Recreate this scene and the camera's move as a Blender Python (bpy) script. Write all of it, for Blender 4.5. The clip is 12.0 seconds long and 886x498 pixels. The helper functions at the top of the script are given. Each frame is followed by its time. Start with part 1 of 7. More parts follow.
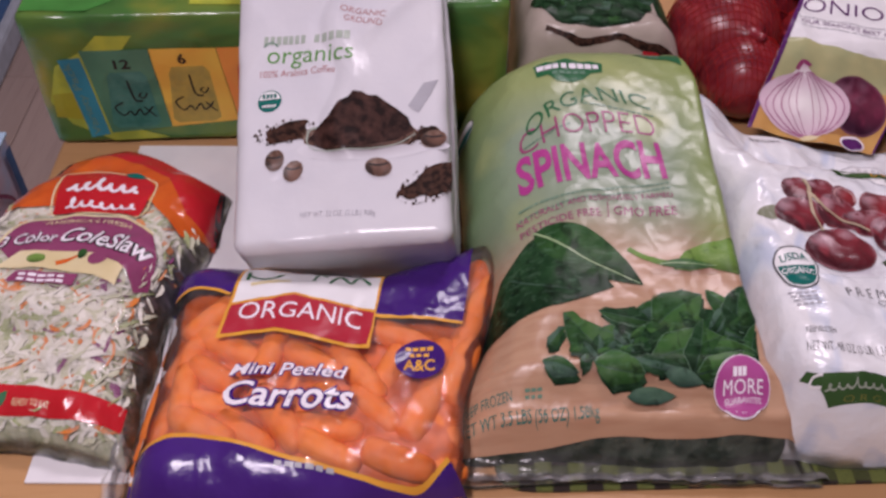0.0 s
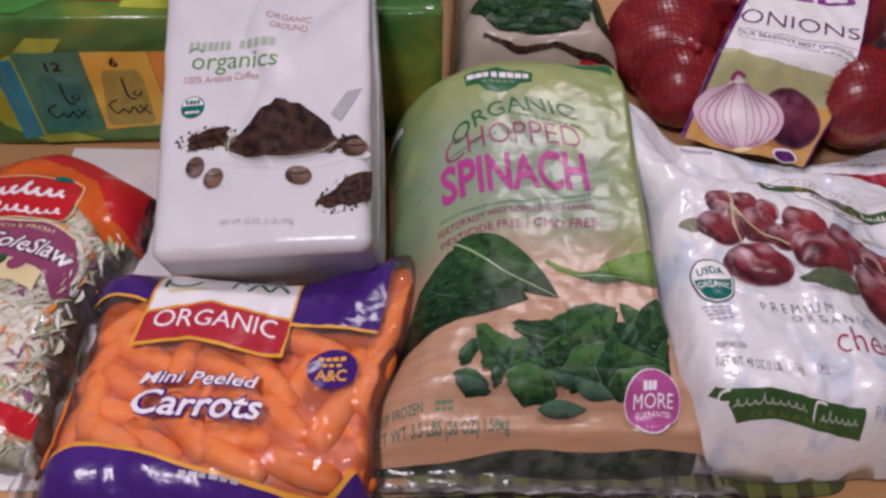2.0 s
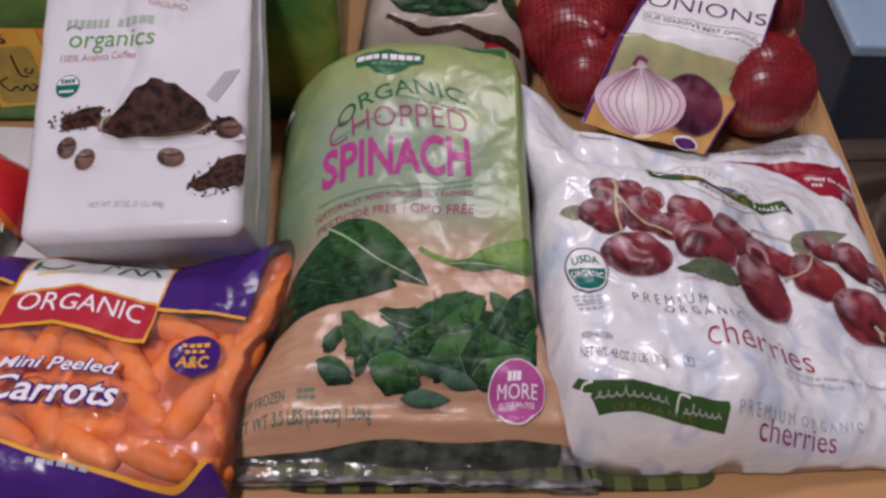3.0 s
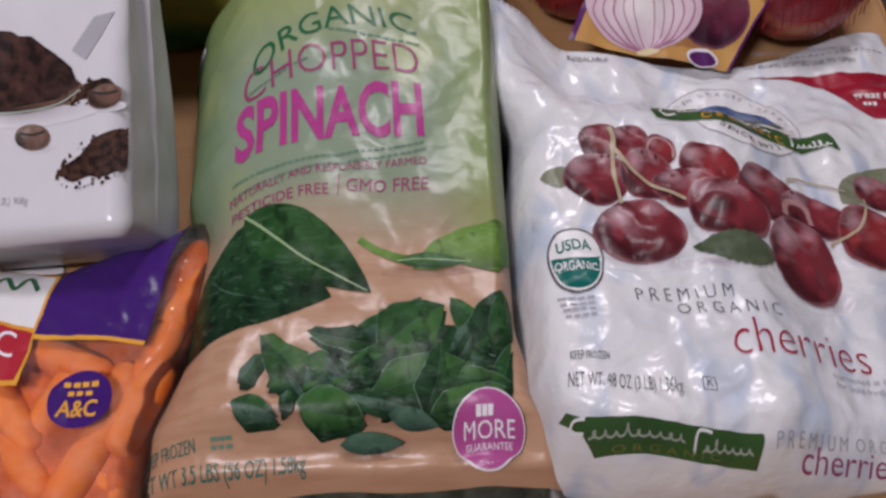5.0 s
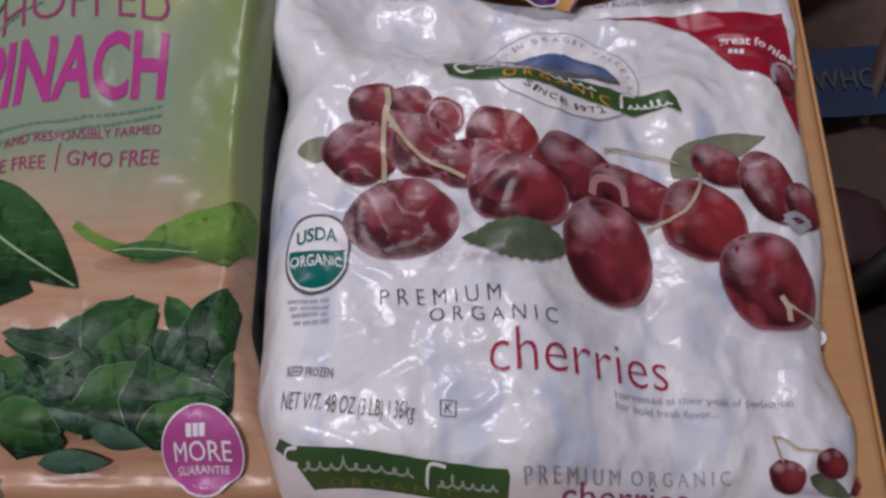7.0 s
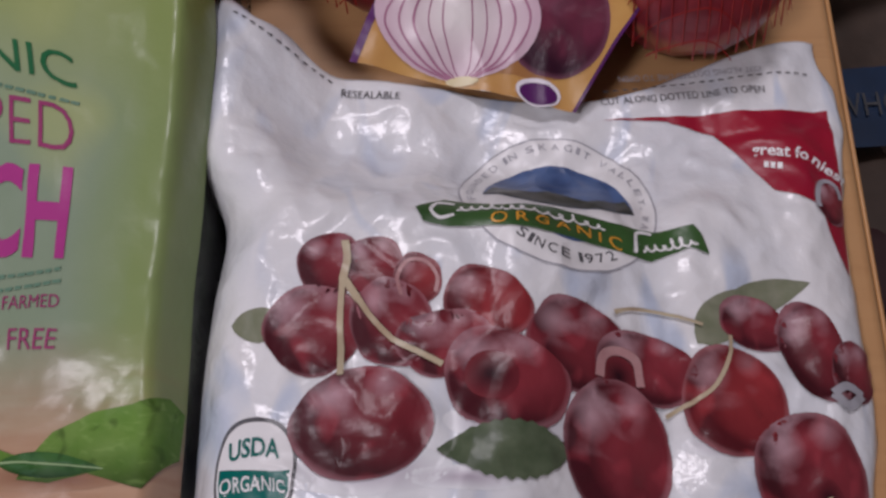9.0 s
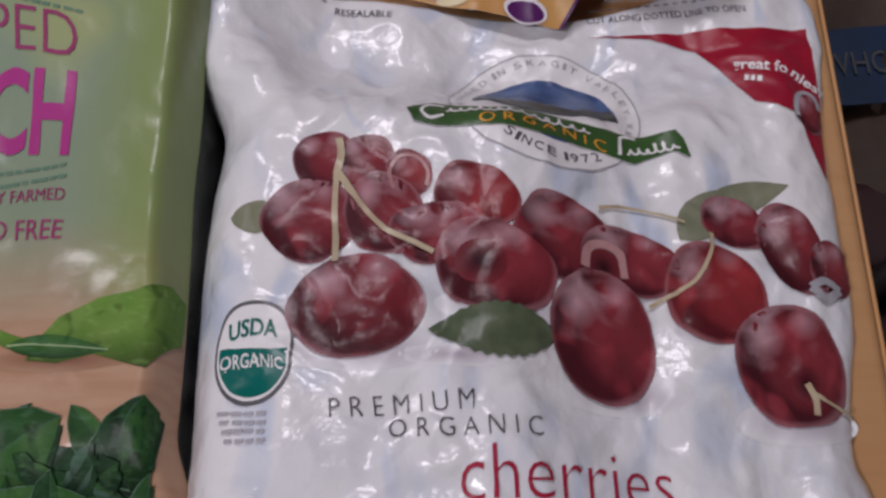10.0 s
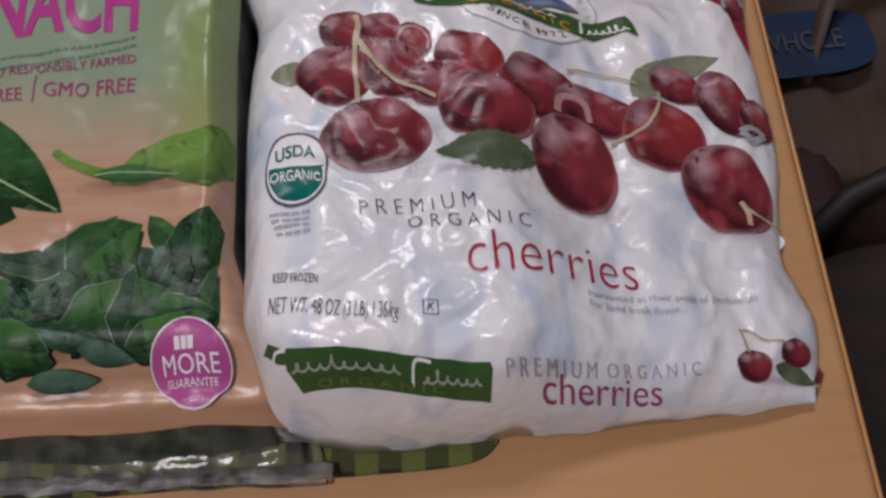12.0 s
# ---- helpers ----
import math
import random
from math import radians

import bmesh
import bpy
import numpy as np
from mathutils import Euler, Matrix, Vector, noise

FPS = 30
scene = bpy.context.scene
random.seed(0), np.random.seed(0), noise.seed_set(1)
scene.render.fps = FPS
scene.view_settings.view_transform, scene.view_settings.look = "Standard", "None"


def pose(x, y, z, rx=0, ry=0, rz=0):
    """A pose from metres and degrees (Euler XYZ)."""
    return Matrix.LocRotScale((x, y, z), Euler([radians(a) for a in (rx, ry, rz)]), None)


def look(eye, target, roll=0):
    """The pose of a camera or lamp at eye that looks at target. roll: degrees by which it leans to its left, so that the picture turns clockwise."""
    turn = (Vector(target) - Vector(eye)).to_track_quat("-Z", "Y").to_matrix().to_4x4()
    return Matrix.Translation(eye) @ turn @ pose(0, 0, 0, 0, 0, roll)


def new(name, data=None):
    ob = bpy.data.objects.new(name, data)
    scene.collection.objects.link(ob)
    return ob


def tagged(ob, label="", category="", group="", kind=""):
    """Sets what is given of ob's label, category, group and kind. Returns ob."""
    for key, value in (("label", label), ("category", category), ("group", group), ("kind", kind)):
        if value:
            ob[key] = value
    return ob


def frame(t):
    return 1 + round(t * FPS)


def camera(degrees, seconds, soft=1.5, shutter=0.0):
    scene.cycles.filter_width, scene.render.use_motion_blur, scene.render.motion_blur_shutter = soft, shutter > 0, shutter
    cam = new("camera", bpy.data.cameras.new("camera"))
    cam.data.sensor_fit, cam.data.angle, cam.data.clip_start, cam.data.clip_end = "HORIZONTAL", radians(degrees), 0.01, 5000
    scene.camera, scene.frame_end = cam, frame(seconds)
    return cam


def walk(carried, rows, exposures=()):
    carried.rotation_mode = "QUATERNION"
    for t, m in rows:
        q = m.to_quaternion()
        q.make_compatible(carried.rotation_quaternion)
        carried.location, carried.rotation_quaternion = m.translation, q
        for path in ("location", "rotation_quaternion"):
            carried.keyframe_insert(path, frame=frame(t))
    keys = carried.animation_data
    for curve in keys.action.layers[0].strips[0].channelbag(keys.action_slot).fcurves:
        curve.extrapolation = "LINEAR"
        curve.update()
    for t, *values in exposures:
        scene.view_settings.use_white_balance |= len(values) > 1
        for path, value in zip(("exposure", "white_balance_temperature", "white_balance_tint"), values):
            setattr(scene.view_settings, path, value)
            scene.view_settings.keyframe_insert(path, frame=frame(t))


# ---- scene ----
cam = camera(48.5, 12.0, soft=2.8)
METRES, EYE, TILT, LEAN, TURN = 0.88, 0.527, -46.0, 0.0, 0.0
ROWS = [
    (0.0, 0.0, 0.0, 0.0, 0.0, 0.0, 0.0),
    (0.5, -0.0111, 0.0132, 0.0061, 0.38, -0.83, -0.46),
    (1.0, -0.0162, 0.0197, 0.0101, 0.48, -1.38, -0.81),
    (1.5, 0.01, 0.0101, 0.0105, 0.15, -0.77, -0.95),
    (2.0, 0.0553, 0.0015, 0.0105, -0.35, -0.23, -0.68),
    (2.5, 0.1059, 0.0028, 0.0118, -0.4, -0.04, -0.53),
    (3.0, 0.1428, 0.0131, 0.016, -0.65, -1.36, -1.36),
    (5.0, 0.1866, 0.1779, 0.0906, 0.31, -10.29, 1.85),
    (5.5, 0.2848, 0.2154, 0.1002, 1.82, -13.55, 1.9),
    (6.0, 0.3248, 0.2344, 0.1033, 3.12, -14.7, 1.55),
    (6.5, 0.3404, 0.244, 0.099, 2.7, -14.9, 1.66),
    (7.0, 0.3391, 0.271, 0.1164, 3.23, -16.51, 1.8),
    (7.5, 0.3398, 0.3271, 0.1743, 3.89, -17.09, 0.66),
    (9.5, 0.3416, 0.4014, 0.1808, 2.45, -20.37, 1.48),
    (10.0, 0.345, 0.3654, 0.1489, 2.54, -19.79, 1.76),
    (10.5, 0.3444, 0.3142, 0.115, 2.2, -18.53, 2.38),
    (11.0, 0.3376, 0.2718, 0.0927, 1.04, -17.17, 2.35),
    (11.5, 0.3302, 0.251, 0.0772, 0.25, -16.3, 2.74),
    (12.0, 0.3272, 0.2418, 0.0747, -0.03, -15.89, 3.23),
]
walk(cam, [(t, pose(0, 0, EYE, TILT, LEAN, TURN) @ pose(METRES * x, METRES * y, METRES * z, 90 + pitch, roll, yaw)) for t, x, y, z, yaw, pitch, roll in ROWS],
     exposures=((0.0, 0.07, 6500, 18), (2.0, 0.02, 6500, 14), (3.0, -0.04, 6450, 10), (5.0, -0.12, 6350, 6), (7.0, -0.30, 6250, 8), (9.5, -0.36, 6350, 8), (10.5, -0.34, 6350, 6), (12.0, -0.26, 6450, 4)))

# ---- light: one ceiling lamp to the left and behind, closed room ----
world = bpy.data.worlds.new("world")
scene.world = world
world.use_nodes = True
world.node_tree.nodes["Background"].inputs[0].default_value = (0.9, 0.88, 0.9, 1)
world.node_tree.nodes["Background"].inputs[1].default_value = 0.05


def area_lamp(name, at, target, size, watts, colour):
    data = bpy.data.lights.new(name, "AREA")
    data.shape, data.size, data.energy, data.color = "DISK", size, watts, colour
    ob = new(name, data)
    ob.matrix_world = look(at, target)
    return ob


area_lamp("ceiling_light_glow", (0.36, 1.28, 1.575), (0.36, 1.28, 0), 0.40, 14.5, (1.0, 0.90, 0.97))
area_lamp("second_light_glow", (-0.34, -0.30, 1.575), (-0.34, -0.30, 0), 0.34, 21.5, (1.0, 0.90, 0.97))


# ---- materials ----
def nodes_of(name):
    m = bpy.data.materials.new(name)
    m.use_nodes = True
    nt = m.node_tree
    return m, nt, nt.nodes["Principled BSDF"]


def link(nt, a, b):
    nt.links.new(a, b)


def put_bump(nt, bsdf, scale, strength, dist, coord=None, detail=3.0, more=()):
    """Relief at one or several scales."""
    last = None
    for sc, st, di in ((scale, strength, dist), *more):
        n = nt.nodes.new("ShaderNodeTexNoise")
        n.inputs["Scale"].default_value, n.inputs["Detail"].default_value = sc, detail
        if coord:
            link(nt, coord, n.inputs["Vector"])
        b = nt.nodes.new("ShaderNodeBump")
        b.inputs["Strength"].default_value, b.inputs["Distance"].default_value = st, di
        link(nt, n.outputs["Fac"], b.inputs["Height"])
        if last:
            link(nt, last.outputs[0], b.inputs["Normal"])
        last = b
    link(nt, last.outputs[0], bsdf.inputs["Normal"])


def creases(nt, bsdf, v, scale=15, strength=0.35, dist=0.006):
    """Sharp folds of crumpled film on top of the relief that is there."""
    n = nt.nodes.new("ShaderNodeTexNoise")
    n.noise_type = "RIDGED_MULTIFRACTAL"
    n.inputs["Scale"].default_value, n.inputs["Detail"].default_value, n.inputs["Distortion"].default_value = scale, 2.0, 0.4
    link(nt, v, n.inputs["Vector"])
    c = nt.nodes.new("ShaderNodeBump")
    c.inputs["Strength"].default_value, c.inputs["Distance"].default_value = strength, dist
    link(nt, n.outputs["Fac"], c.inputs["Height"])
    link(nt, bsdf.inputs["Normal"].links[0].from_socket, c.inputs["Normal"])
    link(nt, c.outputs[0], bsdf.inputs["Normal"])


def coords(nt, kind="Object", stretch=(1, 1, 1)):
    c = nt.nodes.new("ShaderNodeTexCoord")
    m = nt.nodes.new("ShaderNodeMapping")
    m.inputs["Scale"].default_value = stretch
    link(nt, c.outputs[kind], m.inputs["Vector"])
    return m.outputs[0]


def ramp(nt, stops, fac=None, constant=False):
    r = nt.nodes.new("ShaderNodeValToRGB")
    e = r.color_ramp.elements
    while len(e) < len(stops):
        e.new(0.5)
    for el, (p, c) in zip(e, stops):
        el.position, el.color = p, (*c, 1)
    if constant:
        r.color_ramp.interpolation = "CONSTANT"
    if fac is not None:
        link(nt, fac, r.inputs[0])
    return r.outputs[0]


def noise_fac(nt, scale, vec=None, detail=3.0, distortion=0.0):
    n = nt.nodes.new("ShaderNodeTexNoise")
    n.inputs["Scale"].default_value, n.inputs["Detail"].default_value = scale, detail
    n.inputs["Distortion"].default_value = distortion
    if vec:
        link(nt, vec, n.inputs["Vector"])
    return n.outputs["Fac"]


def mix(nt, a, b, fac, blend="MIX"):
    m = nt.nodes.new("ShaderNodeMix")
    m.data_type, m.blend_type = "RGBA", blend
    for sock, v in ((m.inputs[6], a), (m.inputs[7], b), (m.inputs[0], fac)):
        if isinstance(v, (int, float)):
            sock.default_value = v
        elif isinstance(v, tuple):
            sock.default_value = (*v, 1)
        else:
            link(nt, v, sock)
    return m.outputs[2]


def plain(name, a, b=None, rough=0.4, scale=40, bump=0.15, dist=0.0006, bump_scale=120, coat=0.0, stretch=(1, 1, 1), metal=0.0, spread=(0.35, 0.65)):
    """A surface of two near colours that vary by noise, with fine relief."""
    m, nt, p = nodes_of(name)
    v = coords(nt, "Object", stretch)
    b = b or tuple(c * 0.85 for c in a)
    link(nt, ramp(nt, [(spread[0], a), (spread[1], b)], noise_fac(nt, scale, v)), p.inputs["Base Color"])
    p.inputs["Roughness"].default_value, p.inputs["Metallic"].default_value = rough, metal
    p.inputs["Coat Weight"].default_value, p.inputs["Coat Roughness"].default_value = coat, 0.08
    if bump:
        put_bump(nt, p, bump_scale, bump, dist, v)
    return m


def plastic(name, a, b=None, rough=0.34, scale=30, spread=(0.3, 0.7), wrinkle=0.35, spec=0.32):
    """Printed plastic film: soft gloss, small crinkles."""
    m, nt, p = nodes_of(name)
    v = coords(nt)
    b = b or tuple(c * 0.9 for c in a)
    link(nt, ramp(nt, [(spread[0], a), (spread[1], b)], noise_fac(nt, scale, v)), p.inputs["Base Color"])
    p.inputs["Roughness"].default_value = rough
    p.inputs["Specular IOR Level"].default_value = spec
    put_bump(nt, p, 38, wrinkle * 0.7, 0.004, v, 2.0, more=((170, wrinkle * 0.6, 0.001),))
    creases(nt, p, v, 15, wrinkle * 1.1)
    creases(nt, p, v, 34, wrinkle * 0.6, 0.0025)
    return m


def film(name, tint=(1, 1, 1), gloss=0.12, wrinkle=0.5, haze=0.0, ior=1.32):
    """Clear film: lets nearly all through, and shines on its crinkles."""
    m, nt, p = nodes_of(name)
    nt.nodes.remove(p)
    out = nt.nodes["Material Output"]
    v = coords(nt)
    tr, gl, mx, fr = (nt.nodes.new("ShaderNode" + k) for k in ("BsdfTransparent", "BsdfGlossy", "MixShader", "Fresnel"))
    tr.inputs[0].default_value = (*tint, 1)
    gl.inputs["Roughness"].default_value = gloss
    fr.inputs[0].default_value = ior
    put_bump(nt, gl, 32, wrinkle, 0.006, v, 2.0, more=((120, wrinkle * 0.5, 0.002),))
    link(nt, fr.outputs[0], mx.inputs[0])
    df, hz = nt.nodes.new("ShaderNodeBsdfDiffuse"), nt.nodes.new("ShaderNodeMixShader")
    df.inputs[0].default_value = (0.75, 0.75, 0.76, 1)
    link(nt, ramp(nt, [(0.35, (haze * 0.3,) * 3), (0.7, (haze * 1.7,) * 3)], noise_fac(nt, 90, v)), hz.inputs[0])
    link(nt, tr.outputs[0], hz.inputs[1])
    link(nt, df.outputs[0], hz.inputs[2])
    link(nt, hz.outputs[0], mx.inputs[1])
    link(nt, gl.outputs[0], mx.inputs[2])
    link(nt, mx.outputs[0], out.inputs[0])
    return m


def uv_distance(nt, uv, at):
    d = nt.nodes.new("ShaderNodeVectorMath")
    d.operation = "DISTANCE"
    link(nt, uv.outputs[0], d.inputs[0])
    d.inputs[1].default_value = (*at, 0)
    return d.outputs["Value"]


def print_round(name, dark, mid, pale, bloom=0.5):
    """Printed photo of a round fruit: lit flank, dark hollow side, frosty bloom in patches, soft rim."""
    m, nt, p = nodes_of(name)
    uv = nt.nodes.new("ShaderNodeUVMap")
    v = coords(nt)
    g = lambda x: (x, x, x)
    col = ramp(nt, [(0.10, mid), (0.75, tuple((x + y) / 2 for x, y in zip(mid, dark))), (1.25, dark)], uv_distance(nt, uv, (0.35, 0.15)))
    col = mix(nt, col, tuple(c * 0.45 for c in dark), ramp(nt, [(0.52, g(0)), (0.72, g(0.40))], noise_fac(nt, 34, v, 1.0, 0.5)))
    col = mix(nt, col, tuple(min(1, c * 1.5) for c in mid), ramp(nt, [(0.55, g(0)), (0.70, g(0.5))], noise_fac(nt, 66, coords(nt, "Object", (1.3, 1, 1)), 1.0, 0.4)))
    speck = mix(nt, ramp(nt, [(0.46, g(0)), (0.66, g(bloom))], noise_fac(nt, 58, coords(nt, "Object", (1, 1.4, 1)), 1.0, 0.7)), ramp(nt, [(0.35, g(0.55)), (0.75, g(1))], noise_fac(nt, 420, v, 2.0)), 1.0, "MULTIPLY")
    top = ramp(nt, [(0.15, g(1)), (0.9, g(0.25)), (1.5, g(0))], uv_distance(nt, uv, (-0.35, 0.75)))
    col = mix(nt, col, pale, mix(nt, speck, top, 1.0, "MULTIPLY"))
    col = mix(nt, col, pale, ramp(nt, [(0.05, g(bloom * 0.9)), (0.42, g(0))], uv_distance(nt, uv, (-0.45, 0.45))))
    col = mix(nt, col, pale, ramp(nt, [(0.04, g(bloom * 0.6)), (0.30, g(0))], uv_distance(nt, uv, (0.30, 0.68))))
    col = mix(nt, col, tuple(x * 0.6 + y * 0.4 for x, y in zip(mid, pale)), ramp(nt, [(0.90, g(0)), (1.04, g(0.55))], uv_distance(nt, uv, (0, 0))))
    link(nt, col, p.inputs["Base Color"])
    p.inputs["Roughness"].default_value = 0.33
    p.inputs["Specular IOR Level"].default_value = 0.30
    put_bump(nt, p, 38, 0.2, 0.004, v, 2.0, more=((170, 0.3, 0.0012),))
    creases(nt, p, v, 15, 0.25)
    creases(nt, p, v, 42, 0.18, 0.0022)
    return m


def crinkled_white():
    """White printed film: bluish shade of long soft folds put into the colour, sharp small crinkles."""
    m, nt, p = nodes_of("white_plastic")
    v = coords(nt)
    g = lambda x: (x, x, x)
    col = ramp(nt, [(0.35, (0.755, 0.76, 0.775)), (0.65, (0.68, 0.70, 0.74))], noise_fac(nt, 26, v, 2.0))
    # fold shade painted as bluish patches in the base colour
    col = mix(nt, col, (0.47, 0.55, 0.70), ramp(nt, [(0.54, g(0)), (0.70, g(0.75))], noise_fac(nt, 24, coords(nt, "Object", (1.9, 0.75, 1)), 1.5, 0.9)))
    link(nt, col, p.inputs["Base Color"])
    p.inputs["Roughness"].default_value = 0.25
    p.inputs["Specular IOR Level"].default_value = 0.5
    put_bump(nt, p, 30, 0.22, 0.004, v, 2.0, more=((190, 0.45, 0.0012),))
    creases(nt, p, v, 13, 0.6, 0.007)
    creases(nt, p, v, 40, 0.55, 0.0028)
    return m


white_bag = crinkled_white()
white_print = plastic("white_print", (0.78, 0.78, 0.79))
grey_ink = plastic("grey_ink", (0.10, 0.10, 0.11))
pale_ink = plastic("pale_ink", (0.38, 0.38, 0.42))
red_ink = plastic("red_ink", (0.35, 0.015, 0.05))
crimson_ink = plastic("crimson_ink", (0.33, 0.01, 0.03), (0.26, 0.008, 0.03))
green_ink = plastic("green_ink", (0.045, 0.11, 0.03), (0.03, 0.075, 0.022))
teal_ink = plastic("teal_ink", (0.0, 0.13, 0.11))
cherry_red = print_round("printed_cherry", (0.062, 0.009, 0.015), (0.225, 0.030, 0.042), (0.58, 0.38, 0.43), 0.6)
cherry_bright = print_round("printed_bright_cherry", (0.085, 0.010, 0.015), (0.27, 0.030, 0.036), (0.58, 0.36, 0.40), 0.45)
hollow_ink = plastic("hollow_rim_ink", (0.40, 0.20, 0.21), (0.48, 0.29, 0.29), scale=140)
pale_leaf_ink = plastic("pale_leaf_ink", (0.17, 0.19, 0.12), (0.25, 0.26, 0.19), scale=120)
stem_ink = plastic("stem_ink", (0.52, 0.46, 0.32), (0.40, 0.30, 0.20), scale=90)
leaf_ink = plastic("leaf_ink", (0.055, 0.080, 0.042), (0.115, 0.145, 0.090), scale=120)


def soft_tint(name, mid, rim_colour):
    """A printed tint that fades out to the colour round it."""
    m, nt, p = nodes_of(name)
    uv = nt.nodes.new("ShaderNodeUVMap")
    ln = nt.nodes.new("ShaderNodeVectorMath")
    ln.operation = "LENGTH"
    link(nt, uv.outputs[0], ln.inputs[0])
    link(nt, ramp(nt, [(0.1, mid), (0.95, rim_colour)], ln.outputs["Value"]), p.inputs["Base Color"])
    p.inputs["Roughness"].default_value = 0.34
    p.inputs["Specular IOR Level"].default_value = 0.4
    put_bump(nt, p, 38, 0.35, 0.004, coords(nt), 2.0, more=((170, 0.2, 0.001),))
    return m


shade_ink = soft_tint("printed_soft_grey", (0.42, 0.38, 0.44), (0.71, 0.725, 0.755))
blue_mountain = plastic("blue_mountain", (0.03, 0.06, 0.16), (0.10, 0.16, 0.33), scale=70)
dark_trees = plastic("dark_trees", (0.02, 0.025, 0.02), (0.06, 0.06, 0.05), scale=150)
spin_green_text = plastic("spinach_green_ink", (0.02, 0.13, 0.05))
magenta = plastic("magenta_ink", (0.40, 0.05, 0.24), (0.35, 0.04, 0.21))
plum_ink = plastic("plum_ink", (0.30, 0.05, 0.15))
sage_ink = plastic("sage_ink", (0.13, 0.24, 0.17))
purple_ink = plastic("purple_ink", (0.045, 0.012, 0.14), (0.06, 0.02, 0.18), 0.22, wrinkle=0.6)
gold_ink = plastic("gold_ink", (0.75, 0.38, 0.05), (0.62, 0.27, 0.03))
lilac_white = plastic("lilac_white_ink", (0.80, 0.76, 0.82))
scarlet_ink = plastic("scarlet_ink", (0.50, 0.02, 0.03), (0.42, 0.015, 0.02), 0.2, wrinkle=0.6)
orange_ink = plastic("orange_ink", (0.60, 0.12, 0.02), (0.48, 0.07, 0.015), 0.2, wrinkle=0.6)
wine_ink = plastic("wine_ink", (0.27, 0.065, 0.15), (0.21, 0.045, 0.11), 0.2, wrinkle=0.6)
cream_ink = plastic("cream_ink", (0.62, 0.52, 0.28), (0.70, 0.62, 0.40))
black_ink = plastic("black_ink", (0.015, 0.014, 0.016))
brown_ink = plastic("brown_ink", (0.015, 0.008, 0.006), (0.07, 0.032, 0.022), 0.5, scale=260, spread=(0.4, 0.62), spec=0.1)
coffee_mound = plastic("coffee_mound", (0.014, 0.007, 0.006), (0.075, 0.034, 0.027), 0.5, scale=150, spread=(0.36, 0.72), spec=0.1)
bean_ink = print_round("printed_bean", (0.03, 0.014, 0.01), (0.16, 0.08, 0.055), (0.4, 0.28, 0.22), 0.4)
clear_film = film("clear_film", ior=1.22)
soft_film = film("soft_film", (0.97, 0.97, 0.97), 0.16, 0.6, 0.22, 1.45)
hem_film = film("hem_film", (1, 1, 1), 0.16, 0.7, 0.035, 1.35)
carrot_film = film("carrot_film", (1, 1, 1), 0.06, 1.0, 0.05, 1.26)
slaw_film = film("slaw_film", (1, 1, 1), 0.08, 0.9, 0.06, 1.36)


def spinach_panel_material():
    """Printed panel: wooden board below, pale haze, leaf greens above."""
    m, nt, p = nodes_of("spinach_panel_print")
    uv = nt.nodes.new("ShaderNodeUVMap")
    sep = nt.nodes.new("ShaderNodeSeparateXYZ")
    link(nt, uv.outputs[0], sep.inputs[0])
    v = coords(nt)
    add = nt.nodes.new("ShaderNodeMath")
    add.operation = "MULTIPLY_ADD"
    link(nt, noise_fac(nt, 14, v, 2.0), add.inputs[0])
    add.inputs[1].default_value = 0.10
    link(nt, sep.outputs[1], add.inputs[2])
    base = ramp(nt, [(0.0, (0.50, 0.285, 0.170)), (0.39, (0.50, 0.320, 0.205)), (0.45, (0.375, 0.335, 0.225)), (0.52, (0.250, 0.325, 0.220)),
                     (0.70, (0.265, 0.345, 0.245)), (0.84, (0.310, 0.375, 0.155)), (1.0, (0.270, 0.345, 0.125))], add.outputs[0])
    left = ramp(nt, [(0.0, (0.7, 0.7, 0.7)), (0.10, (0.45, 0.45, 0.45)), (0.24, (0, 0, 0))], sep.outputs[0])
    up = ramp(nt, [(0.40, (0, 0, 0)), (0.54, (1, 1, 1))], sep.outputs[1])
    both = mix(nt, left, up, 1.0, "MULTIPLY")
    base = mix(nt, base, (0.11, 0.22, 0.06), both)
    right = ramp(nt, [(0.78, (0, 0, 0)), (0.92, (0.75, 0.75, 0.75))], sep.outputs[0])
    over = ramp(nt, [(0.345, (0, 0, 0)), (0.40, (1, 1, 1))], sep.outputs[1])
    base = mix(nt, base, (0.235, 0.315, 0.085), mix(nt, right, over, 1.0, "MULTIPLY"))
    spots = ramp(nt, [(0.52, (0, 0, 0)), (0.68, (0.6, 0.6, 0.6))], noise_fac(nt, 19, v, 1.0))
    base = mix(nt, base, (0.40, 0.45, 0.17), mix(nt, spots, up, 1.0, "MULTIPLY"))
    grain = noise_fac(nt, 60, coords(nt, "Object", (0.35, 4, 1)), 4.0)
    down = ramp(nt, [(0.34, (0.35, 0.35, 0.35)), (0.44, (0, 0, 0))], sep.outputs[1])
    base = mix(nt, base, (0.36, 0.165, 0.09), mix(nt, ramp(nt, [(0.45, (0, 0, 0)), (0.65, (1, 1, 1))], grain), down, 1.0, "MULTIPLY"))
    base = mix(nt, base, (0.90, 0.90, 0.91), 1.0, "MULTIPLY")
    link(nt, base, p.inputs["Base Color"])
    p.inputs["Roughness"].default_value = 0.34
    p.inputs["Specular IOR Level"].default_value = 0.5
    put_bump(nt, p, 38, 0.3, 0.004, v, 2.0, more=((170, 0.25, 0.001),))
    creases(nt, p, v, 11, 0.28, 0.006)
    creases(nt, p, v, 30, 0.16, 0.003)
    return m


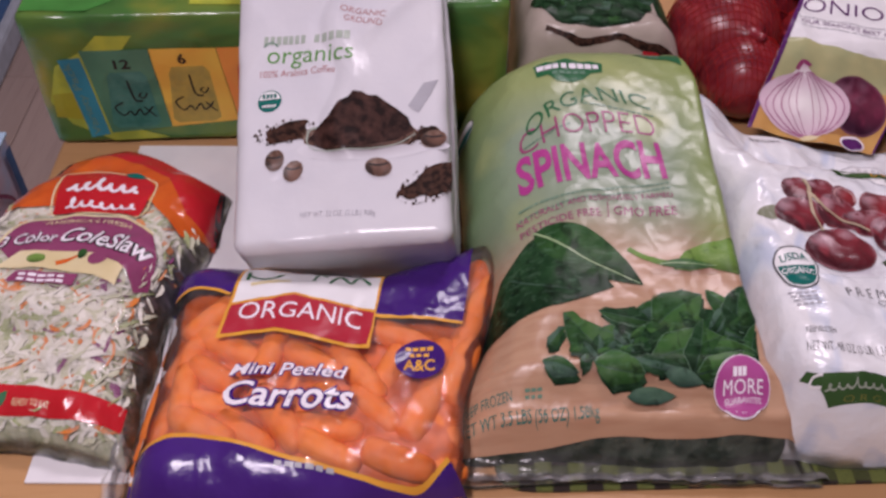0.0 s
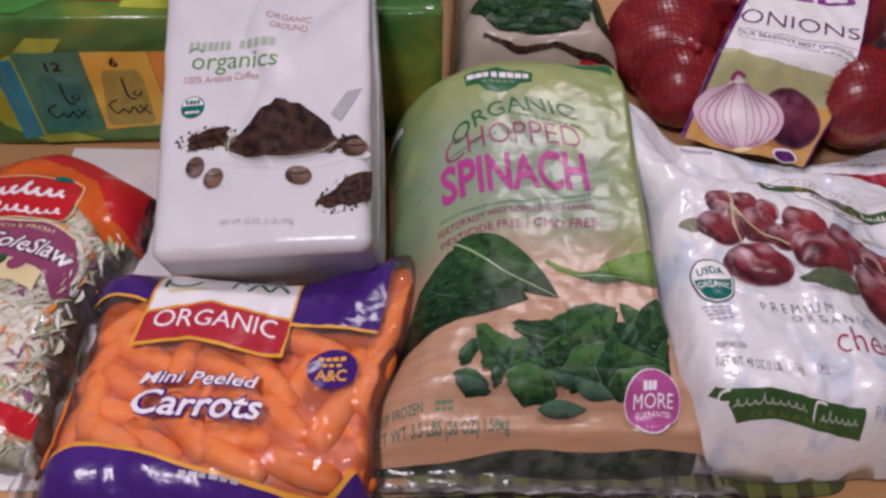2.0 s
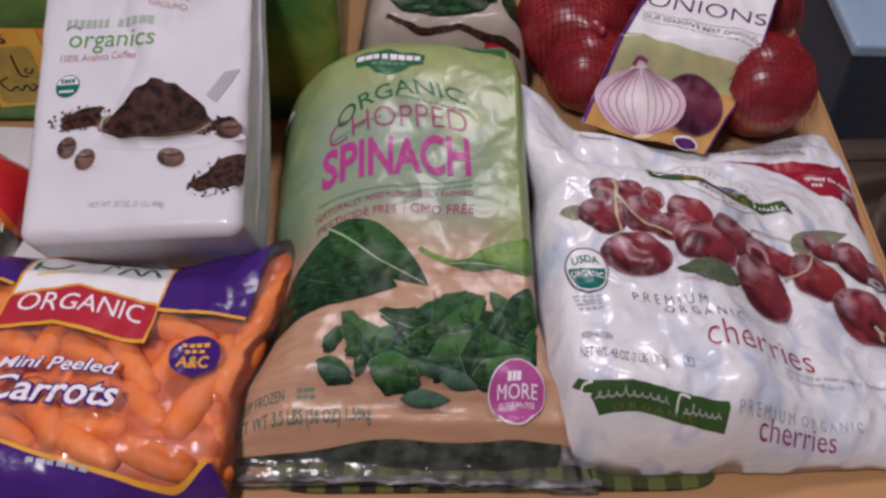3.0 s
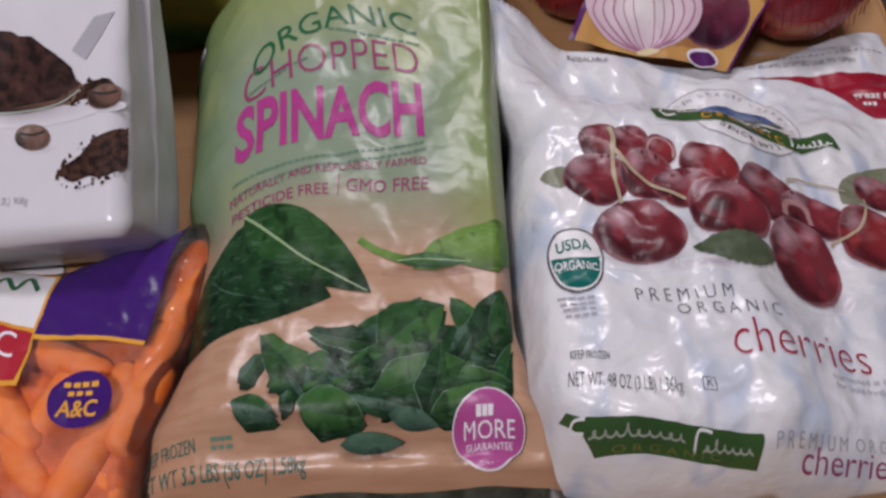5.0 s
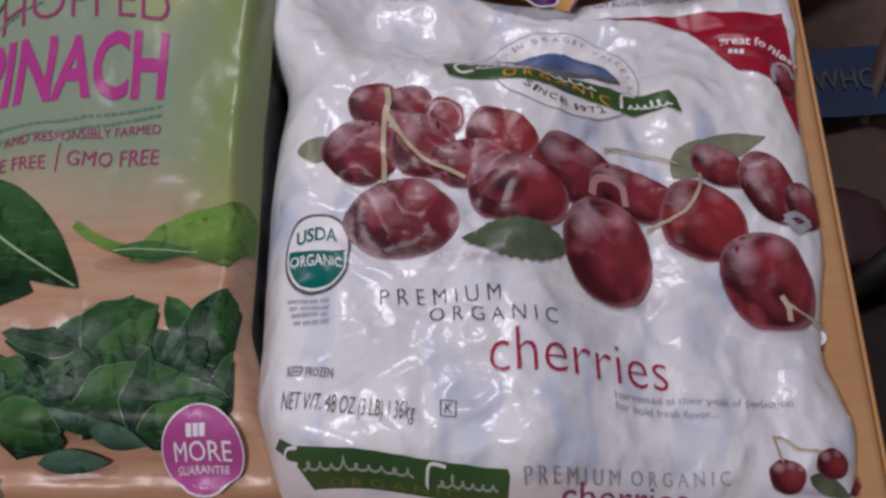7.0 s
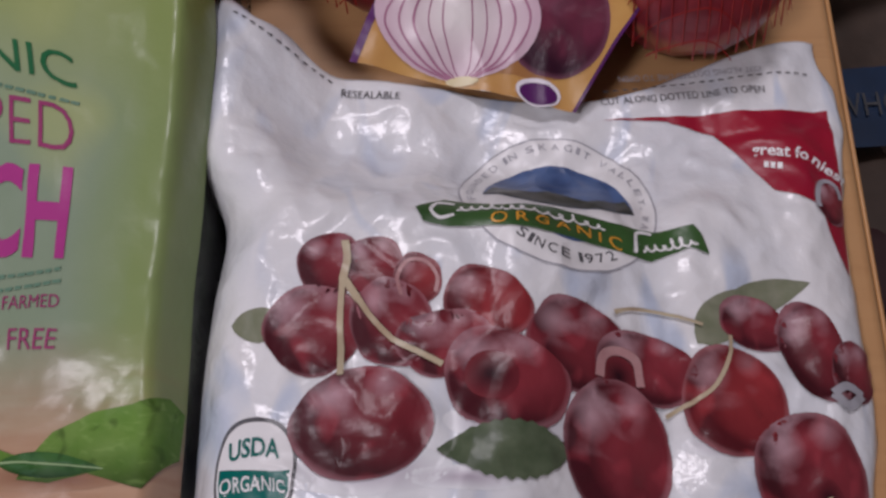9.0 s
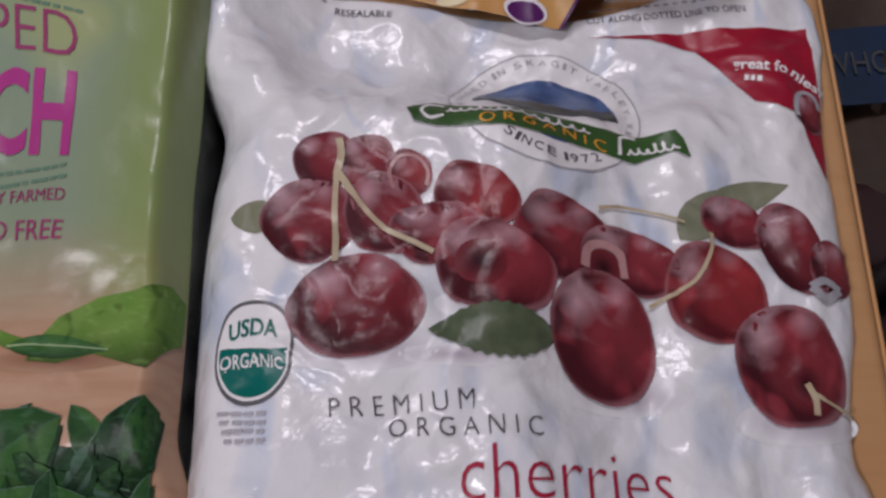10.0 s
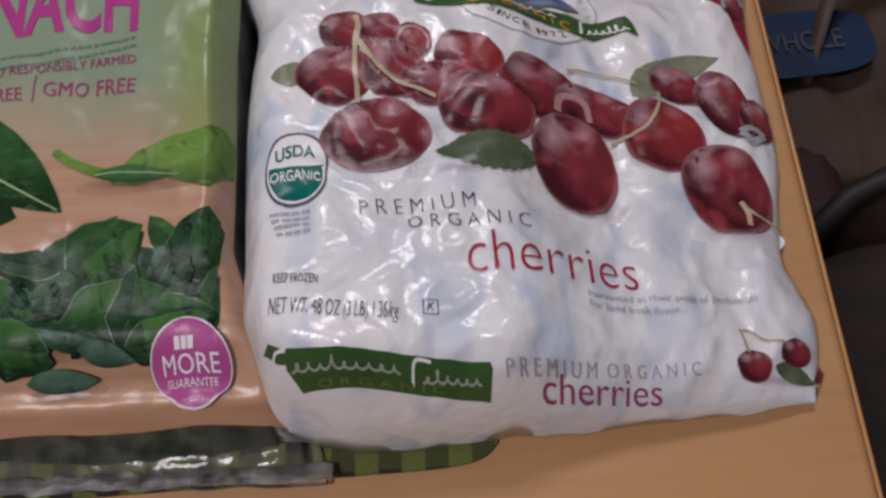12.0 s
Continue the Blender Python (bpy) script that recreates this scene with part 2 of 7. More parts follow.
spinach_panel = spinach_panel_material()
def print_leaf(name, a, b, sheen):
    """Printed photo of a leaf: mottled green with a bluish sheen in streaks and a darker rim."""
    m, nt, p = nodes_of(name)
    v = coords(nt)
    uv = nt.nodes.new("ShaderNodeUVMap")
    ln = nt.nodes.new("ShaderNodeVectorMath")
    ln.operation = "LENGTH"
    link(nt, uv.outputs[0], ln.inputs[0])
    col = ramp(nt, [(0.3, a), (0.7, b)], noise_fac(nt, 110, v))
    col = mix(nt, col, tuple(c * 0.45 for c in a), ramp(nt, [(0.75, (0, 0, 0)), (1.0, (0.3, 0.3, 0.3))], ln.outputs["Value"]))
    col = mix(nt, col, sheen, ramp(nt, [(0.56, (0, 0, 0)), (0.72, (0.18, 0.18, 0.18))], noise_fac(nt, 75, coords(nt, "Object", (1, 1.7, 1)), 3.0, 0.8)))
    col = mix(nt, col, tuple(c * 0.25 for c in a), ramp(nt, [(0.56, (0, 0, 0)), (0.70, (0.7, 0.7, 0.7))], noise_fac(nt, 95, coords(nt, "Object", (1.4, 1, 1)), 1.0, 0.5)))
    up = nt.nodes.new("ShaderNodeSeparateXYZ")
    link(nt, uv.outputs[0], up.inputs[0])
    half = nt.nodes.new("ShaderNodeMath")
    half.operation = "MULTIPLY_ADD"
    half.inputs[1].default_value, half.inputs[2].default_value = 0.5, 0.5
    link(nt, up.outputs[1], half.inputs[0])
    col = mix(nt, col, ramp(nt, [(0.05, (0.40, 0.40, 0.45)), (0.45, (0.85, 0.85, 0.85)), (0.95, (1, 1, 1))], half.outputs[0]), 1.0, "MULTIPLY")
    col = mix(nt, col, sheen, ramp(nt, [(0.56, (0, 0, 0)), (0.74, (0.40, 0.40, 0.40))], noise_fac(nt, 230, coords(nt, "Object", (0.6, 1.6, 1)), 2.0, 0.6)))
    link(nt, col, p.inputs["Base Color"])
    p.inputs["Roughness"].default_value = 0.36
    p.inputs["Specular IOR Level"].default_value = 0.12
    put_bump(nt, p, 38, 0.2, 0.004, v, 2.0, more=((170, 0.2, 0.001),))
    creases(nt, p, v, 11, 0.28, 0.006)
    return m


leaf_greens = [print_leaf(f"printed_leaf_{n}", a, b, (0.10, 0.20, 0.12) if n != "fresh" else (0.26, 0.40, 0.12)) for n, a, b in (
    ("deep", (0.010, 0.036, 0.014), (0.022, 0.070, 0.026)), ("mid", (0.018, 0.066, 0.019), (0.036, 0.104, 0.030)),
    ("light", (0.036, 0.118, 0.028), (0.065, 0.155, 0.045)), ("bluish", (0.04, 0.095, 0.06), (0.085, 0.155, 0.11)), ("fresh", (0.13, 0.26, 0.045), (0.18, 0.31, 0.07)))]
rim_ink = plastic("leaf_rim_ink", (0.10, 0.19, 0.12), (0.05, 0.11, 0.06), scale=200, spread=(0.4, 0.6))
vein_ink = plastic("vein_ink", (0.30, 0.42, 0.22))
board_shade = soft_tint("printed_board_shade", (0.20, 0.085, 0.05), (0.37, 0.225, 0.14))
frozen_spinach = plain("frozen_spinach", (0.012, 0.026, 0.013), (0.045, 0.065, 0.036), 0.6, 90, 0.8, 0.004, 160, spread=(0.42, 0.66))


def shred_material():
    m, nt, p = nodes_of("cabbage_shreds")
    g = nt.nodes.new("ShaderNodeNewGeometry")
    col = ramp(nt, [(0.0, (0.58, 0.56, 0.48)), (0.36, (0.46, 0.46, 0.33)), (0.58, (0.30, 0.34, 0.16)), (0.68, (0.66, 0.64, 0.58)), (0.87, (0.60, 0.19, 0.035)), (0.96, (0.20, 0.05, 0.14))],
               g.outputs["Random Per Island"], True)
    v = coords(nt)
    col = mix(nt, col, (0.75, 0.74, 0.66), ramp(nt, [(0.45, (0, 0, 0)), (0.8, (0.35, 0.35, 0.35))], noise_fac(nt, 160, v)))
    link(nt, col, p.inputs["Base Color"])
    p.inputs["Roughness"].default_value = 0.6
    p.inputs["Specular IOR Level"].default_value = 0.25
    return m


cabbage = shred_material()
slaw_bed = plain("slaw_bed", (0.40, 0.40, 0.28), (0.24, 0.26, 0.15), 0.6, 160, 0.6, 0.003, 220)


def carrot_material():
    m, nt, p = nodes_of("carrot_flesh")
    info = nt.nodes.new("ShaderNodeObjectInfo")
    v = coords(nt)
    a = ramp(nt, [(0.0, (0.70, 0.175, 0.03)), (1.0, (0.78, 0.235, 0.05))], info.outputs["Random"])
    a = mix(nt, a, (0.62, 0.12, 0.012), ramp(nt, [(0.45, (0, 0, 0)), (0.75, (0.7, 0.7, 0.7))], noise_fac(nt, 110, v)))
    link(nt, a, p.inputs["Base Color"])
    p.inputs["Roughness"].default_value = 0.55
    p.inputs["Specular IOR Level"].default_value = 0.25
    put_bump(nt, p, 260, 0.25, 0.0008, v)
    return m


carrot_flesh = carrot_material()
carrot_bed = plain("carrot_bed", (0.62, 0.12, 0.012), (0.45, 0.08, 0.01), 0.5, 120)


def wood(name, a, b, dark, along=(0.6, 9, 9), rough=0.42):
    m, nt, p = nodes_of(name)
    v = coords(nt, "Object", along)
    fine = noise_fac(nt, 22, v, 6.0, 0.4)
    col = ramp(nt, [(0.30, b), (0.62, a)], noise_fac(nt, 3.2, v, 4.0, 0.8))
    col = mix(nt, col, dark, ramp(nt, [(0.52, (0, 0, 0)), (0.75, (0.55, 0.55, 0.55))], fine))
    info = nt.nodes.new("ShaderNodeObjectInfo")
    col = mix(nt, col, tuple(c * 0.72 for c in b), ramp(nt, [(0, (0, 0, 0)), (1, (0.45, 0.45, 0.45))], info.outputs["Random"]))
    link(nt, col, p.inputs["Base Color"])
    p.inputs["Roughness"].default_value = rough
    put_bump(nt, p, 22, 0.12, 0.0015, v, 6.0)
    return m


table_wood = wood("honey_table_wood", (0.56, 0.325, 0.150), (0.50, 0.275, 0.122), (0.40, 0.205, 0.085))
table_edge_wood = wood("table_edge_wood", (0.54, 0.295, 0.12), (0.48, 0.25, 0.095), (0.38, 0.18, 0.065), (9, 0.6, 9))
floor_wood = wood("floor_wood", (0.47, 0.36, 0.325), (0.41, 0.31, 0.275), (0.31, 0.225, 0.20), (9, 0.5, 9), 0.38)
wall_paint = plain("wall_paint", (0.52, 0.49, 0.46), (0.47, 0.44, 0.42), 0.7, 6, 0.1, 0.0008, 200)
ceiling_paint = plain("ceiling_paint", (0.75, 0.73, 0.71), (0.70, 0.68, 0.66), 0.8, 6, 0.1, 0.001, 150)
dark_brown = plain("dark_cloth", (0.018, 0.012, 0.011), (0.03, 0.018, 0.016), 0.8, 30, 0.4, 0.002, 60)


def plaid_material():
    """Woven cloth in olive and near-black squares."""
    m, nt, p = nodes_of("plaid_cloth")
    c = nt.nodes.new("ShaderNodeTexCoord")
    sep = nt.nodes.new("ShaderNodeSeparateXYZ")
    link(nt, c.outputs["Object"], sep.inputs[0])

    def stripes(sock, shift):
        a = nt.nodes.new("ShaderNodeMath")
        a.operation = "ADD"
        link(nt, sock, a.inputs[0])
        a.inputs[1].default_value = shift
        q = nt.nodes.new("ShaderNodeMath")
        q.operation = "PINGPONG"
        link(nt, a.outputs[0], q.inputs[0])
        q.inputs[1].default_value = 0.0203 / 2
        return ramp(nt, [(0.0, (0, 0, 0)), (0.47, (0, 0, 0)), (0.53, (1, 1, 1))], scaled(q.outputs[0]))

    def scaled(sock):
        k = nt.nodes.new("ShaderNodeMath")
        k.operation = "MULTIPLY"
        link(nt, sock, k.inputs[0])
        k.inputs[1].default_value = 2 / 0.0203
        return k.outputs[0]

    sx, sy = stripes(sep.outputs[0], 5.0055), stripes(sep.outputs[1], 5.0)
    dark = mix(nt, (0.022, 0.015, 0.012), (0.05, 0.06, 0.016), sy)
    light = mix(nt, (0.07, 0.085, 0.018), (0.16, 0.19, 0.045), 0.5)
    col = mix(nt, dark, light, sx)
    v = coords(nt)
    col = mix(nt, col, (0.03, 0.025, 0.015), ramp(nt, [(0.5, (0, 0, 0)), (0.8, (0.5, 0.5, 0.5))], noise_fac(nt, 400, v)))
    link(nt, col, p.inputs["Base Color"])
    p.inputs["Roughness"].default_value = 0.9
    put_bump(nt, p, 700, 0.5, 0.0008, v)
    return m


plaid = plaid_material()
paper_white = plain("paper_white", (0.74, 0.73, 0.74), (0.68, 0.67, 0.69), 0.5, 30, 0.1, 0.0005, 90)
# ---- shapes of the bags: smooth height over the table ----
def knots(ks, x):
    """Smooth curve through a few knots (x, value)."""
    if x <= ks[0][0]:
        return ks[0][1]
    for (x0, v0), (x1, v1) in zip(ks, ks[1:]):
        if x <= x1:
            s = (x - x0) / (x1 - x0)
            return v0 + (v1 - v0) * s * s * (3 - 2 * s)
    return ks[-1][1]


def rim(d, w):
    """Rounded rim of a filled bag: 0 at its seam, 1 from w metres inwards."""
    d = min(max(d / w, 0.0), 1.0)
    return math.sqrt(max(0.0, 1 - (1 - d) ** 2))


class Outline:
    """A bag lying on the table: its four edges as curves, and its height."""

    def __init__(self, left, right, bottom, top, height):
        self.left, self.right, self.bottom, self.top, self.height = left, right, bottom, top, height

    def uv(self, x, y):
        l, r = knots(self.left, y), knots(self.right, y)
        b, t = knots(self.bottom, x), knots(self.top, x)
        return (x - l) / (r - l), (y - b) / (t - b), min(x - l, r - x), y - b, t - y, x - l, r - x

    def z(self, x, y):
        return self.height(self, x, y)

    def xy(self, p, q):
        b0, b1 = self.bottom[0][1], self.top[0][1]
        x = (self.left[0][1] + self.right[0][1]) / 2
        y = b0 + (b1 - b0) * q
        for _ in range(6):
            l, r = knots(self.left, y), knots(self.right, y)
            x = l + (r - l) * p
            b, t = knots(self.bottom, x), knots(self.top, x)
            y = b + (t - b) * q
        return x, y


def cherry_height(o, x, y):
    u, v, du, db, dt, dl, dr = o.uv(x, y)
    body = knots([(0, 0.071), (0.15, 0.072), (0.42, 0.064), (0.7, 0.032), (0.9, 0.02), (1, 0.016)], u)
    flap = knots([(0, 0.072), (0.2, 0.038), (0.5, 0.020), (0.8, 0.012), (1, 0.008)], u)
    s = knots([(0.70, 0.0), (0.88, 1.0)], v)
    h = body * (1 - s) + flap * s
    stand = knots([(0.40, 0.03), (0.46, 0.15), (0.50, 0.45), (0.56, 0.85)], y) * rim(db, 0.03)
    e = (stand + (1 - stand) * rim(dl, 0.024)) * rim(dr, 0.03) * rim(db, 0.03)
    return 0.003 + h * (0.06 + 0.94 * e) * (0.9 + 0.1 * rim(dt, 0.02))


def spinach_height(o, x, y):
    u, v, du, db, dt, dl, dr = o.uv(x, y)
    h = knots([(0.305, 0.004), (0.318, 0.010), (0.336, 0.036), (0.362, 0.054), (0.40, 0.069), (0.50, 0.082), (0.60, 0.095), (0.66, 0.09)], y)
    e = rim(dl, knots([(0.40, 0.05), (0.50, 0.08)], y)) * rim(dr - knots([(0.33, 0.007), (0.37, 0.0)], y), 0.012) * rim(dt, 0.06)
    return 0.003 + h * (0.05 + 0.95 * e)


def carrot_height(o, x, y):
    u, v, du, db, dt, dl, dr = o.uv(x, y)
    return 0.004 + 0.046 * rim(dl - 0.006, 0.03) * rim(dr - 0.001, 0.014) * rim(db, 0.04) * rim(dt, 0.045)


def slaw_height(o, x, y):
    u, v, du, db, dt, dl, dr = o.uv(x, y)
    h = knots([(0.33, 0.03), (0.45, 0.045), (0.52, 0.035), (0.60, 0.02)], y)
    return 0.004 + h * rim(dl, 0.04) * rim(dr, 0.035) * rim(db, 0.03) * (0.4 + 0.6 * rim(dt, 0.04))


CHERRY = Outline(
    [(0.31, 0.213), (0.335, 0.200), (0.37, 0.192), (0.46, 0.190), (0.515, 0.196), (0.545, 0.186), (0.61, 0.186)],
    [(0.325, 0.440), (0.365, 0.447), (0.40, 0.439), (0.464, 0.448), (0.53, 0.447), (0.593, 0.454), (0.635, 0.447)],
    [(0.19, 0.338), (0.21, 0.326), (0.243, 0.319), (0.33, 0.323), (0.40, 0.327), (0.45, 0.332)],
    [(0.18, 0.622), (0.205, 0.611), (0.235, 0.596), (0.33, 0.594), (0.45, 0.634)], cherry_height)
SPINACH = Outline(
    [(0.30, 0.002), (0.35, 0.010), (0.40, 0.026), (0.46, 0.028), (0.50, 0.014), (0.60, 0.010), (0.67, 0.03)],
    [(0.30, 0.229), (0.335, 0.222), (0.37, 0.202), (0.40, 0.195), (0.49, 0.194), (0.58, 0.194), (0.67, 0.180)],
    [(0.0, 0.306), (0.10, 0.309), (0.23, 0.307)],
    [(0.0, 0.655), (0.10, 0.668), (0.2, 0.665)], spinach_height)
CARROT = Outline(
    [(0.27, -0.190), (0.36, -0.187), (0.47, -0.190)],
    [(0.29, 0.016), (0.34, 0.018), (0.37, 0.024), (0.41, 0.036), (0.45, 0.041), (0.49, 0.043)],
    [(-0.19, 0.276), (-0.10, 0.272), (0.02, 0.288)],
    [(-0.19, 0.470), (-0.14, 0.468), (-0.05, 0.459), (0.0, 0.475), (0.03, 0.490), (0.045, 0.485)], carrot_height)
SLAW = Outline(
    [(0.32, -0.372), (0.45, -0.352), (0.52, -0.330), (0.58, -0.306), (0.61, -0.27)],
    [(0.32, -0.190), (0.42, -0.188), (0.50, -0.170), (0.56, -0.164), (0.60, -0.19)],
    [(-0.37, 0.338), (-0.27, 0.331), (-0.19, 0.318)],
    [(-0.34, 0.57), (-0.305, 0.592), (-0.255, 0.605), (-0.16, 0.556)], slaw_height)


# ---- building helpers ----
def thing(name, at, label, category, group="", kind=""):
    """An Empty at the base of a thing, to parent its parts."""
    ob = new(name)
    ob.empty_display_size = 0.02
    ob.location = at
    return tagged(ob, label, category, group, kind)


def mesh_of(name, bm, material, smooth=True):
    me = bpy.data.meshes.new(name)
    bm.normal_update()
    bm.to_mesh(me)
    bm.free()
    if smooth:
        me.polygons.foreach_set("use_smooth", [True] * len(me.polygons))
    for m in material if isinstance(material, (list, tuple)) else [material]:
        me.materials.append(m)
    return me


def origin_of(ob):
    at = Vector((0, 0, 0))
    while ob:
        at += ob.location
        ob = ob.parent
    return at


def part(name, bm, material, parent, label="", smooth=True):
    """One mesh under a thing or part; its bmesh is in world metres."""
    bmesh.ops.translate(bm, verts=bm.verts, vec=-origin_of(parent))
    ob = new(name, mesh_of(name, bm, material, smooth))
    ob.parent = parent
    return tagged(ob, label)


def solo(name, bm, material, label, category, kind="", group="", at=(0, 0, 0), smooth=True):
    bmesh.ops.translate(bm, verts=bm.verts, vec=-Vector(at))
    ob = new(name, mesh_of(name, bm, material, smooth))
    ob.location = at
    return tagged(ob, label, category, group, kind)


def box(bm, x0, x1, y0, y1, z0, z1, bevel=0.0, segs=2):
    r = bmesh.ops.create_cube(bm, size=1, matrix=Matrix.LocRotScale(((x0 + x1) / 2, (y0 + y1) / 2, (z0 + z1) / 2), None, (x1 - x0, y1 - y0, z1 - z0)))
    if bevel:
        es = {e for v in r["verts"] for e in v.link_edges}
        bmesh.ops.bevel(bm, geom=list(es), offset=bevel, segments=segs, affect="EDGES", profile=0.5)
    return bm


def rounded_box(w, d, h, r, n, shape=None, m=Matrix()):
    """A box with rounded edges and n cuts a side, which shape() may swell."""
    bm = bmesh.new()
    bmesh.ops.create_cube(bm, size=1)
    bmesh.ops.subdivide_edges(bm, edges=bm.edges, cuts=n, use_grid_fill=True)
    for v in bm.verts:
        p = Vector((v.co.x * w, v.co.y * d, v.co.z * h))
        q = Vector([max(-s / 2 + r, min(s / 2 - r, c)) for s, c in zip((w, d, h), p)])
        o = p - q
        if o.length > 1e-9:
            p = q + o.normalized() * r
        if shape:
            p = shape(p)
        v.co = m @ p
    return bm


def crumple(x, y, seed, lump, crease):
    """Soft lumps and sharp creases of a plastic bag, in metres."""
    a = noise.noise((x * 42 + seed, y * 42, seed)) * lump
    b = noise.noise((x * 26, y * 26 + seed, 3.1 + seed))
    c = noise.noise((x * 70 + 9, y * 70 - seed, 7.7))
    wx, wy = x + 0.012 * b, y + 0.012 * c
    near = noise.voronoi((wx * 24 + seed, wy * 24, seed * 0.37))[0]
    fold = min(near[1] - near[0], 0.7)
    return a + crease * ((1 - abs(b) * 2.2) * 0.5 + (1 - abs(c) * 2) * 0.3 - 0.4 + 1.1 * (fold - 0.35))


class Surf:
    """A place on a thing's outside, by two coordinates."""

    def __init__(self, at):
        self.at = at

    def over(self, a, b, lift):
        p = self.at(a, b)
        n = (self.at(a + 0.001, b) - p).cross(self.at(a, b + 0.001) - p)
        return p + n.normalized() * lift


def bag_surf(o, seed, lump, crease):
    def at(x, y):
        u, v, du, db, dt, dl, dr = o.uv(x, y)
        k = min(1.0, max(0.0, min(dl, dr, db, dt)) / 0.012)
        return Vector((x, y, o.z(x, y) + (0.15 + 0.85 * k) * crumple(x, y, seed, lump, crease)))
    return Surf(at)


def bag_body(o, surf, nx, ny, lift=0.0, keep=None, floor=0.0012, inset=0.0):
    """The bag as a closed pillow: crumpled upper side, flat underside."""
    bm = bmesh.new()
    uvl = bm.loops.layers.uv.new("UVMap")
    top, low = [], []
    for j in range(ny + 1):
        rt, rl = [], []
        for i in range(nx + 1):
            p, q = (i / nx) * (1 - 2 * inset) + inset, (j / ny) * (1 - 2 * inset) + inset
            x, y = o.xy(p, q)
            w = 0.0022 * noise.noise((x * 60, y * 60, 5)) if i in (0, nx) or j in (0, ny) else 0.0
            c = surf.at(x + w, y + w * 0.7)
            rt.append(bm.verts.new((c.x, c.y, max(c.z + lift, floor + 0.0012))))
            rl.append(bm.verts.new((c.x, c.y, floor)))
        top.append(rt)
        low.append(rl)
    for j in range(ny):
        for i in range(nx):
            f = bm.faces.new((top[j][i], top[j][i + 1], top[j + 1][i + 1], top[j + 1][i]))
            for l, (a, b) in zip(f.loops, ((i, j), (i + 1, j), (i + 1, j + 1), (i, j + 1))):
                l[uvl].uv = (a / nx, b / ny)
            bm.faces.new((low[j][i], low[j + 1][i], low[j + 1][i + 1], low[j][i + 1]))
    for i in range(nx):
        bm.faces.new((low[0][i], low[0][i + 1], top[0][i + 1], top[0][i]))
        bm.faces.new((low[ny][i + 1], low[ny][i], top[ny][i], top[ny][i + 1]))
    for j in range(ny):
        bm.faces.new((low[j + 1][0], low[j][0], top[j][0], top[j + 1][0]))
        bm.faces.new((low[j][nx], low[j + 1][nx], top[j + 1][nx], top[j][nx]))
    return bm


def drape(bm, surf, lift, step, centre=None, radius=None):
    """Cut a flat print finely and lay it on a surface."""
    bmesh.ops.triangulate(bm, faces=bm.faces)
    for _ in range(5):
        es = [e for e in bm.edges if e.calc_length() > step]
        if not es:
            break
        bmesh.ops.subdivide_edges(bm, edges=es, cuts=1)
        bmesh.ops.triangulate(bm, faces=[f for f in bm.faces if len(f.verts) > 3])
    uvl = bm.loops.layers.uv.new("UVMap")
    xs, ys = [v.co.x for v in bm.verts], [v.co.y for v in bm.verts]
    cx, cy = (min(xs) + max(xs)) / 2, (min(ys) + max(ys)) / 2
    rx, ry = max(max(xs) - cx, 1e-6), max(max(ys) - cy, 1e-6)
    for f in bm.faces:
        for l in f.loops:
            l[uvl].uv = ((l.vert.co.x - cx) / rx, (l.vert.co.y - cy) / ry)
    for v in bm.verts:
        v.co = surf.over(v.co.x, v.co.y, lift * 0.8)
    bm.normal_update()
    return bm


def shape(points):
    bm = bmesh.new()
    bm.faces.new([bm.verts.new((x, y, 0)) for x, y in points])
    if bm.faces[:] and sum(a[0] * b[1] - b[0] * a[1] for a, b in zip(points, points[1:] + points[:1])) < 0:
        bmesh.ops.reverse_faces(bm, faces=bm.faces)
    return bm


def patch(name, surf, points, material, parent, lift=0.0005, step=0.003, label=""):
    return part(name, drape(shape(list(points)), surf, lift, step), material, parent, label)


def oval(cx, cy, rx, ry, turn=0.0, n=36, wobble=0.0, seed=0.0, power=2.0):
    pts = []
    c, s = math.cos(radians(turn)), math.sin(radians(turn))
    for i in range(n):
        a = 2 * math.pi * i / n
        k = 1 + wobble * noise.noise((math.cos(a) * 1.3 + seed, math.sin(a) * 1.3, seed))
        x = rx * k * math.copysign(abs(math.cos(a)) ** (2 / power), math.cos(a))
        y = ry * k * math.copysign(abs(math.sin(a)) ** (2 / power), math.sin(a))
        pts.append((cx + x * c - y * s, cy + x * s + y * c))
    return pts


def leaf_shape(x0, y0, x1, y1, width, n=14, notch=0.0, skew=0.45):
    """A pointed leaf from its stalk to its tip."""
    dx, dy = x1 - x0, y1 - y0
    length = math.hypot(dx, dy)
    nx, ny = -dy / length, dx / length
    up, down = [], []
    for i in range(n + 1):
        s = i / n
        w = width * math.sin(math.pi * s ** (skew + 0.35)) ** 0.85 / 2 * (1 - notch * (i % 2))
        up.append((x0 + dx * s + nx * w, y0 + dy * s + ny * w))
        if 0 < i < n:
            down.append((x0 + dx * s - nx * w * 0.92, y0 + dy * s - ny * w * 0.92))
    return up + down[::-1]


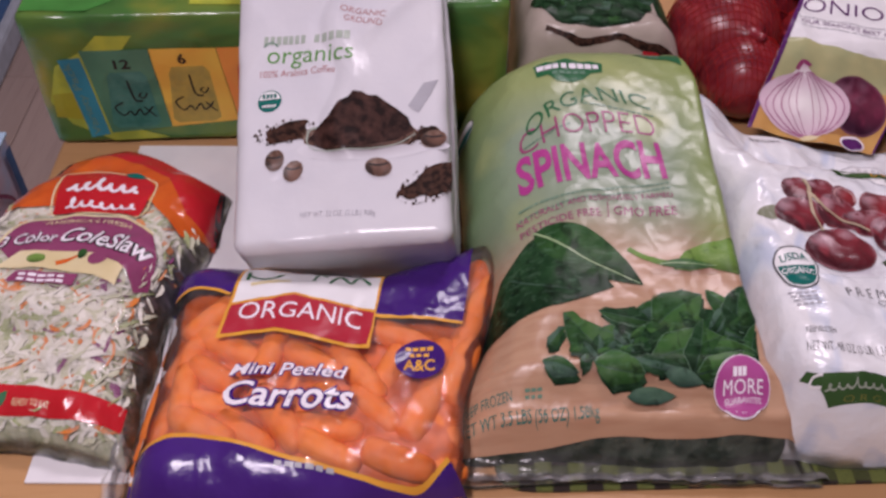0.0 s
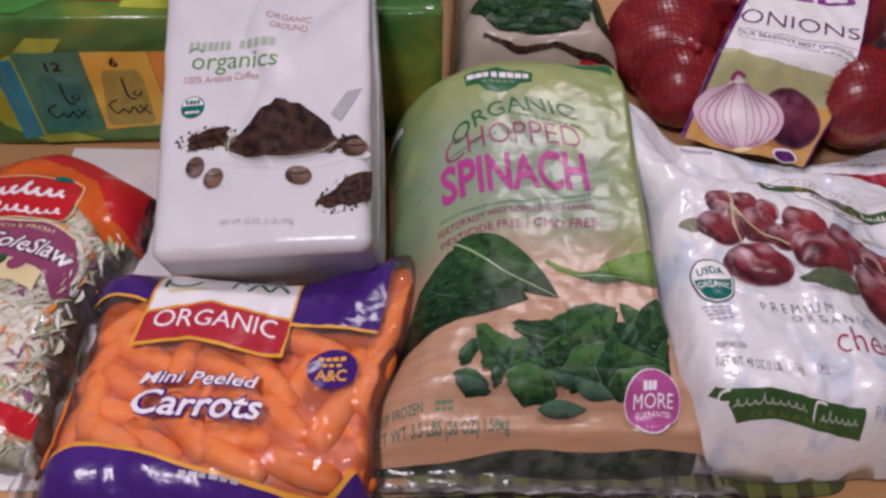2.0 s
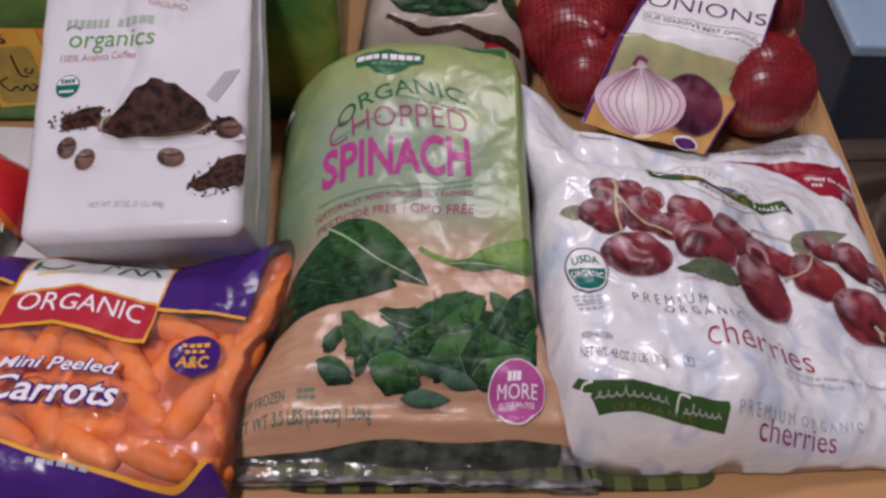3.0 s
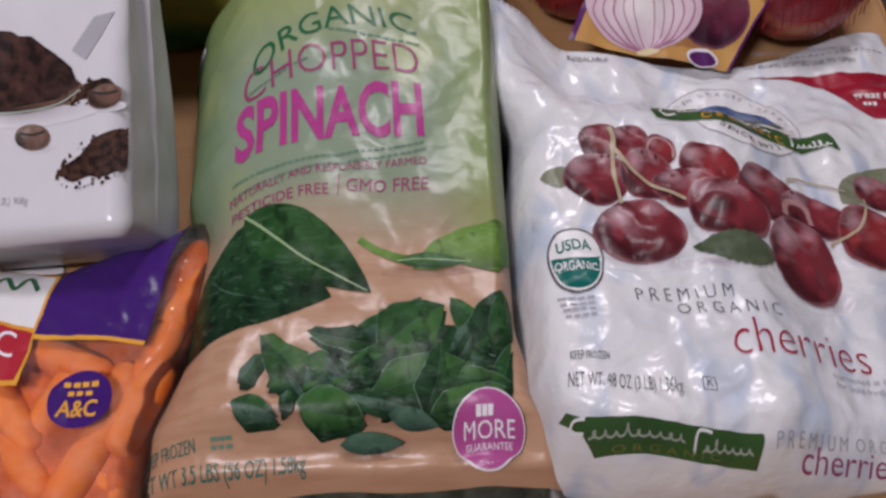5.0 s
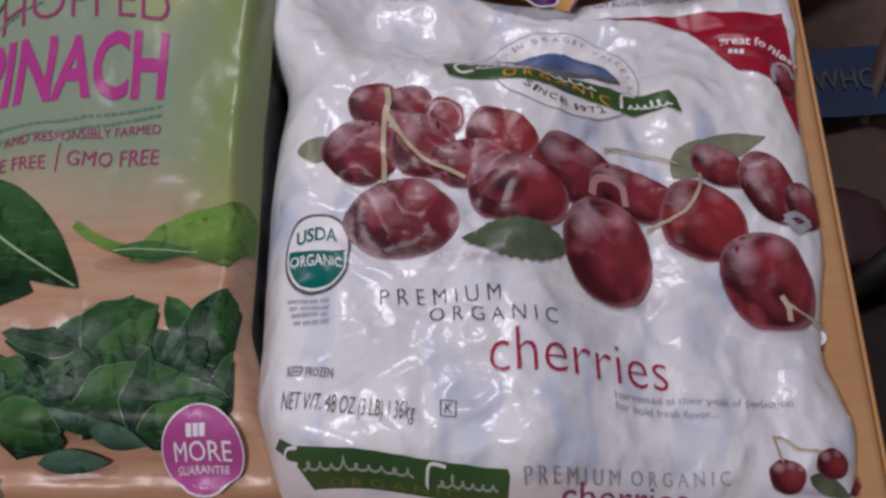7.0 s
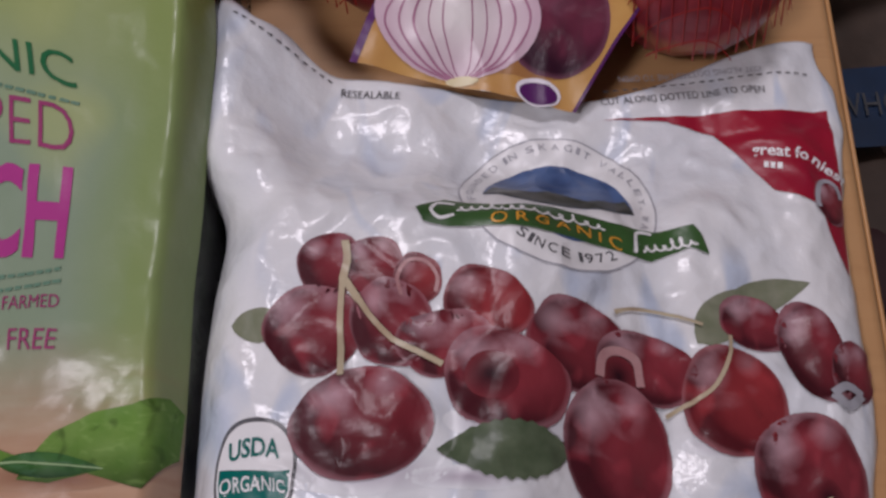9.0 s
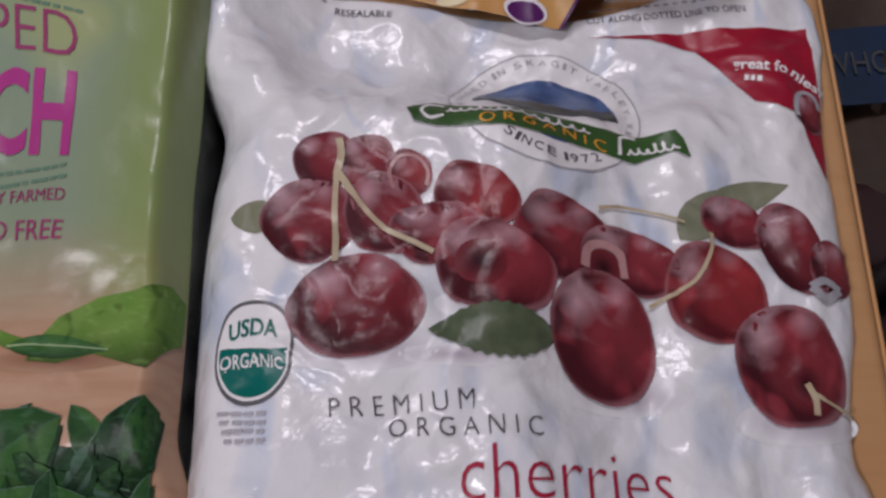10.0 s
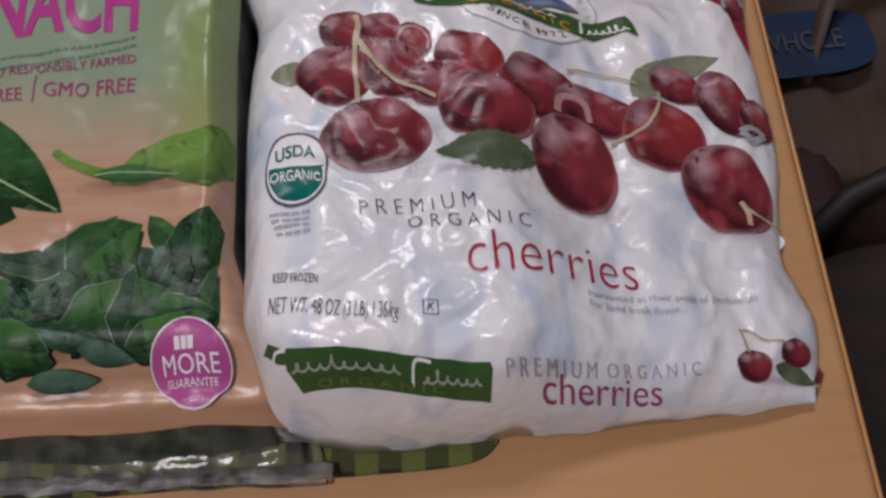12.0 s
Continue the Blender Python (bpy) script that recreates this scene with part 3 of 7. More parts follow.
def ribbon(points, width, taper=1.0, n=8):
    """A thin drawn line through a few points."""
    pts = []
    for i in range(len(points) - 1):
        p0, p1, p2, p3 = (points[max(0, min(len(points) - 1, i + k))] for k in (-1, 0, 1, 2))
        for j in range(n):
            t = j / n
            pts.append(tuple(0.5 * (2 * b + (c - a) * t + (2 * a - 5 * b + 4 * c - d) * t * t + (3 * b - a - 3 * c + d) * t ** 3) for a, b, c, d in zip(p0, p1, p2, p3)))
    pts.append(points[-1])
    left, right = [], []
    for i, (x, y) in enumerate(pts):
        x0, y0 = pts[max(0, i - 1)]
        x1, y1 = pts[min(len(pts) - 1, i + 1)]
        d = math.hypot(x1 - x0, y1 - y0) or 1
        w = width / 2 * (1 + (taper - 1) * i / (len(pts) - 1))
        left.append((x - (y1 - y0) / d * w, y + (x1 - x0) / d * w))
        right.append((x + (y1 - y0) / d * w, y - (x1 - x0) / d * w))
    bm = bmesh.new()
    lv, rv = [[bm.verts.new((*p, 0)) for p in side] for side in (left, right)]
    for i in range(len(lv) - 1):
        bm.faces.new((rv[i], rv[i + 1], lv[i + 1], lv[i]))
    return bm


def line(name, surf, points, width, material, parent, lift=0.0008, taper=1.0, step=0.004):
    return part(name, drape(ribbon(points, width, taper), surf, lift, step), material, parent)


def text_mesh(body, bold=0.0):
    cu = bpy.data.curves.new("lettering", "FONT")
    cu.body, cu.size, cu.resolution_u, cu.offset = body, 1.0, 3, bold
    ob = bpy.data.objects.new("lettering", cu)
    me = ob.to_mesh()
    bm = bmesh.new()
    bm.from_mesh(me)
    ob.to_mesh_clear()
    bpy.data.objects.remove(ob)
    bpy.data.curves.remove(cu)
    return bm


def words(body, surf, p0, p1, height, material, parent, arch=0.0, bold=0.0, lift=0.0009, step=0.003, slant=0.0, name="lettering", drop=0.0, mirror=False):
    """Lettering from p0 to p1 along its baseline, its capitals of that height; arch: how far the middle rises."""
    bm = text_mesh(body, bold)
    xs = [v.co.x for v in bm.verts]
    x0, w = min(xs), max(xs) - min(xs)
    d = Vector((p1[0] - p0[0], p1[1] - p0[1]))
    n = Vector((-d.y, d.x)).normalized()
    k = height / 0.69
    for v in bm.verts:
        s = (v.co.x - x0) / w
        q = Vector(p0) + d * s + n * (v.co.y * k + arch * 4 * s * (1 - s)) + d.normalized() * (v.co.y * k * slant)
        v.co = (q.x, q.y, 0)
    return part(name, drape(bm, surf, lift, step), material, parent)


def bars(surf, p0, p1, height, material, parent, count, lift=0.0008, seed=1):
    """Writing too small to read: a row of plain bars."""
    rnd = random.Random(seed)
    d = Vector((p1[0] - p0[0], p1[1] - p0[1]))
    n = Vector((-d.y, d.x)).normalized() * height
    bm = bmesh.new()
    at = 0.0
    for i in range(count):
        w = (1 / count) * rnd.uniform(0.65, 0.9)
        a, b = Vector(p0) + d * (i / count), Vector(p0) + d * (i / count + w)
        bm.faces.new([bm.verts.new((q.x, q.y, 0)) for q in (a, b, b + n, a + n)])
    return part("small_print", drape(bm, surf, lift, 0.004), material, parent)


def tube(bm, pts, r, n=6, taper=1.0):
    rings = []
    for i, p in enumerate(pts):
        d = (Vector(pts[min(i + 1, len(pts) - 1)]) - Vector(pts[max(i - 1, 0)])).normalized()
        s = d.orthogonal().normalized()
        t = d.cross(s)
        k = r * (1 + (taper - 1) * i / max(1, len(pts) - 1))
        rings.append([bm.verts.new(Vector(p) + (s * math.cos(a) + t * math.sin(a)) * k) for a in (2 * math.pi * j / n for j in range(n))])
    for a, b in zip(rings, rings[1:]):
        for j in range(n):
            bm.faces.new((a[j], a[(j + 1) % n], b[(j + 1) % n], b[j]))
    bm.faces.new(rings[0][::-1])
    bm.faces.new(rings[-1])
    return bm


# ---- the room ----
FLOOR = -0.74
floor = solo("floor", box(bmesh.new(), -2.2, 2.4, -2.0, 3.2, FLOOR - 0.06, FLOOR - 0.004), floor_wood, "brown laminate wood plank floor", "floor", "structure", smooth=False)
for nm, b in (("wall_west", (-2.3, -2.2, -2.0, 3.2)), ("wall_east", (2.4, 2.5, -2.0, 3.2)), ("wall_north", (-2.3, 2.5, 3.2, 3.3)), ("wall_south", (-2.3, 2.5, -2.1, -2.0))):
    solo(nm, box(bmesh.new(), *b, FLOOR, 1.66), wall_paint, "plain warm white painted wall", "wall", "structure", smooth=False)
solo("ceiling", box(bmesh.new(), -2.3, 2.5, -2.1, 3.3, 1.66, 1.76), ceiling_paint, "plain white painted ceiling", "ceiling", "structure", smooth=False)
lamp_metal = plain("lamp_metal", (0.7, 0.7, 0.68), rough=0.35, metal=0.6)
for lx, ly, lr in ((0.36, 1.28, 0.22), (-0.34, -0.30, 0.19)):
    lampo = thing("ceiling_light", (lx, ly, 1.66), "round white metal ceiling light above the table", "ceiling light", "ceiling lights")
    bm = bmesh.new()
    bmesh.ops.create_cone(bm, cap_ends=True, segments=40, radius1=lr, radius2=lr * 0.9, depth=0.07, matrix=Matrix.Translation((lx, ly, 1.625)))
    part("housing", bm, lamp_metal, lampo)

# ---- the table ----
table = thing("table", (0.07, 0.55, FLOOR), "honey coloured light wood table holding groceries", "table")
bm = box(bmesh.new(), -0.318, 0.4600, 0.10, 1.00, -0.026, 0.0, 0.005, 3)
part("tabletop", bm, table_wood, table)
part("edge_strip", box(bmesh.new(), 0.4602, 0.4625, 0.105, 0.995, -0.022, -0.004, 0.001, 2), table_edge_wood, table, "paler wooden edge strip")
for x in (-0.27, 0.41):
    for y in (0.15, 0.95):
        part("leg", box(bmesh.new(), x - 0.025, x + 0.025, y - 0.025, y + 0.025, FLOOR, -0.026, 0.004), table_wood, table)
part("apron", box(bmesh.new(), -0.24, 0.38, 0.14, 0.16, -0.1, -0.026, 0.002), table_wood, table)
part("apron", box(bmesh.new(), -0.24, 0.38, 0.94, 0.96, -0.1, -0.026, 0.002), table_wood, table)

# placemat and paper under the bags
bm = bmesh.new()
outline = oval(0.164, 0.432, 0.137, 0.124, 1.8, n=72, power=14)
low, up = [bm.verts.new((x, y, 0.0004)) for x, y in outline], [bm.verts.new((x, y, 0.0028)) for x, y in outline]
bm.faces.new(up)
bm.faces.new(low[::-1])
for i in range(len(low)):
    bm.faces.new((low[i - 1], low[i], up[i], up[i - 1]))
solo("placemat", bm, plaid, "olive green and black plaid woven placemat on the table", "placemat", smooth=False, at=(0.164, 0.435, 0))
bm = box(bmesh.new(), -0.253, -0.06, 0.311, 0.626, 0.0004, 0.0022, 0.0004, 1)
bmesh.ops.rotate(bm, verts=bm.verts, cent=(-0.253, 0.311, 0), matrix=Matrix.Rotation(radians(-0.5), 3, "Z"))
solo("white_board", bm, paper_white, "plain white cutting sheet lying under the grocery bags", "sheet", smooth=False, at=(-0.16, 0.45, 0))


# ---- bag of frozen cherries ----
dark_cherry = soft_tint("dark_cherry", (0.025, 0.003, 0.008), (0.150, 0.020, 0.029))


def seal_badge(surf, cx, cy, rx, ry, parent, turn=0.0, lift=0.0006):
    """Organic certification mark: dark rim, white field, green lower half."""
    def shield(k, n=48):
        # broad shoulders, narrower foot
        return [(cx + (px - cx) * (1 + 0.16 * (py - cy) / ry * (1 if px > cx else -0.2)), py) for px, py in oval(cx, cy, rx * k, ry * k * 1.01, turn, n=n, power=2.35)]
    patch("badge", surf, shield(1.0), grey_ink, parent, lift)
    patch("badge_field", surf, shield(0.92), white_print, parent, lift + 0.0002)
    low = [p for p in shield(0.86, 60) if p[1] < cy + ry * 0.08]
    low.sort(key=lambda p: math.atan2(p[1] - (cy - ry * 0.3), p[0] - cx))
    patch("badge_field", surf, low, teal_ink, parent, lift + 0.0004)


def script(surf, p0, p1, height, width, loops, material, parent, lift, seed=1):
    """A brand's handwriting, drawn as a plain wavy stroke."""
    rnd = random.Random(seed)
    d = Vector((p1[0] - p0[0], p1[1] - p0[1]))
    n = Vector((-d.y, d.x)).normalized()
    tall = [rnd.choice((0.45, 0.5, 0.6, 1.0)) for _ in range(loops + 1)]
    lean = [rnd.uniform(0.12, 0.36) for _ in range(loops + 1)]
    pts = []
    for i in range(loops * 6 + 1):
        ph = i / 6
        a = 2 * math.pi * ph
        q = Vector(p0) + d * ((ph + lean[int(ph)] * math.sin(a)) / loops) + n * height * tall[int(ph)] * (0.5 - 0.5 * math.cos(a))
        pts.append((q.x, q.y))
    return part("logo_stroke", drape(ribbon(pts, width, 1.0, 3), surf, lift, 0.01), material, parent)


def arc_words(body, surf, cx, cy, rx, ry, a0, a1, height, material, parent, lift):
    """Lettering on a ring, letter by letter."""
    wide = [0.45 if c in "I,1 " else 1.0 for c in body]
    total, run = sum(wide), 0.0
    for c, w in zip(body, wide):
        t0, t1 = (run + 0.12 * w) / total, (run + 0.78 * w) / total
        run += w
        if c == " ":
            continue
        p, q = ((cx + rx * math.cos(radians(a0 + (a1 - a0) * t)), cy + ry * math.sin(radians(a0 + (a1 - a0) * t))) for t in (t0, t1))
        words(c, surf, p, q, height * (0.4 if c == "," else 1.0), material, parent, 0.0, 0.0, lift)


faded_white = plastic("faded_white_ink", (0.34, 0.38, 0.32))
faded_gold = plastic("faded_gold_ink", (0.16, 0.16, 0.04))


def cherry_bag():
    bag = thing("cherry_bag", (0.32, 0.45, 0), "crinkled white plastic bag of frozen cherries with printed red cherries", "food bag")
    s = bag_surf(CHERRY, 2.0, 0.0012, 0.0040)
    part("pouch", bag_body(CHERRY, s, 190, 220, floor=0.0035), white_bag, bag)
    # printed fruit: centre, half-width, half-height, turn, bright
    soft = [(0.2590, 0.4230, 0.027, 0.008, 6), (0.306, 0.441, 0.024, 0.007, 0), (0.350, 0.4150, 0.025, 0.008, 6), (0.417, 0.4095, 0.026, 0.009, 5), (0.385, 0.440, 0.018, 0.005, 0), (0.29, 0.4215, 0.02, 0.004, 0)]
    for i, (x, y, rx, ry, a) in enumerate(soft):
        patch("printed_ground_tint", s, oval(x, y, rx, ry, a), shade_ink, bag, 0.0002)
    patch("printed_leaf", s, leaf_shape(0.209, 0.472, 0.232, 0.471, 0.013), pale_leaf_ink, bag, 0.00045)
    patch("printed_leaf", s, leaf_shape(0.376, 0.479, 0.399, 0.503, 0.017), pale_leaf_ink, bag, 0.00045)
    patch("printed_leaf", s, leaf_shape(0.388, 0.495, 0.4243, 0.5076, 0.013), pale_leaf_ink, bag, 0.0005)
    fruit = [(0.2421, 0.4945, 0.0115, 0.0120, 0, 0), (0.2570, 0.4945, 0.0110, 0.0115, 0, 0), (0.2728, 0.4905, 0.0090, 0.0092, 0, 1),
             (0.2375, 0.4705, 0.0165, 0.0165, -25, 0), (0.2645, 0.4740, 0.0140, 0.0160, 0, 0), (0.2970, 0.4828, 0.0158, 0.0128, -20, 1),
             (0.3290, 0.4712, 0.0185, 0.0172, -12, 0), (0.2828, 0.4680, 0.0170, 0.0122, 8, 0), (0.3560, 0.4665, 0.0205, 0.0135, -12, 0),
             (0.4002, 0.4889, 0.0150, 0.0108, -10, 0), (0.4225, 0.4795, 0.0130, 0.0205, 18, 0), (0.4385, 0.4735, 0.0105, 0.0125, -20, 0),
             (0.3888, 0.4572, 0.0202, 0.0218, 5, 1), (0.2555, 0.4377, 0.0235, 0.0185, 12, 0), (0.3032, 0.4556, 0.0218, 0.0176, -15, 0),
             (0.3425, 0.4358, 0.0196, 0.0250, 8, 0), (0.4150, 0.4308, 0.0226, 0.0243, 0, 0)]
    for i, (x, y, rx, ry, a, bright) in enumerate(fruit):
        patch("printed_cherry", s, oval(x, y, rx, ry, a, wobble=0.11, seed=i * 3.7, power=2.15), cherry_bright if bright else cherry_red, bag, 0.0006 + i * 0.00004, 0.004)
    patch("printed_leaf", s, leaf_shape(0.3243, 0.4325, 0.2800, 0.4305, 0.0215, 22, 0.10), leaf_ink, bag, 0.00135)
    x, y, rx, ry = fruit[-2][:4]
    patch("printed_cherry", s, oval(x, y, rx, ry, 8, wobble=0.08, seed=8.2, power=2.1), cherry_red, bag, 0.0015, 0.004)
    patch("printed_dimple", s, oval(0.3438, 0.4625, 0.0066, 0.0075, 0), dark_cherry, bag, 0.00145)
    patch("printed_dimple", s, oval(0.420, 0.4235, 0.006, 0.008, 20), dark_cherry, bag, 0.00145)
    patch("printed_dimple", s, oval(0.2985, 0.4565, 0.0092, 0.0085, -20), dark_cherry, bag, 0.00145)
    for pts, w in (([(0.2471, 0.490), (0.2465, 0.472), (0.2475, 0.4543)], 0.0022), ([(0.2475, 0.4885), (0.262, 0.470), (0.2816, 0.4597)], 0.0023),
                   ([(0.2468, 0.503), (0.2480, 0.496), (0.2471, 0.488)], 0.0026), ([(0.3433, 0.4870), (0.357, 0.490), (0.378, 0.486)], 0.0014),
                   ([(0.361, 0.4498), (0.3785, 0.4600), (0.387, 0.473), (0.3885, 0.483)], 0.0016),
                   ([(0.420, 0.4240), (0.4225, 0.418), (0.4225, 0.412)], 0.0026), ([(0.4225, 0.420), (0.430, 0.4165), (0.439, 0.4140)], 0.0016)):
        line("printed_stem", s, pts, w, stem_ink, bag, 0.0018)
    line("printed_hollow_rim", s, [(0.3362, 0.4610), (0.3378, 0.4690), (0.3439, 0.4720), (0.3505, 0.4690), (0.3520, 0.4590)], 0.0034, hollow_ink, bag, 0.0018)
    line("printed_hollow_rim", s, [(0.2670, 0.4840), (0.2655, 0.4905), (0.2690, 0.4965), (0.2750, 0.4970), (0.2795, 0.4920), (0.2790, 0.4860)], 0.0014, hollow_ink, bag, 0.0011)
    for pts in ([(0.427, 0.463), (0.433, 0.4665), (0.440, 0.464)], [(0.427, 0.463), (0.433, 0.459), (0.440, 0.464)]):
        line("printed_stem", s, pts, 0.0035, pale_ink, bag, 0.0018)
    # mark with mountains above a green ribbon, lettering left as bars
    arc = lambda cx, cy, rx, ry, a0, a1, n=24: [(cx + rx * math.cos(radians(a0 + (a1 - a0) * i / n)), cy + ry * math.sin(radians(a0 + (a1 - a0) * i / n))) for i in range(n + 1)]
    mx, my = 0.3255, 0.5365
    patch("logo_ring", s, oval(mx, my, 0.0395, 0.0375), white_print, bag, 0.0004)
    line("logo_rim", s, arc(mx, my, 0.0395, 0.0375, -170, 190, 40), 0.0007, pale_ink, bag, 0.0006)
    patch("logo_field", s, arc(mx, my - 0.004, 0.0300, 0.0285, 0, 180), blue_mountain, bag, 0.0007)
    patch("logo_hill", s, [(mx - 0.0300, my - 0.004), (mx + 0.0300, my - 0.004), (mx + 0.0275, my + 0.004), (mx + 0.012, my + 0.0015), (mx - 0.004, my + 0.006), (mx - 0.014, my + 0.003), (mx - 0.026, my + 0.0055)], dark_trees, bag, 0.0010)
    patch("logo_field", s, arc(mx + 0.002, my - 0.012, 0.014, 0.013, 180, 360), blue_mountain, bag, 0.0007)
    arc_words("FOUNDED IN SKAGIT VALLEY, WA", s, mx, my, 0.0337, 0.0320, 196, -22, 0.0030, pale_ink, bag, 0.0008)
    arc_words("SINCE 1972", s, mx + 0.002, my - 0.002, 0.0335, 0.0315, 232, 306, 0.0042, grey_ink, bag, 0.0008)
    patch("logo_ribbon", s, [(0.2709, 0.5185), (0.281, 0.5245), (0.300, 0.5225), (0.322, 0.5285), (0.345, 0.5245), (0.362, 0.5235), (0.378, 0.5275), (0.381, 0.5235), (0.3835, 0.5150), (0.376, 0.5175),
                             (0.360, 0.5105), (0.345, 0.5125), (0.325, 0.5125), (0.300, 0.5125), (0.283, 0.5110), (0.274, 0.5130)], green_ink, bag, 0.0012)
    line("logo_stroke", s, [(0.2850, 0.5215), (0.2790, 0.5215), (0.2765, 0.5175), (0.2800, 0.5145), (0.2850, 0.5160)], 0.0013, white_print, bag, 0.0015)
    script(s, (0.2860, 0.5180), (0.3120, 0.5205), 0.0042, 0.0009, 7, white_print, bag, 0.0015, 2)
    script(s, (0.3120, 0.5205), (0.3420, 0.5200), 0.0050, 0.0009, 6, white_print, bag, 0.0015, 3)
    line("logo_stroke", s, [(0.3535, 0.5130), (0.3545, 0.5215), (0.3610, 0.5220)], 0.0014, white_print, bag, 0.0015)
    script(s, (0.3570, 0.5140), (0.3790, 0.5185), 0.0045, 0.0010, 6, white_print, bag, 0.0015, 4)
    words("O R G A N I C", s, (0.2985, 0.5128), (0.3480, 0.5125), 0.0044, gold_ink, bag, 0.0026, 0.0, 0.00165)
    # seal and lettering
    seal_badge(s, 0.2223, 0.4205, 0.0132, 0.0185, bag, 6)
    words("USDA", s, (0.2137, 0.4245), (0.2300, 0.4255), 0.0060, teal_ink, bag, 0.0012, 0.02, 0.0013)
    words("ORGANIC", s, (0.2120, 0.4135), (0.2325, 0.4145), 0.0046, white_print, bag, 0.0014, 0.01, 0.0013)
    for i in range(4):
        bars(s, (0.2120 + i * 0.001, 0.3990 - i * 0.0030), (0.2300, 0.3985 - i * 0.0030), 0.0014, pale_ink, bag, 4, seed=i)
    words("P R E M I U M", s, (0.2489, 0.3985), (0.2965, 0.4035), 0.0068, grey_ink, bag, 0.0, -0.014)
    words("O R G A N I C", s, (0.2683, 0.3925), (0.3190, 0.3955), 0.0068, grey_ink, bag, 0.0, -0.014)
    words("cherries", s, (0.2920, 0.3728), (0.3650, 0.3750), 0.0185, red_ink, bag, 0.001, -0.014)
    words("harvested at their peak of perfection", s, (0.3415, 0.3688), (0.4175, 0.3725), 0.0034, pale_ink, bag, -0.001)
    words("for bold fresh flavor...", s, (0.3411, 0.3640), (0.3839, 0.3648), 0.0034, pale_ink, bag, -0.001)
    words("KEEP FROZEN", s, (0.2149, 0.3680), (0.2321, 0.3675), 0.0036, grey_ink, bag)
    words("NET WT. 48 OZ (3 LB) 1.36kg", s, (0.2131, 0.3555), (0.2630, 0.3520), 0.0070, grey_ink, bag, 0.0, -0.010)
    words("K", s, (0.2748, 0.3552), (0.2775, 0.3552), 0.0036, grey_ink, bag)
    kx, ky = 0.2761, 0.3570
    for a, b in (((-1, -1), (1, -1)), ((1, -1), (1, 1)), ((1, 1), (-1, 1)), ((-1, 1), (-1, -1))):
        line("lettering", s, [(kx + a[0] * 0.0028, ky + a[1] * 0.0030), (kx + b[0] * 0.0028, ky + b[1] * 0.0030)], 0.0004, grey_ink, bag)
    patch("brand_strip", s, [(0.2089, 0.3450), (0.2120, 0.3468), (0.2180, 0.3432), (0.240, 0.3410), (0.270, 0.3385), (0.2983, 0.3366), (0.2990, 0.3345), (0.2978, 0.3268), (0.2850, 0.3272), (0.255, 0.3292), (0.2240, 0.3308), (0.2190, 0.3370)], green_ink, bag, 0.0006)
    line("logo_stroke", s, [(0.2195, 0.3425), (0.2150, 0.3430), (0.2140, 0.3400), (0.2190, 0.3380)], 0.0011, white_print, bag, 0.0009)
    script(s, (0.2210, 0.3362), (0.2630, 0.3335), 0.0036, 0.0007, 9, faded_white, bag, 0.0009, 5)
    line("logo_stroke", s, [(0.2675, 0.3305), (0.2690, 0.3372), (0.2750, 0.3368)], 0.0011, white_print, bag, 0.0009)
    script(s, (0.2715, 0.3315), (0.2945, 0.3305), 0.0034, 0.0007, 6, faded_white, bag, 0.0009, 6)
    words("O R G A N I C", s, (0.2310, 0.3312), (0.2800, 0.3288), 0.0020, faded_gold, bag, 0.0, 0.0, 0.0010)
    words("P R E M I U M  O R G A N I C", s, (0.3045, 0.3325), (0.3870, 0.3385), 0.0050, pale_ink, bag, 0.0008)
    words("cherries", s, (0.3189, 0.3272), (0.3703, 0.3292), 0.0085, plum_ink, bag, 0.0, -0.004)
    patch("printed_ground_tint", s, oval(0.424, 0.3385, 0.020, 0.003, 5), shade_ink, bag, 0.0002)
    patch("printed_leaf", s, leaf_shape(0.421, 0.3440, 0.440, 0.3385, 0.008), leaf_ink, bag, 0.0006)
    for x, y, rx, ry in ((0.4115, 0.3438, 0.0078, 0.0068), (0.4315, 0.3500, 0.0078, 0.0056)):
        patch("printed_cherry", s, oval(x, y, rx, ry, 10, wobble=0.1, seed=x * 90), cherry_red, bag, 0.0008, 0.003)
    patch("printed_cherry", s, [(0.4385, 0.3390), (0.4440, 0.3480), (0.4462, 0.3440), (0.4440, 0.3395)], cherry_red, bag, 0.0009, 0.003)
    line("printed_stem", s, [(0.4075, 0.3586), (0.4085, 0.354), (0.4105, 0.3495)], 0.0009, stem_ink, bag, 0.0011)
    line("printed_stem", s, [(0.4065, 0.3590), (0.4120, 0.3585), (0.4180, 0.3545), (0.4260, 0.3535)], 0.0010, stem_ink, bag, 0.0011)
    # red corner and header
    patch("red_corner", s, [(0.3465, 0.5855), (0.38, 0.5890), (0.42, 0.5935), (0.4480, 0.5965), (0.4478, 0.570), (0.4468, 0.545), (0.4440, 0.515), (0.4390, 0.528), (0.4340, 0.545), (0.4250, 0.5475), (0.4166, 0.5510), (0.407, 0.5655), (0.3952, 0.5805), (0.375, 0.5860)], crimson_ink, bag, 0.0007)
    words("great fo", s, (0.4100, 0.5695), (0.4330, 0.5660), 0.0058, white_print, bag, 0.0, 0.02, 0.0011)
    words("nies!", s, (0.4340, 0.5655), (0.4475, 0.5570), 0.0055, white_print, bag, 0.0, 0.02, 0.0011)
    bars(s, (0.4140, 0.5625), (0.4220, 0.5610), 0.0030, white_print, bag, 3, 0.0011, 4)
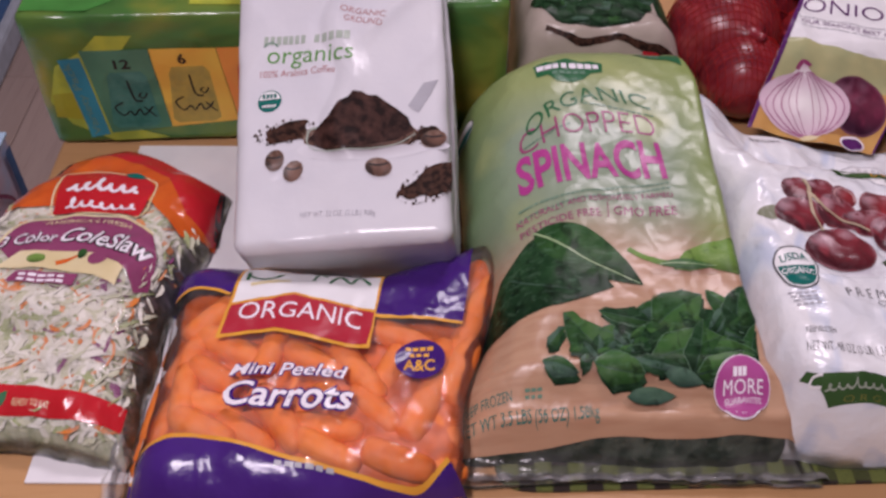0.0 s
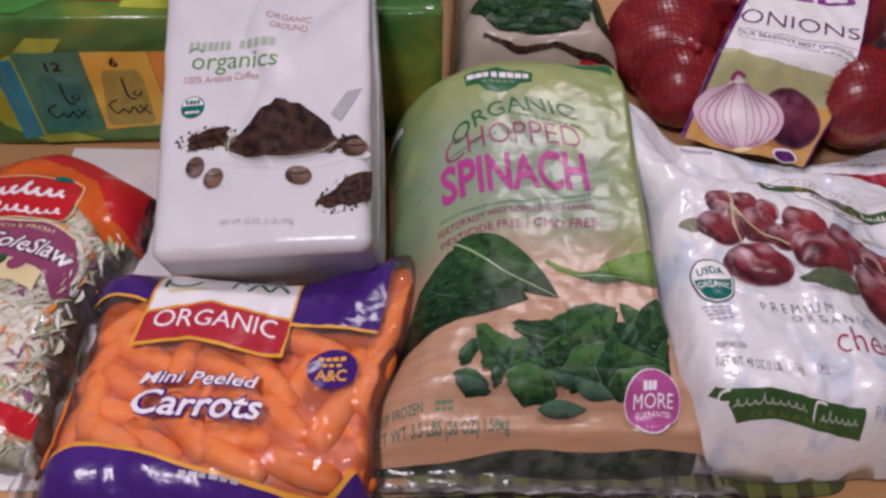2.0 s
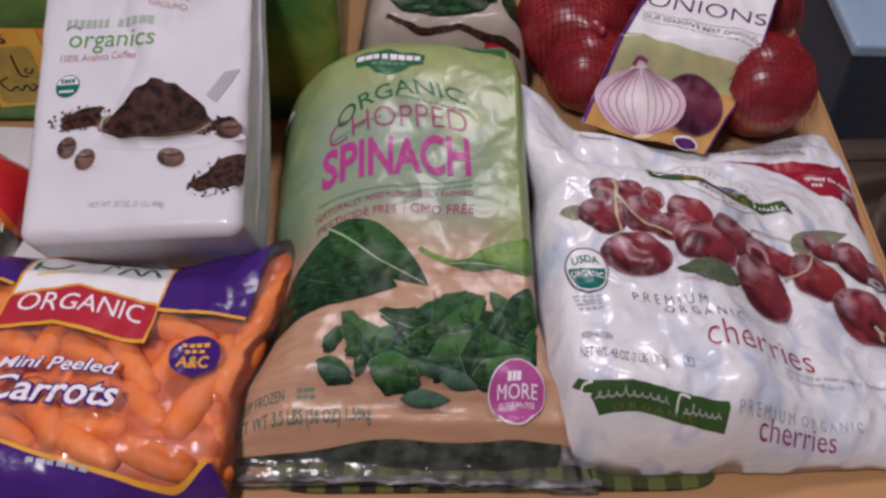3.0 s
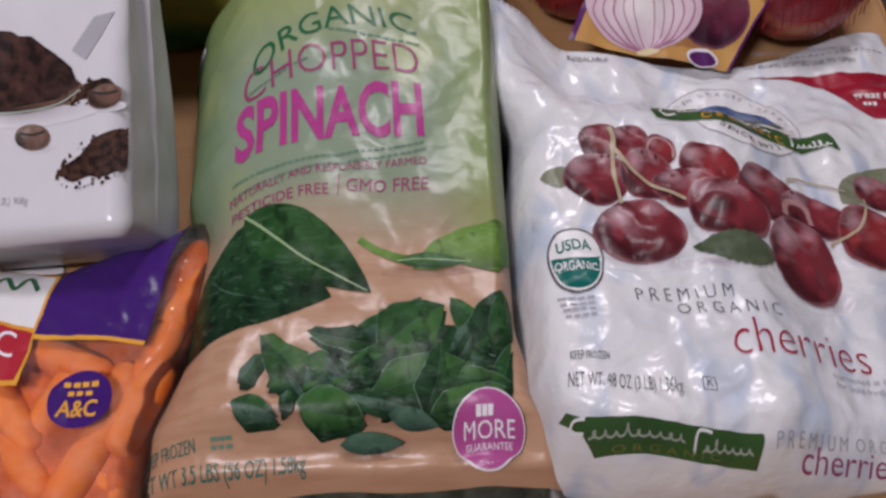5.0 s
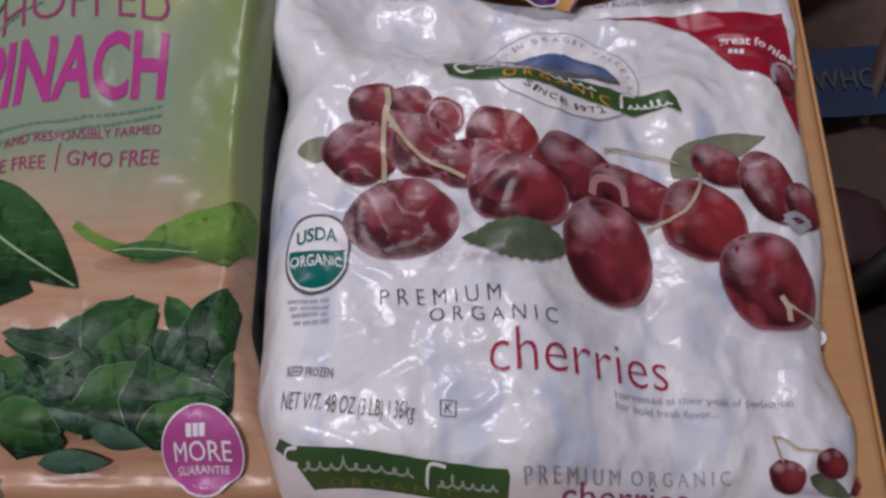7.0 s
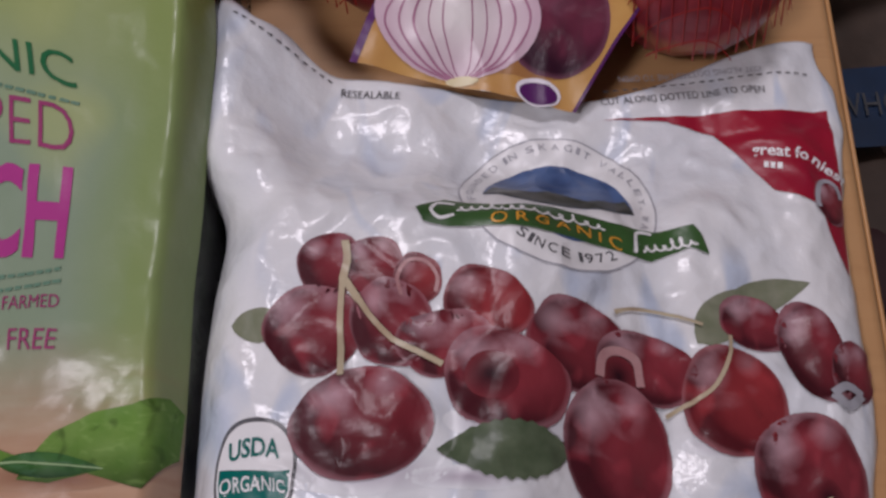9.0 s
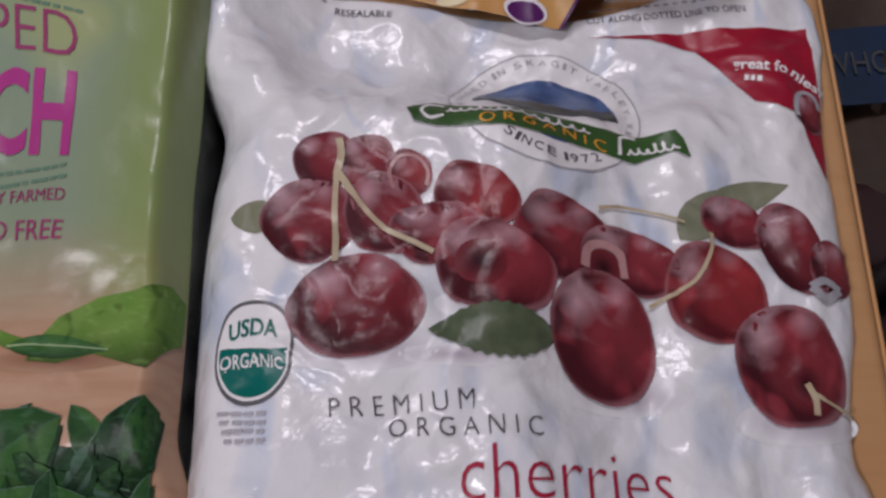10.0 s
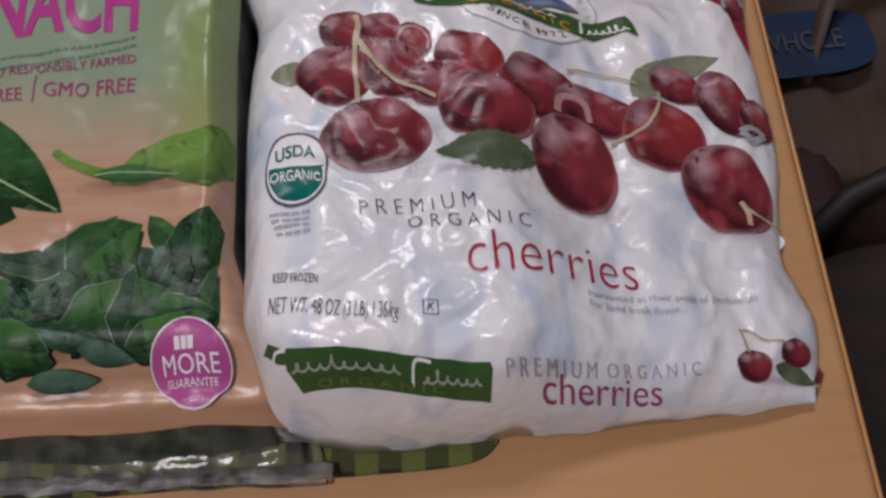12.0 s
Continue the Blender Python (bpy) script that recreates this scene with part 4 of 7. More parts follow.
    patch("printed_cherry", s, oval(0.4395, 0.5465, 0.0070, 0.0105, 12, wobble=0.1), cherry_red, bag, 0.0011)
    line("printed_cherry_rim", s, arc(0.4395, 0.5465, 0.0060, 0.0100, 20, 200, 10), 0.0022, pale_ink, bag, 0.0014)
    for x0, y0, x1, y1, n in ((0.1940, 0.6090, 0.2330, 0.5905, 12), (0.3480, 0.6000, 0.4430, 0.6150, 22)):
        for i in range(n):
            a, b = i / n, (i + 0.55) / n
            line("dashed_line", s, [(x0 + (x1 - x0) * a, y0 + (y1 - y0) * a), (x0 + (x1 - x0) * b, y0 + (y1 - y0) * b)], 0.0007, grey_ink, bag)
    words("CUT ALONG DOTTED LINE TO OPEN", s, (0.3469, 0.5925), (0.4200, 0.6025), 0.0034, grey_ink, bag)
    words("CUT ALONG DOTTED LINE TO OPEN", s, (0.4195, 0.6165), (0.3550, 0.6085), 0.0032, pale_ink, bag)
    words("RESEALABLE", s, (0.2355, 0.5850), (0.2601, 0.5850), 0.0040, grey_ink, bag)


# ---- bag of frozen spinach ----
SPIN_FILL = Outline(SPINACH.left, [(0.30, 0.205), (0.335, 0.208), (0.37, 0.199), (0.40, 0.193), (0.49, 0.192), (0.58, 0.192), (0.67, 0.178)], [(0.0, 0.317), (0.07, 0.320), (0.14, 0.316), (0.23, 0.321)], SPINACH.top, spinach_height)


teal_print = plastic("grey_teal_ink", (0.055, 0.16, 0.13))


def spinach_bag():
    bag = thing("spinach_bag", (0.10, 0.48, 0), "green printed plastic bag of frozen chopped spinach with clear hem", "food bag")
    s = bag_surf(SPINACH, 5.0, 0.0016, 0.0014)
    part("frozen_block", bag_body(SPIN_FILL, s, 60, 90, -0.0012, floor=0.0035, inset=0.012), frozen_spinach, bag, "dark frosted chopped leaves")
    part("clear_film", bag_body(SPINACH, s, 90, 120, floor=0.0032), hem_film, bag, "clear crinkled hem of film")
    bm = bmesh.new()
    uvl = bm.loops.layers.uv.new("UVMap")
    grid = []
    nx, ny = 150, 220
    for j in range(ny + 1):
        row = []
        for i in range(nx + 1):
            p = 0.004 + 0.976 * i / nx
            x, y = SPINACH.xy(p, 0.5)
            low = 0.3200 + 0.0070 * min(1.0, x / 0.107) + (x / 0.214) * 0.001 + 0.0006 * math.sin(x * 90)
            b, t = knots(SPINACH.bottom, x), knots(SPINACH.top, x)
            q0 = (low - b) / (t - b)
            x, y = SPINACH.xy(p, q0 + (0.985 - q0) * j / ny)
            row.append((bm.verts.new(s.over(x, y, 0.0004)), (i / nx, (y - 0.30) / 0.37)))
        grid.append(row)
    for j in range(ny):
        for i in range(nx):
            cs = (grid[j][i], grid[j][i + 1], grid[j + 1][i + 1], grid[j + 1][i])
            f = bm.faces.new([c[0] for c in cs])
            for l, c in zip(f.loops, cs):
                l[uvl].uv = c[1]
    panel = part("printed_panel", bm, spinach_panel, bag)
    L = 0.0011
    # mark at the top, its name left as bars
    patch("logo_shield", s, [(0.0673, 0.6055), (0.076, 0.6085), (0.082, 0.6065), (0.0915, 0.6115), (0.101, 0.6065), (0.109, 0.6090), (0.118, 0.6060), (0.1165, 0.5935), (0.108, 0.5925), (0.102, 0.5855), (0.0925, 0.5830), (0.083, 0.5850), (0.077, 0.5920), (0.069, 0.5915)], spin_green_text, panel, L)
    bars(s, (0.0695, 0.5975), (0.1160, 0.5978), 0.0062, lilac_white, panel, 8, L + 0.0004, 2)
    bars(s, (0.0800, 0.5915), (0.1050, 0.5915), 0.0032, sage_ink, panel, 5, L + 0.0004, 3)
    patch("weight_tab", s, [(0.142, 0.6200), (0.150, 0.6215), (0.176, 0.6190), (0.1765, 0.6030), (0.166, 0.6100), (0.152, 0.6125)], spin_green_text, panel, L)
    bars(s, (0.149, 0.6145), (0.162, 0.6130), 0.0034, sage_ink, panel, 3, L + 0.0004, 9)
    words("ORGANIC", s, (0.0605, 0.5360), (0.1480, 0.5560), 0.0135, spin_green_text, panel, 0.0175, 0.0, L)
    words("CHOPPED", s, (0.0550, 0.5220), (0.1491, 0.5310), 0.0185, plum_ink, panel, 0.0100, -0.012, L)
    words("SPINACH", s, (0.0523, 0.4880), (0.1512, 0.4935), 0.0325, magenta, panel, 0.0035, 0.028, L)
    for k, (a, b, h) in enumerate((((0.0575, 0.5290), (0.0900, 0.5440), 0.0), ((0.100, 0.5620), (0.1500, 0.5500), 0.0), ((0.0515, 0.4760), (0.1520, 0.4880), 0.004), ((0.0515, 0.4700), (0.1520, 0.4835), 0.003))):
        bars(s, a, b, 0.0013, sage_ink, panel, 30 if h else 12, L, k)
    words("NATURALLY AND RESPONSIBLY FARMED", s, (0.0502, 0.4660), (0.1521, 0.4745), 0.0048, plum_ink, panel, 0.0025, 0.0, L)
    words("PESTICIDE FREE", s, (0.0522, 0.4560), (0.1031, 0.4600), 0.0060, plum_ink, panel, 0.001, 0.0, L)
    words("GMO FREE", s, (0.1115, 0.4620), (0.1525, 0.4605), 0.0068, plum_ink, panel, 0.0, 0.0, L)
    line("lettering", s, [(0.1075, 0.4590), (0.1080, 0.4720)], 0.0006, plum_ink, panel, L)
    # printed leaves on the board
    patch("printed_board_tint", s, oval(0.156, 0.4190, 0.027, 0.0044, 3), board_shade, panel, 0.0008)
    patch("printed_board_tint", s, oval(0.118, 0.3560, 0.055, 0.0060, 2, wobble=0.2), board_shade, panel, 0.0008)
    patch("printed_leaf", s, [(0.0225, 0.3840), (0.0300, 0.4050), (0.0380, 0.4300), (0.0560, 0.4500), (0.0700, 0.4540), (0.0950, 0.4250), (0.1060, 0.4060), (0.0900, 0.3990), (0.0720, 0.3935), (0.0480, 0.3900)], leaf_greens[0], panel, L)
    patch("printed_leaf", s, leaf_shape(0.0600, 0.4560, 0.1245, 0.4075, 0.0340, 20), leaf_greens[1], panel, L + 0.0002)
    line("printed_vein", s, [(0.0600, 0.4560), (0.088, 0.4300), (0.1225, 0.4085)], 0.0016, vein_ink, panel, L + 0.0004, 0.4)
    line("printed_vein", s, [(0.045, 0.4250), (0.058, 0.4120), (0.085, 0.4030)], 0.0013, leaf_greens[3], panel, L + 0.0003, 0.4)
    line("printed_stem", s, [(0.1182, 0.4365), (0.1276, 0.4297), (0.1404, 0.4242), (0.1528, 0.4216)], 0.0036, leaf_greens[4], panel, L, 1.6)
    patch("printed_leaf", s, [(0.1465, 0.4239), (0.1539, 0.4338), (0.1660, 0.4406), (0.1801, 0.4436), (0.1885, 0.4471), (0.1908, 0.4442), (0.1907, 0.4282), (0.1845, 0.4162), (0.1669, 0.4207), (0.1549, 0.4176), (0.1443, 0.4183)], leaf_greens[4], panel, L + 0.0001)
    patch("printed_fold", s, leaf_shape(0.1369, 0.4235, 0.1721, 0.4223, 0.0085, 16), leaf_greens[2], panel, L + 0.0003)
    line("printed_vein", s, [(0.1369, 0.4235), (0.1465, 0.4239), (0.1721, 0.4223)], 0.0009, vein_ink, panel, L + 0.0005, 0.5)
    rnd = random.Random(11)
    patch("printed_leaf", s, [(0.080, 0.3720), (0.092, 0.3800), (0.104, 0.3830), (0.122, 0.3880), (0.144, 0.3920), (0.162, 0.3900), (0.178, 0.3900), (0.1860, 0.3800), (0.1850, 0.3610), (0.160, 0.3570), (0.140, 0.3550), (0.115, 0.3560), (0.095, 0.3590), (0.084, 0.3630)], leaf_greens[0], panel, L)
    pile = [(0.1193, 0.3952, 0.1308, 0.4074, 0.0075, 3), (0.0977, 0.3905, 0.1229, 0.3990, 0.0105, 3), (0.1661, 0.3804, 0.1449, 0.4066, 0.0170, 1),
            (0.1630, 0.3815, 0.1690, 0.4100, 0.0190, 1), (0.1077, 0.3811, 0.1420, 0.4025, 0.0250, 1), (0.1640, 0.3601, 0.1740, 0.3853, 0.0150, 0),
            (0.1091, 0.3872, 0.0757, 0.3930, 0.0125, 1), (0.0795, 0.3690, 0.0532, 0.3915, 0.0220, 1), (0.0421, 0.3718, 0.0541, 0.3844, 0.0083, 3),
            (0.0757, 0.3748, 0.1079, 0.3620, 0.0194, 0), (0.0759, 0.3836, 0.0940, 0.3733, 0.0123, 2), (0.0392, 0.3632, 0.0617, 0.3577, 0.0110, 3)]
    front = [(0.1420, 0.3720, 0.1720, 0.3690, 0.0130, 1), (0.1052, 0.3642, 0.1515, 0.3790, 0.0225, 1), (0.1319, 0.3563, 0.1401, 0.3870, 0.0140, 1),
             (0.1340, 0.3571, 0.1700, 0.3665, 0.0140, 2), (0.0712, 0.3619, 0.1023, 0.3575, 0.0180, 2), (0.0958, 0.3649, 0.1282, 0.3590, 0.0070, 3)]

    shifted = lambda leaf: (leaf[0] * 0.969 + 0.0213, leaf[1] - 0.003, leaf[2] * 0.969 + 0.0213, leaf[3] - 0.003, *leaf[4:])

    def print_torn_leaf(i, x0, y0, x1, y1, wd, g, up):
        """A chopped leaf of the picture: pointed, bent over along its length, one flank in the dark."""
        d = Vector((x1 - x0, y1 - y0))
        nrm = Vector((-d.y, d.x)).normalized() * wd
        bulge, bend = rnd.uniform(0.40, 0.62), rnd.uniform(-0.14, 0.14)
        spine = [(0.0, 0.0), (0.25, bend * 0.7), (0.5, bend), (0.78, bend * 0.6), (1.0, 0.0)]
        at = lambda t, k: (min(x0 + d.x * t + nrm.x * k, 0.1885), y0 + d.y * t + nrm.y * k)
        sp = [at(t, k) for t, k in spine]
        wob = lambda: rnd.uniform(-0.05, 0.05)
        near = [at(0.10, 0.20 + wob()), at(0.30, bulge + wob()), at(0.50, bulge * 0.92 + wob()), at(0.66, bulge * 0.80 + wob()), at(0.84, 0.26 + wob())]
        far = [at(0.88, -0.20 + wob()), at(0.70, -bulge * 0.62 + wob()), at(0.52, -bulge * 0.78 + wob()), at(0.36, -bulge * 0.96 + wob()), at(0.12, -0.24 + wob())]
        whole = [sp[0]] + near + [sp[-1]] + far
        patch("printed_leaf", s, [(px + 0.0010, py - 0.0030) for px, py in whole], leaf_greens[0], panel, up, 0.003)
        patch("printed_leaf", s, whole, leaf_greens[g], panel, up + 0.00008, 0.003)
        flank = [sp[0]] + near + sp[:0:-1] if (nrm.y > 0) == (i % 4 != 0) else sp + far
        patch("printed_fold", s, flank, leaf_greens[(1, 2, 2, 1)[g] if i % 3 else (3, 0, 1, 0)[g]], panel, up + 0.00014, 0.003)
        if wd > 0.0085:
            line("printed_leaf_rim", s, [sp[0]] + near + [sp[-1]], 0.0005, rim_ink, panel, up + 0.00018, 0.6)
            line("printed_vein", s, sp, 0.0006, leaf_greens[3], panel, up + 0.00020, 0.3)

    for i, leaf in enumerate(pile):
        print_torn_leaf(i, *shifted(leaf), L + 0.0002 + i * 0.00007)
    for i in range(64):
        t = rnd.random()
        cx, cy = 0.080 + 0.098 * t, rnd.uniform(0.3585, 0.3700 + 0.017 * min(1.0, t * 1.5))
        a, ln = rnd.gauss(0.35, 0.6), rnd.uniform(0.0035, 0.0085)
        dx, dy = ln * math.cos(a), ln * math.sin(a)
        print_torn_leaf(i, cx - dx, cy - dy, cx + dx, cy + dy, rnd.uniform(0.0045, 0.0080), rnd.choice((0, 0, 1, 1, 3)), L + 0.0011 + i * 0.000014)
    for i, leaf in enumerate(front):
        print_torn_leaf(i + 1, *shifted(leaf), L + 0.0020 + i * 0.00012)
    for x0, y0, x1, y1, w in ((0.1320, 0.3550, 0.1550, 0.3505, 0.0085), (0.1090, 0.3445, 0.1390, 0.3455, 0.0095)):
        patch("printed_board_tint", s, oval((x0 + x1) / 2, y0 - 0.0030, 0.017, 0.0035), board_shade, panel, 0.0009)
        patch("printed_leaf", s, leaf_shape(x0, y0, x1, y1, w, 12), leaf_greens[3], panel, L + 0.0032)
    # round guarantee mark and small lettering
    patch("round_mark", s, oval(0.1775, 0.3475, 0.0166, 0.0147), lilac_white, panel, L + 0.0034)
    patch("round_mark", s, oval(0.1775, 0.3475, 0.0160, 0.0141), plastic("pink_mark", (0.40, 0.08, 0.27), (0.35, 0.06, 0.23)), panel, L + 0.0037)
    bars(s, (0.1725, 0.3530), (0.1800, 0.3530), 0.0040, lilac_white, panel, 3, L + 0.0041, 5)
    words("MORE", s, (0.1665, 0.3455), (0.1890, 0.3455), 0.0062, lilac_white, panel, 0.0, 0.0, L + 0.0041)
    words("GUARANTEE", s, (0.1675, 0.3405), (0.1875, 0.3405), 0.0034, lilac_white, panel, 0.0, 0.0, L + 0.0041)
    words("KEEP FROZEN", s, (0.0120, 0.3415), (0.0415, 0.3435), 0.0055, teal_print, panel, 0.0, 0.0, L)
    bars(s, (0.0490, 0.3470), (0.0600, 0.3473), 0.0016, sage_ink, panel, 3, L, 6)
    bars(s, (0.0490, 0.3440), (0.0600, 0.3443), 0.0016, sage_ink, panel, 3, L, 7)
    words("NET WT 3.5 LBS (56 OZ) 1.58kg", s, (0.0099, 0.3300), (0.0930, 0.3335), 0.0068, teal_print, panel, 0.0, 0.004, L)
    seal_badge(s, 0.0165, 0.585, 0.007, 0.009, panel, 0, L)
    # crimped clear hem
    bm = bmesh.new()
    rows = []
    for k in range(6):
        rows.append([bm.verts.new((0.002 + 0.228 * i / 60, 0.3150 - 0.0018 * k + 0.0025 * noise.noise((i * 0.35, 0, 1)), 0.0060 + 0.0014 * k + 0.0030 * noise.noise((i * 0.5, k * 0.4, 4)))) for i in range(61)])
    for a, b in zip(rows, rows[1:]):
        for i in range(60):
            bm.faces.new((b[i], b[i + 1], a[i + 1], a[i]))
    part("crimped_hem", bm, soft_film, bag)


# ---- bag of small peeled carrots ----
def carrot_bag():
    bag = thing("carrot_bag", (-0.085, 0.375, 0), "clear plastic bag of small peeled carrots with purple bands", "food bag")
    s = bag_surf(CARROT, 8.0, 0.0014, 0.0022)
    part("carrot_bed", bag_body(CARROT, s, 40, 40, -0.013, floor=0.0032, inset=0.03), carrot_bed, bag)
    rnd = random.Random(4)
    shapes = []
    for k in range(7):
        ln, r, bend = rnd.uniform(0.042, 0.054), rnd.uniform(0.0086, 0.0102), rnd.uniform(-0.002, 0.002)
        bm = bmesh.new()
        n, rings = 12, []
        prof = [(-0.5, 0.25), (-0.485, 0.62), (-0.44, 0.88), (-0.3, 1.0), (0.0, 1.02), (0.25, 0.95), (0.42, 0.80), (0.48, 0.55), (0.5, 0.2)]
        for t, w in prof:
            rings.append([bm.verts.new((t * ln, math.cos(a) * r * w + bend * (1 - 4 * t * t), math.sin(a) * r * w)) for a in (2 * math.pi * j / n for j in range(n))])
        for a, b in zip(rings, rings[1:]):
            for j in range(n):
                bm.faces.new((a[j], b[j], b[(j + 1) % n], a[(j + 1) % n]))
        bm.faces.new(rings[0])
        bm.faces.new(rings[-1][::-1])
        bmesh.ops.recalc_face_normals(bm, faces=bm.faces)
        shapes.append(mesh_of("carrot", bm, carrot_flesh))

    def lay(x, y, turn, deep):
        y = max(y, 0.300 + 0.026 * abs(math.sin(turn)))
        if s.at(x, y).z < 0.017:
            return
        z = min(s.at(x + dx, y + dy).z for dx, dy in ((0, 0), (0.012 * math.cos(turn), 0.012 * math.sin(turn)), (-0.012 * math.cos(turn), -0.012 * math.sin(turn)))) - 0.0125 - deep
        d = 0.015
        slope = s.at(x + d * math.cos(turn), y + d * math.sin(turn)).z - s.at(x - d * math.cos(turn), y - d * math.sin(turn)).z
        ob = new("carrot", rnd.choice(shapes))
        ob.parent = bag
        ob.matrix_local = Matrix.Translation(Vector((x, y, max(z, 0.012))) - bag.location) @ Matrix.Rotation(turn, 4, "Z") @ Matrix.Rotation(-math.atan2(slope, 2 * d) * 0.8, 4, "Y")

    for row, (y, turn0) in enumerate(((0.438, 1.05), (0.398, 1.15), (0.362, 1.4), (0.332, 1.9), (0.304, 2.3))):
        for i in range(11):
            x = -0.170 + 0.0200 * i + rnd.uniform(-0.004, 0.004) + (0.008 if row % 2 else 0)
            if x > 0.000 + 0.18 * max(0, y - 0.36):
                continue
            lay(x, y + rnd.uniform(-0.006, 0.006), turn0 + rnd.uniform(-0.5, 0.5), rnd.choice((0.009, 0.011, 0.013)))
    # the ones that lie against the film
    for x, y, a in ((-0.160, 0.380, 1.12), (-0.171, 0.409, 1.07), (-0.147, 0.413, 0.90), (-0.138, 0.363, -0.56), (-0.140, 0.345, -0.21), (-0.141, 0.326, -0.48),
                    (-0.166, 0.332, 1.16), (-0.177, 0.352, 1.31), (-0.116, 0.324, -0.61), (-0.098, 0.333, -0.96), (-0.108, 0.385, 1.36), (-0.080, 0.377, -0.49), (-0.052, 0.368, -0.92)):
        lay(x, y, a, rnd.choice((0.0, 0.001, 0.003)))
    for x, y, a in ((-0.040, 0.342, -0.87), (-0.068, 0.328, -0.20), (-0.067, 0.306, -0.49), (-0.026, 0.307, -0.29), (-0.010, 0.343, 1.12), (-0.030, 0.396, -0.40), (0.030, 0.455, 0.70),
                    (0.026, 0.432, 1.14), (0.015, 0.402, 1.22), (0.010, 0.370, 1.23), (-0.083, 0.347, 0.48), (-0.134, 0.387, -0.50), (-0.030, 0.380, 1.20), (-0.158, 0.352, 1.62), (-0.003, 0.372, 1.33)):
        lay(x, y, a, rnd.choice((0.0, 0.001, 0.003)))
    sheet = part("clear_film", bag_body(CARROT, s, 100, 100, floor=0.003), carrot_film, bag, "clear shiny film")
    L = 0.0006
    # purple bands with gold rims
    top_l = [(-0.1880, 0.4420), (-0.1860, 0.4660), (-0.165, 0.4660), (-0.140, 0.4640), (-0.1300, 0.4560), (-0.1374, 0.4204), (-0.1500, 0.4250), (-0.1640, 0.4265), (-0.1760, 0.4260)]
    top_r = [(-0.0456, 0.4019), (-0.0410, 0.4300), (-0.030, 0.4560), (0.000, 0.4740), (0.0225, 0.4830), (0.0195, 0.460), (0.0165, 0.4293), (0.0122, 0.3967), (-0.0062, 0.3998), (-0.0293, 0.4004)]
    low = [(-0.1880, 0.3080), (-0.1646, 0.3117), (-0.1411, 0.3130), (-0.1154, 0.3083), (-0.0836, 0.2996), (-0.0488, 0.2935), (-0.0243, 0.2904), (-0.0108, 0.2918), (0.0030, 0.3030), (0.0140, 0.2930), (-0.01, 0.2850), (-0.05, 0.2795), (-0.075, 0.2790), (-0.10, 0.2765), (-0.13, 0.2770), (-0.187, 0.2790)]
    for pts, rimpts in ((top_l, top_l[5:]), (top_r, top_r[7:] + top_r[:1]), (low, low[:9])):
        patch("purple_band", s, pts, purple_ink, sheet, L)
        line("gold_rim", s, rimpts, 0.0024, gold_ink, sheet, L + 0.0003)
    # name plate: white above with bars, red below
    patch("name_plate", s, [(-0.1415, 0.3842), (-0.1365, 0.4126), (-0.1335, 0.4540), (-0.110, 0.4520), (-0.085, 0.4530), (-0.060, 0.4490), (-0.0385, 0.4400), (-0.0425, 0.4035), (-0.0455, 0.3750), (-0.0600, 0.3762), (-0.0740, 0.3810), (-0.1044, 0.3892)], gold_ink, sheet, L + 0.0003)
    patch("name_plate", s, [(-0.1345, 0.4120), (-0.1315, 0.4520), (-0.110, 0.4500), (-0.085, 0.4510), (-0.060, 0.4470), (-0.0405, 0.4380), (-0.0435, 0.4060), (-0.0671, 0.4130), (-0.0960, 0.4215), (-0.1142, 0.4165)], white_print, sheet, L + 0.0005)
    patch("name_plate", s, [(-0.1385, 0.3870), (-0.1351, 0.4096), (-0.1142, 0.4142), (-0.0960, 0.4195), (-0.0671, 0.4111), (-0.0433, 0.4035), (-0.0470, 0.3780), (-0.0600, 0.3788), (-0.0744, 0.3838), (-0.1048, 0.3918)], red_plate, sheet, L + 0.0007)
    for pts, w in (([(-0.128, 0.4430), (-0.128, 0.4330)], 0.0024), ([(-0.128, 0.4380), (-0.118, 0.4345), (-0.111, 0.4360), (-0.106, 0.4420)], 0.0020), ([(-0.085, 0.4330), (-0.082, 0.4440), (-0.076, 0.4390)], 0.0022), ([(-0.074, 0.4300), (-0.068, 0.4400), (-0.060, 0.4310), (-0.055, 0.4390), (-0.047, 0.4290)], 0.0024)):
        line("logo_stroke", s, pts, w, spin_green_text, sheet, L + 0.0009)
    line("logo_stroke", s, [(-0.125, 0.4280), (-0.112, 0.4310), (-0.100, 0.4330)], 0.0035, cream_ink, sheet, L + 0.0008)
    words("ORGANIC", s, (-0.1300, 0.3975), (-0.0520, 0.3905), 0.0135, lilac_white, sheet, 0.0050, 0.0, L + 0.0010)
    for grow, mat, up in ((0.05, purple_ink, 0.0004), (0.0, lilac_white, 0.0008)):
        words("Mini Peeled", s, (-0.1285, 0.3560), (-0.0600, 0.3525), 0.0088, mat, sheet, 0.001, grow + 0.012, L + up, slant=0.25)
        words("Carrots", s, (-0.1315, 0.3345), (-0.0545, 0.3305), 0.0165, mat, sheet, 0.001, grow + 0.018, L + up, slant=0.2)
    patch("round_mark", s, oval(-0.0140, 0.3675, 0.0155, 0.0150), purple_ink, sheet, L)
    bars(s, (-0.0230, 0.3740), (-0.0050, 0.3740), 0.0026, gold_ink, sheet, 4, L + 0.0004, 3)
    bars(s, (-0.0205, 0.3695), (-0.0075, 0.3695), 0.0026, gold_ink, sheet, 3, L + 0.0004, 4)
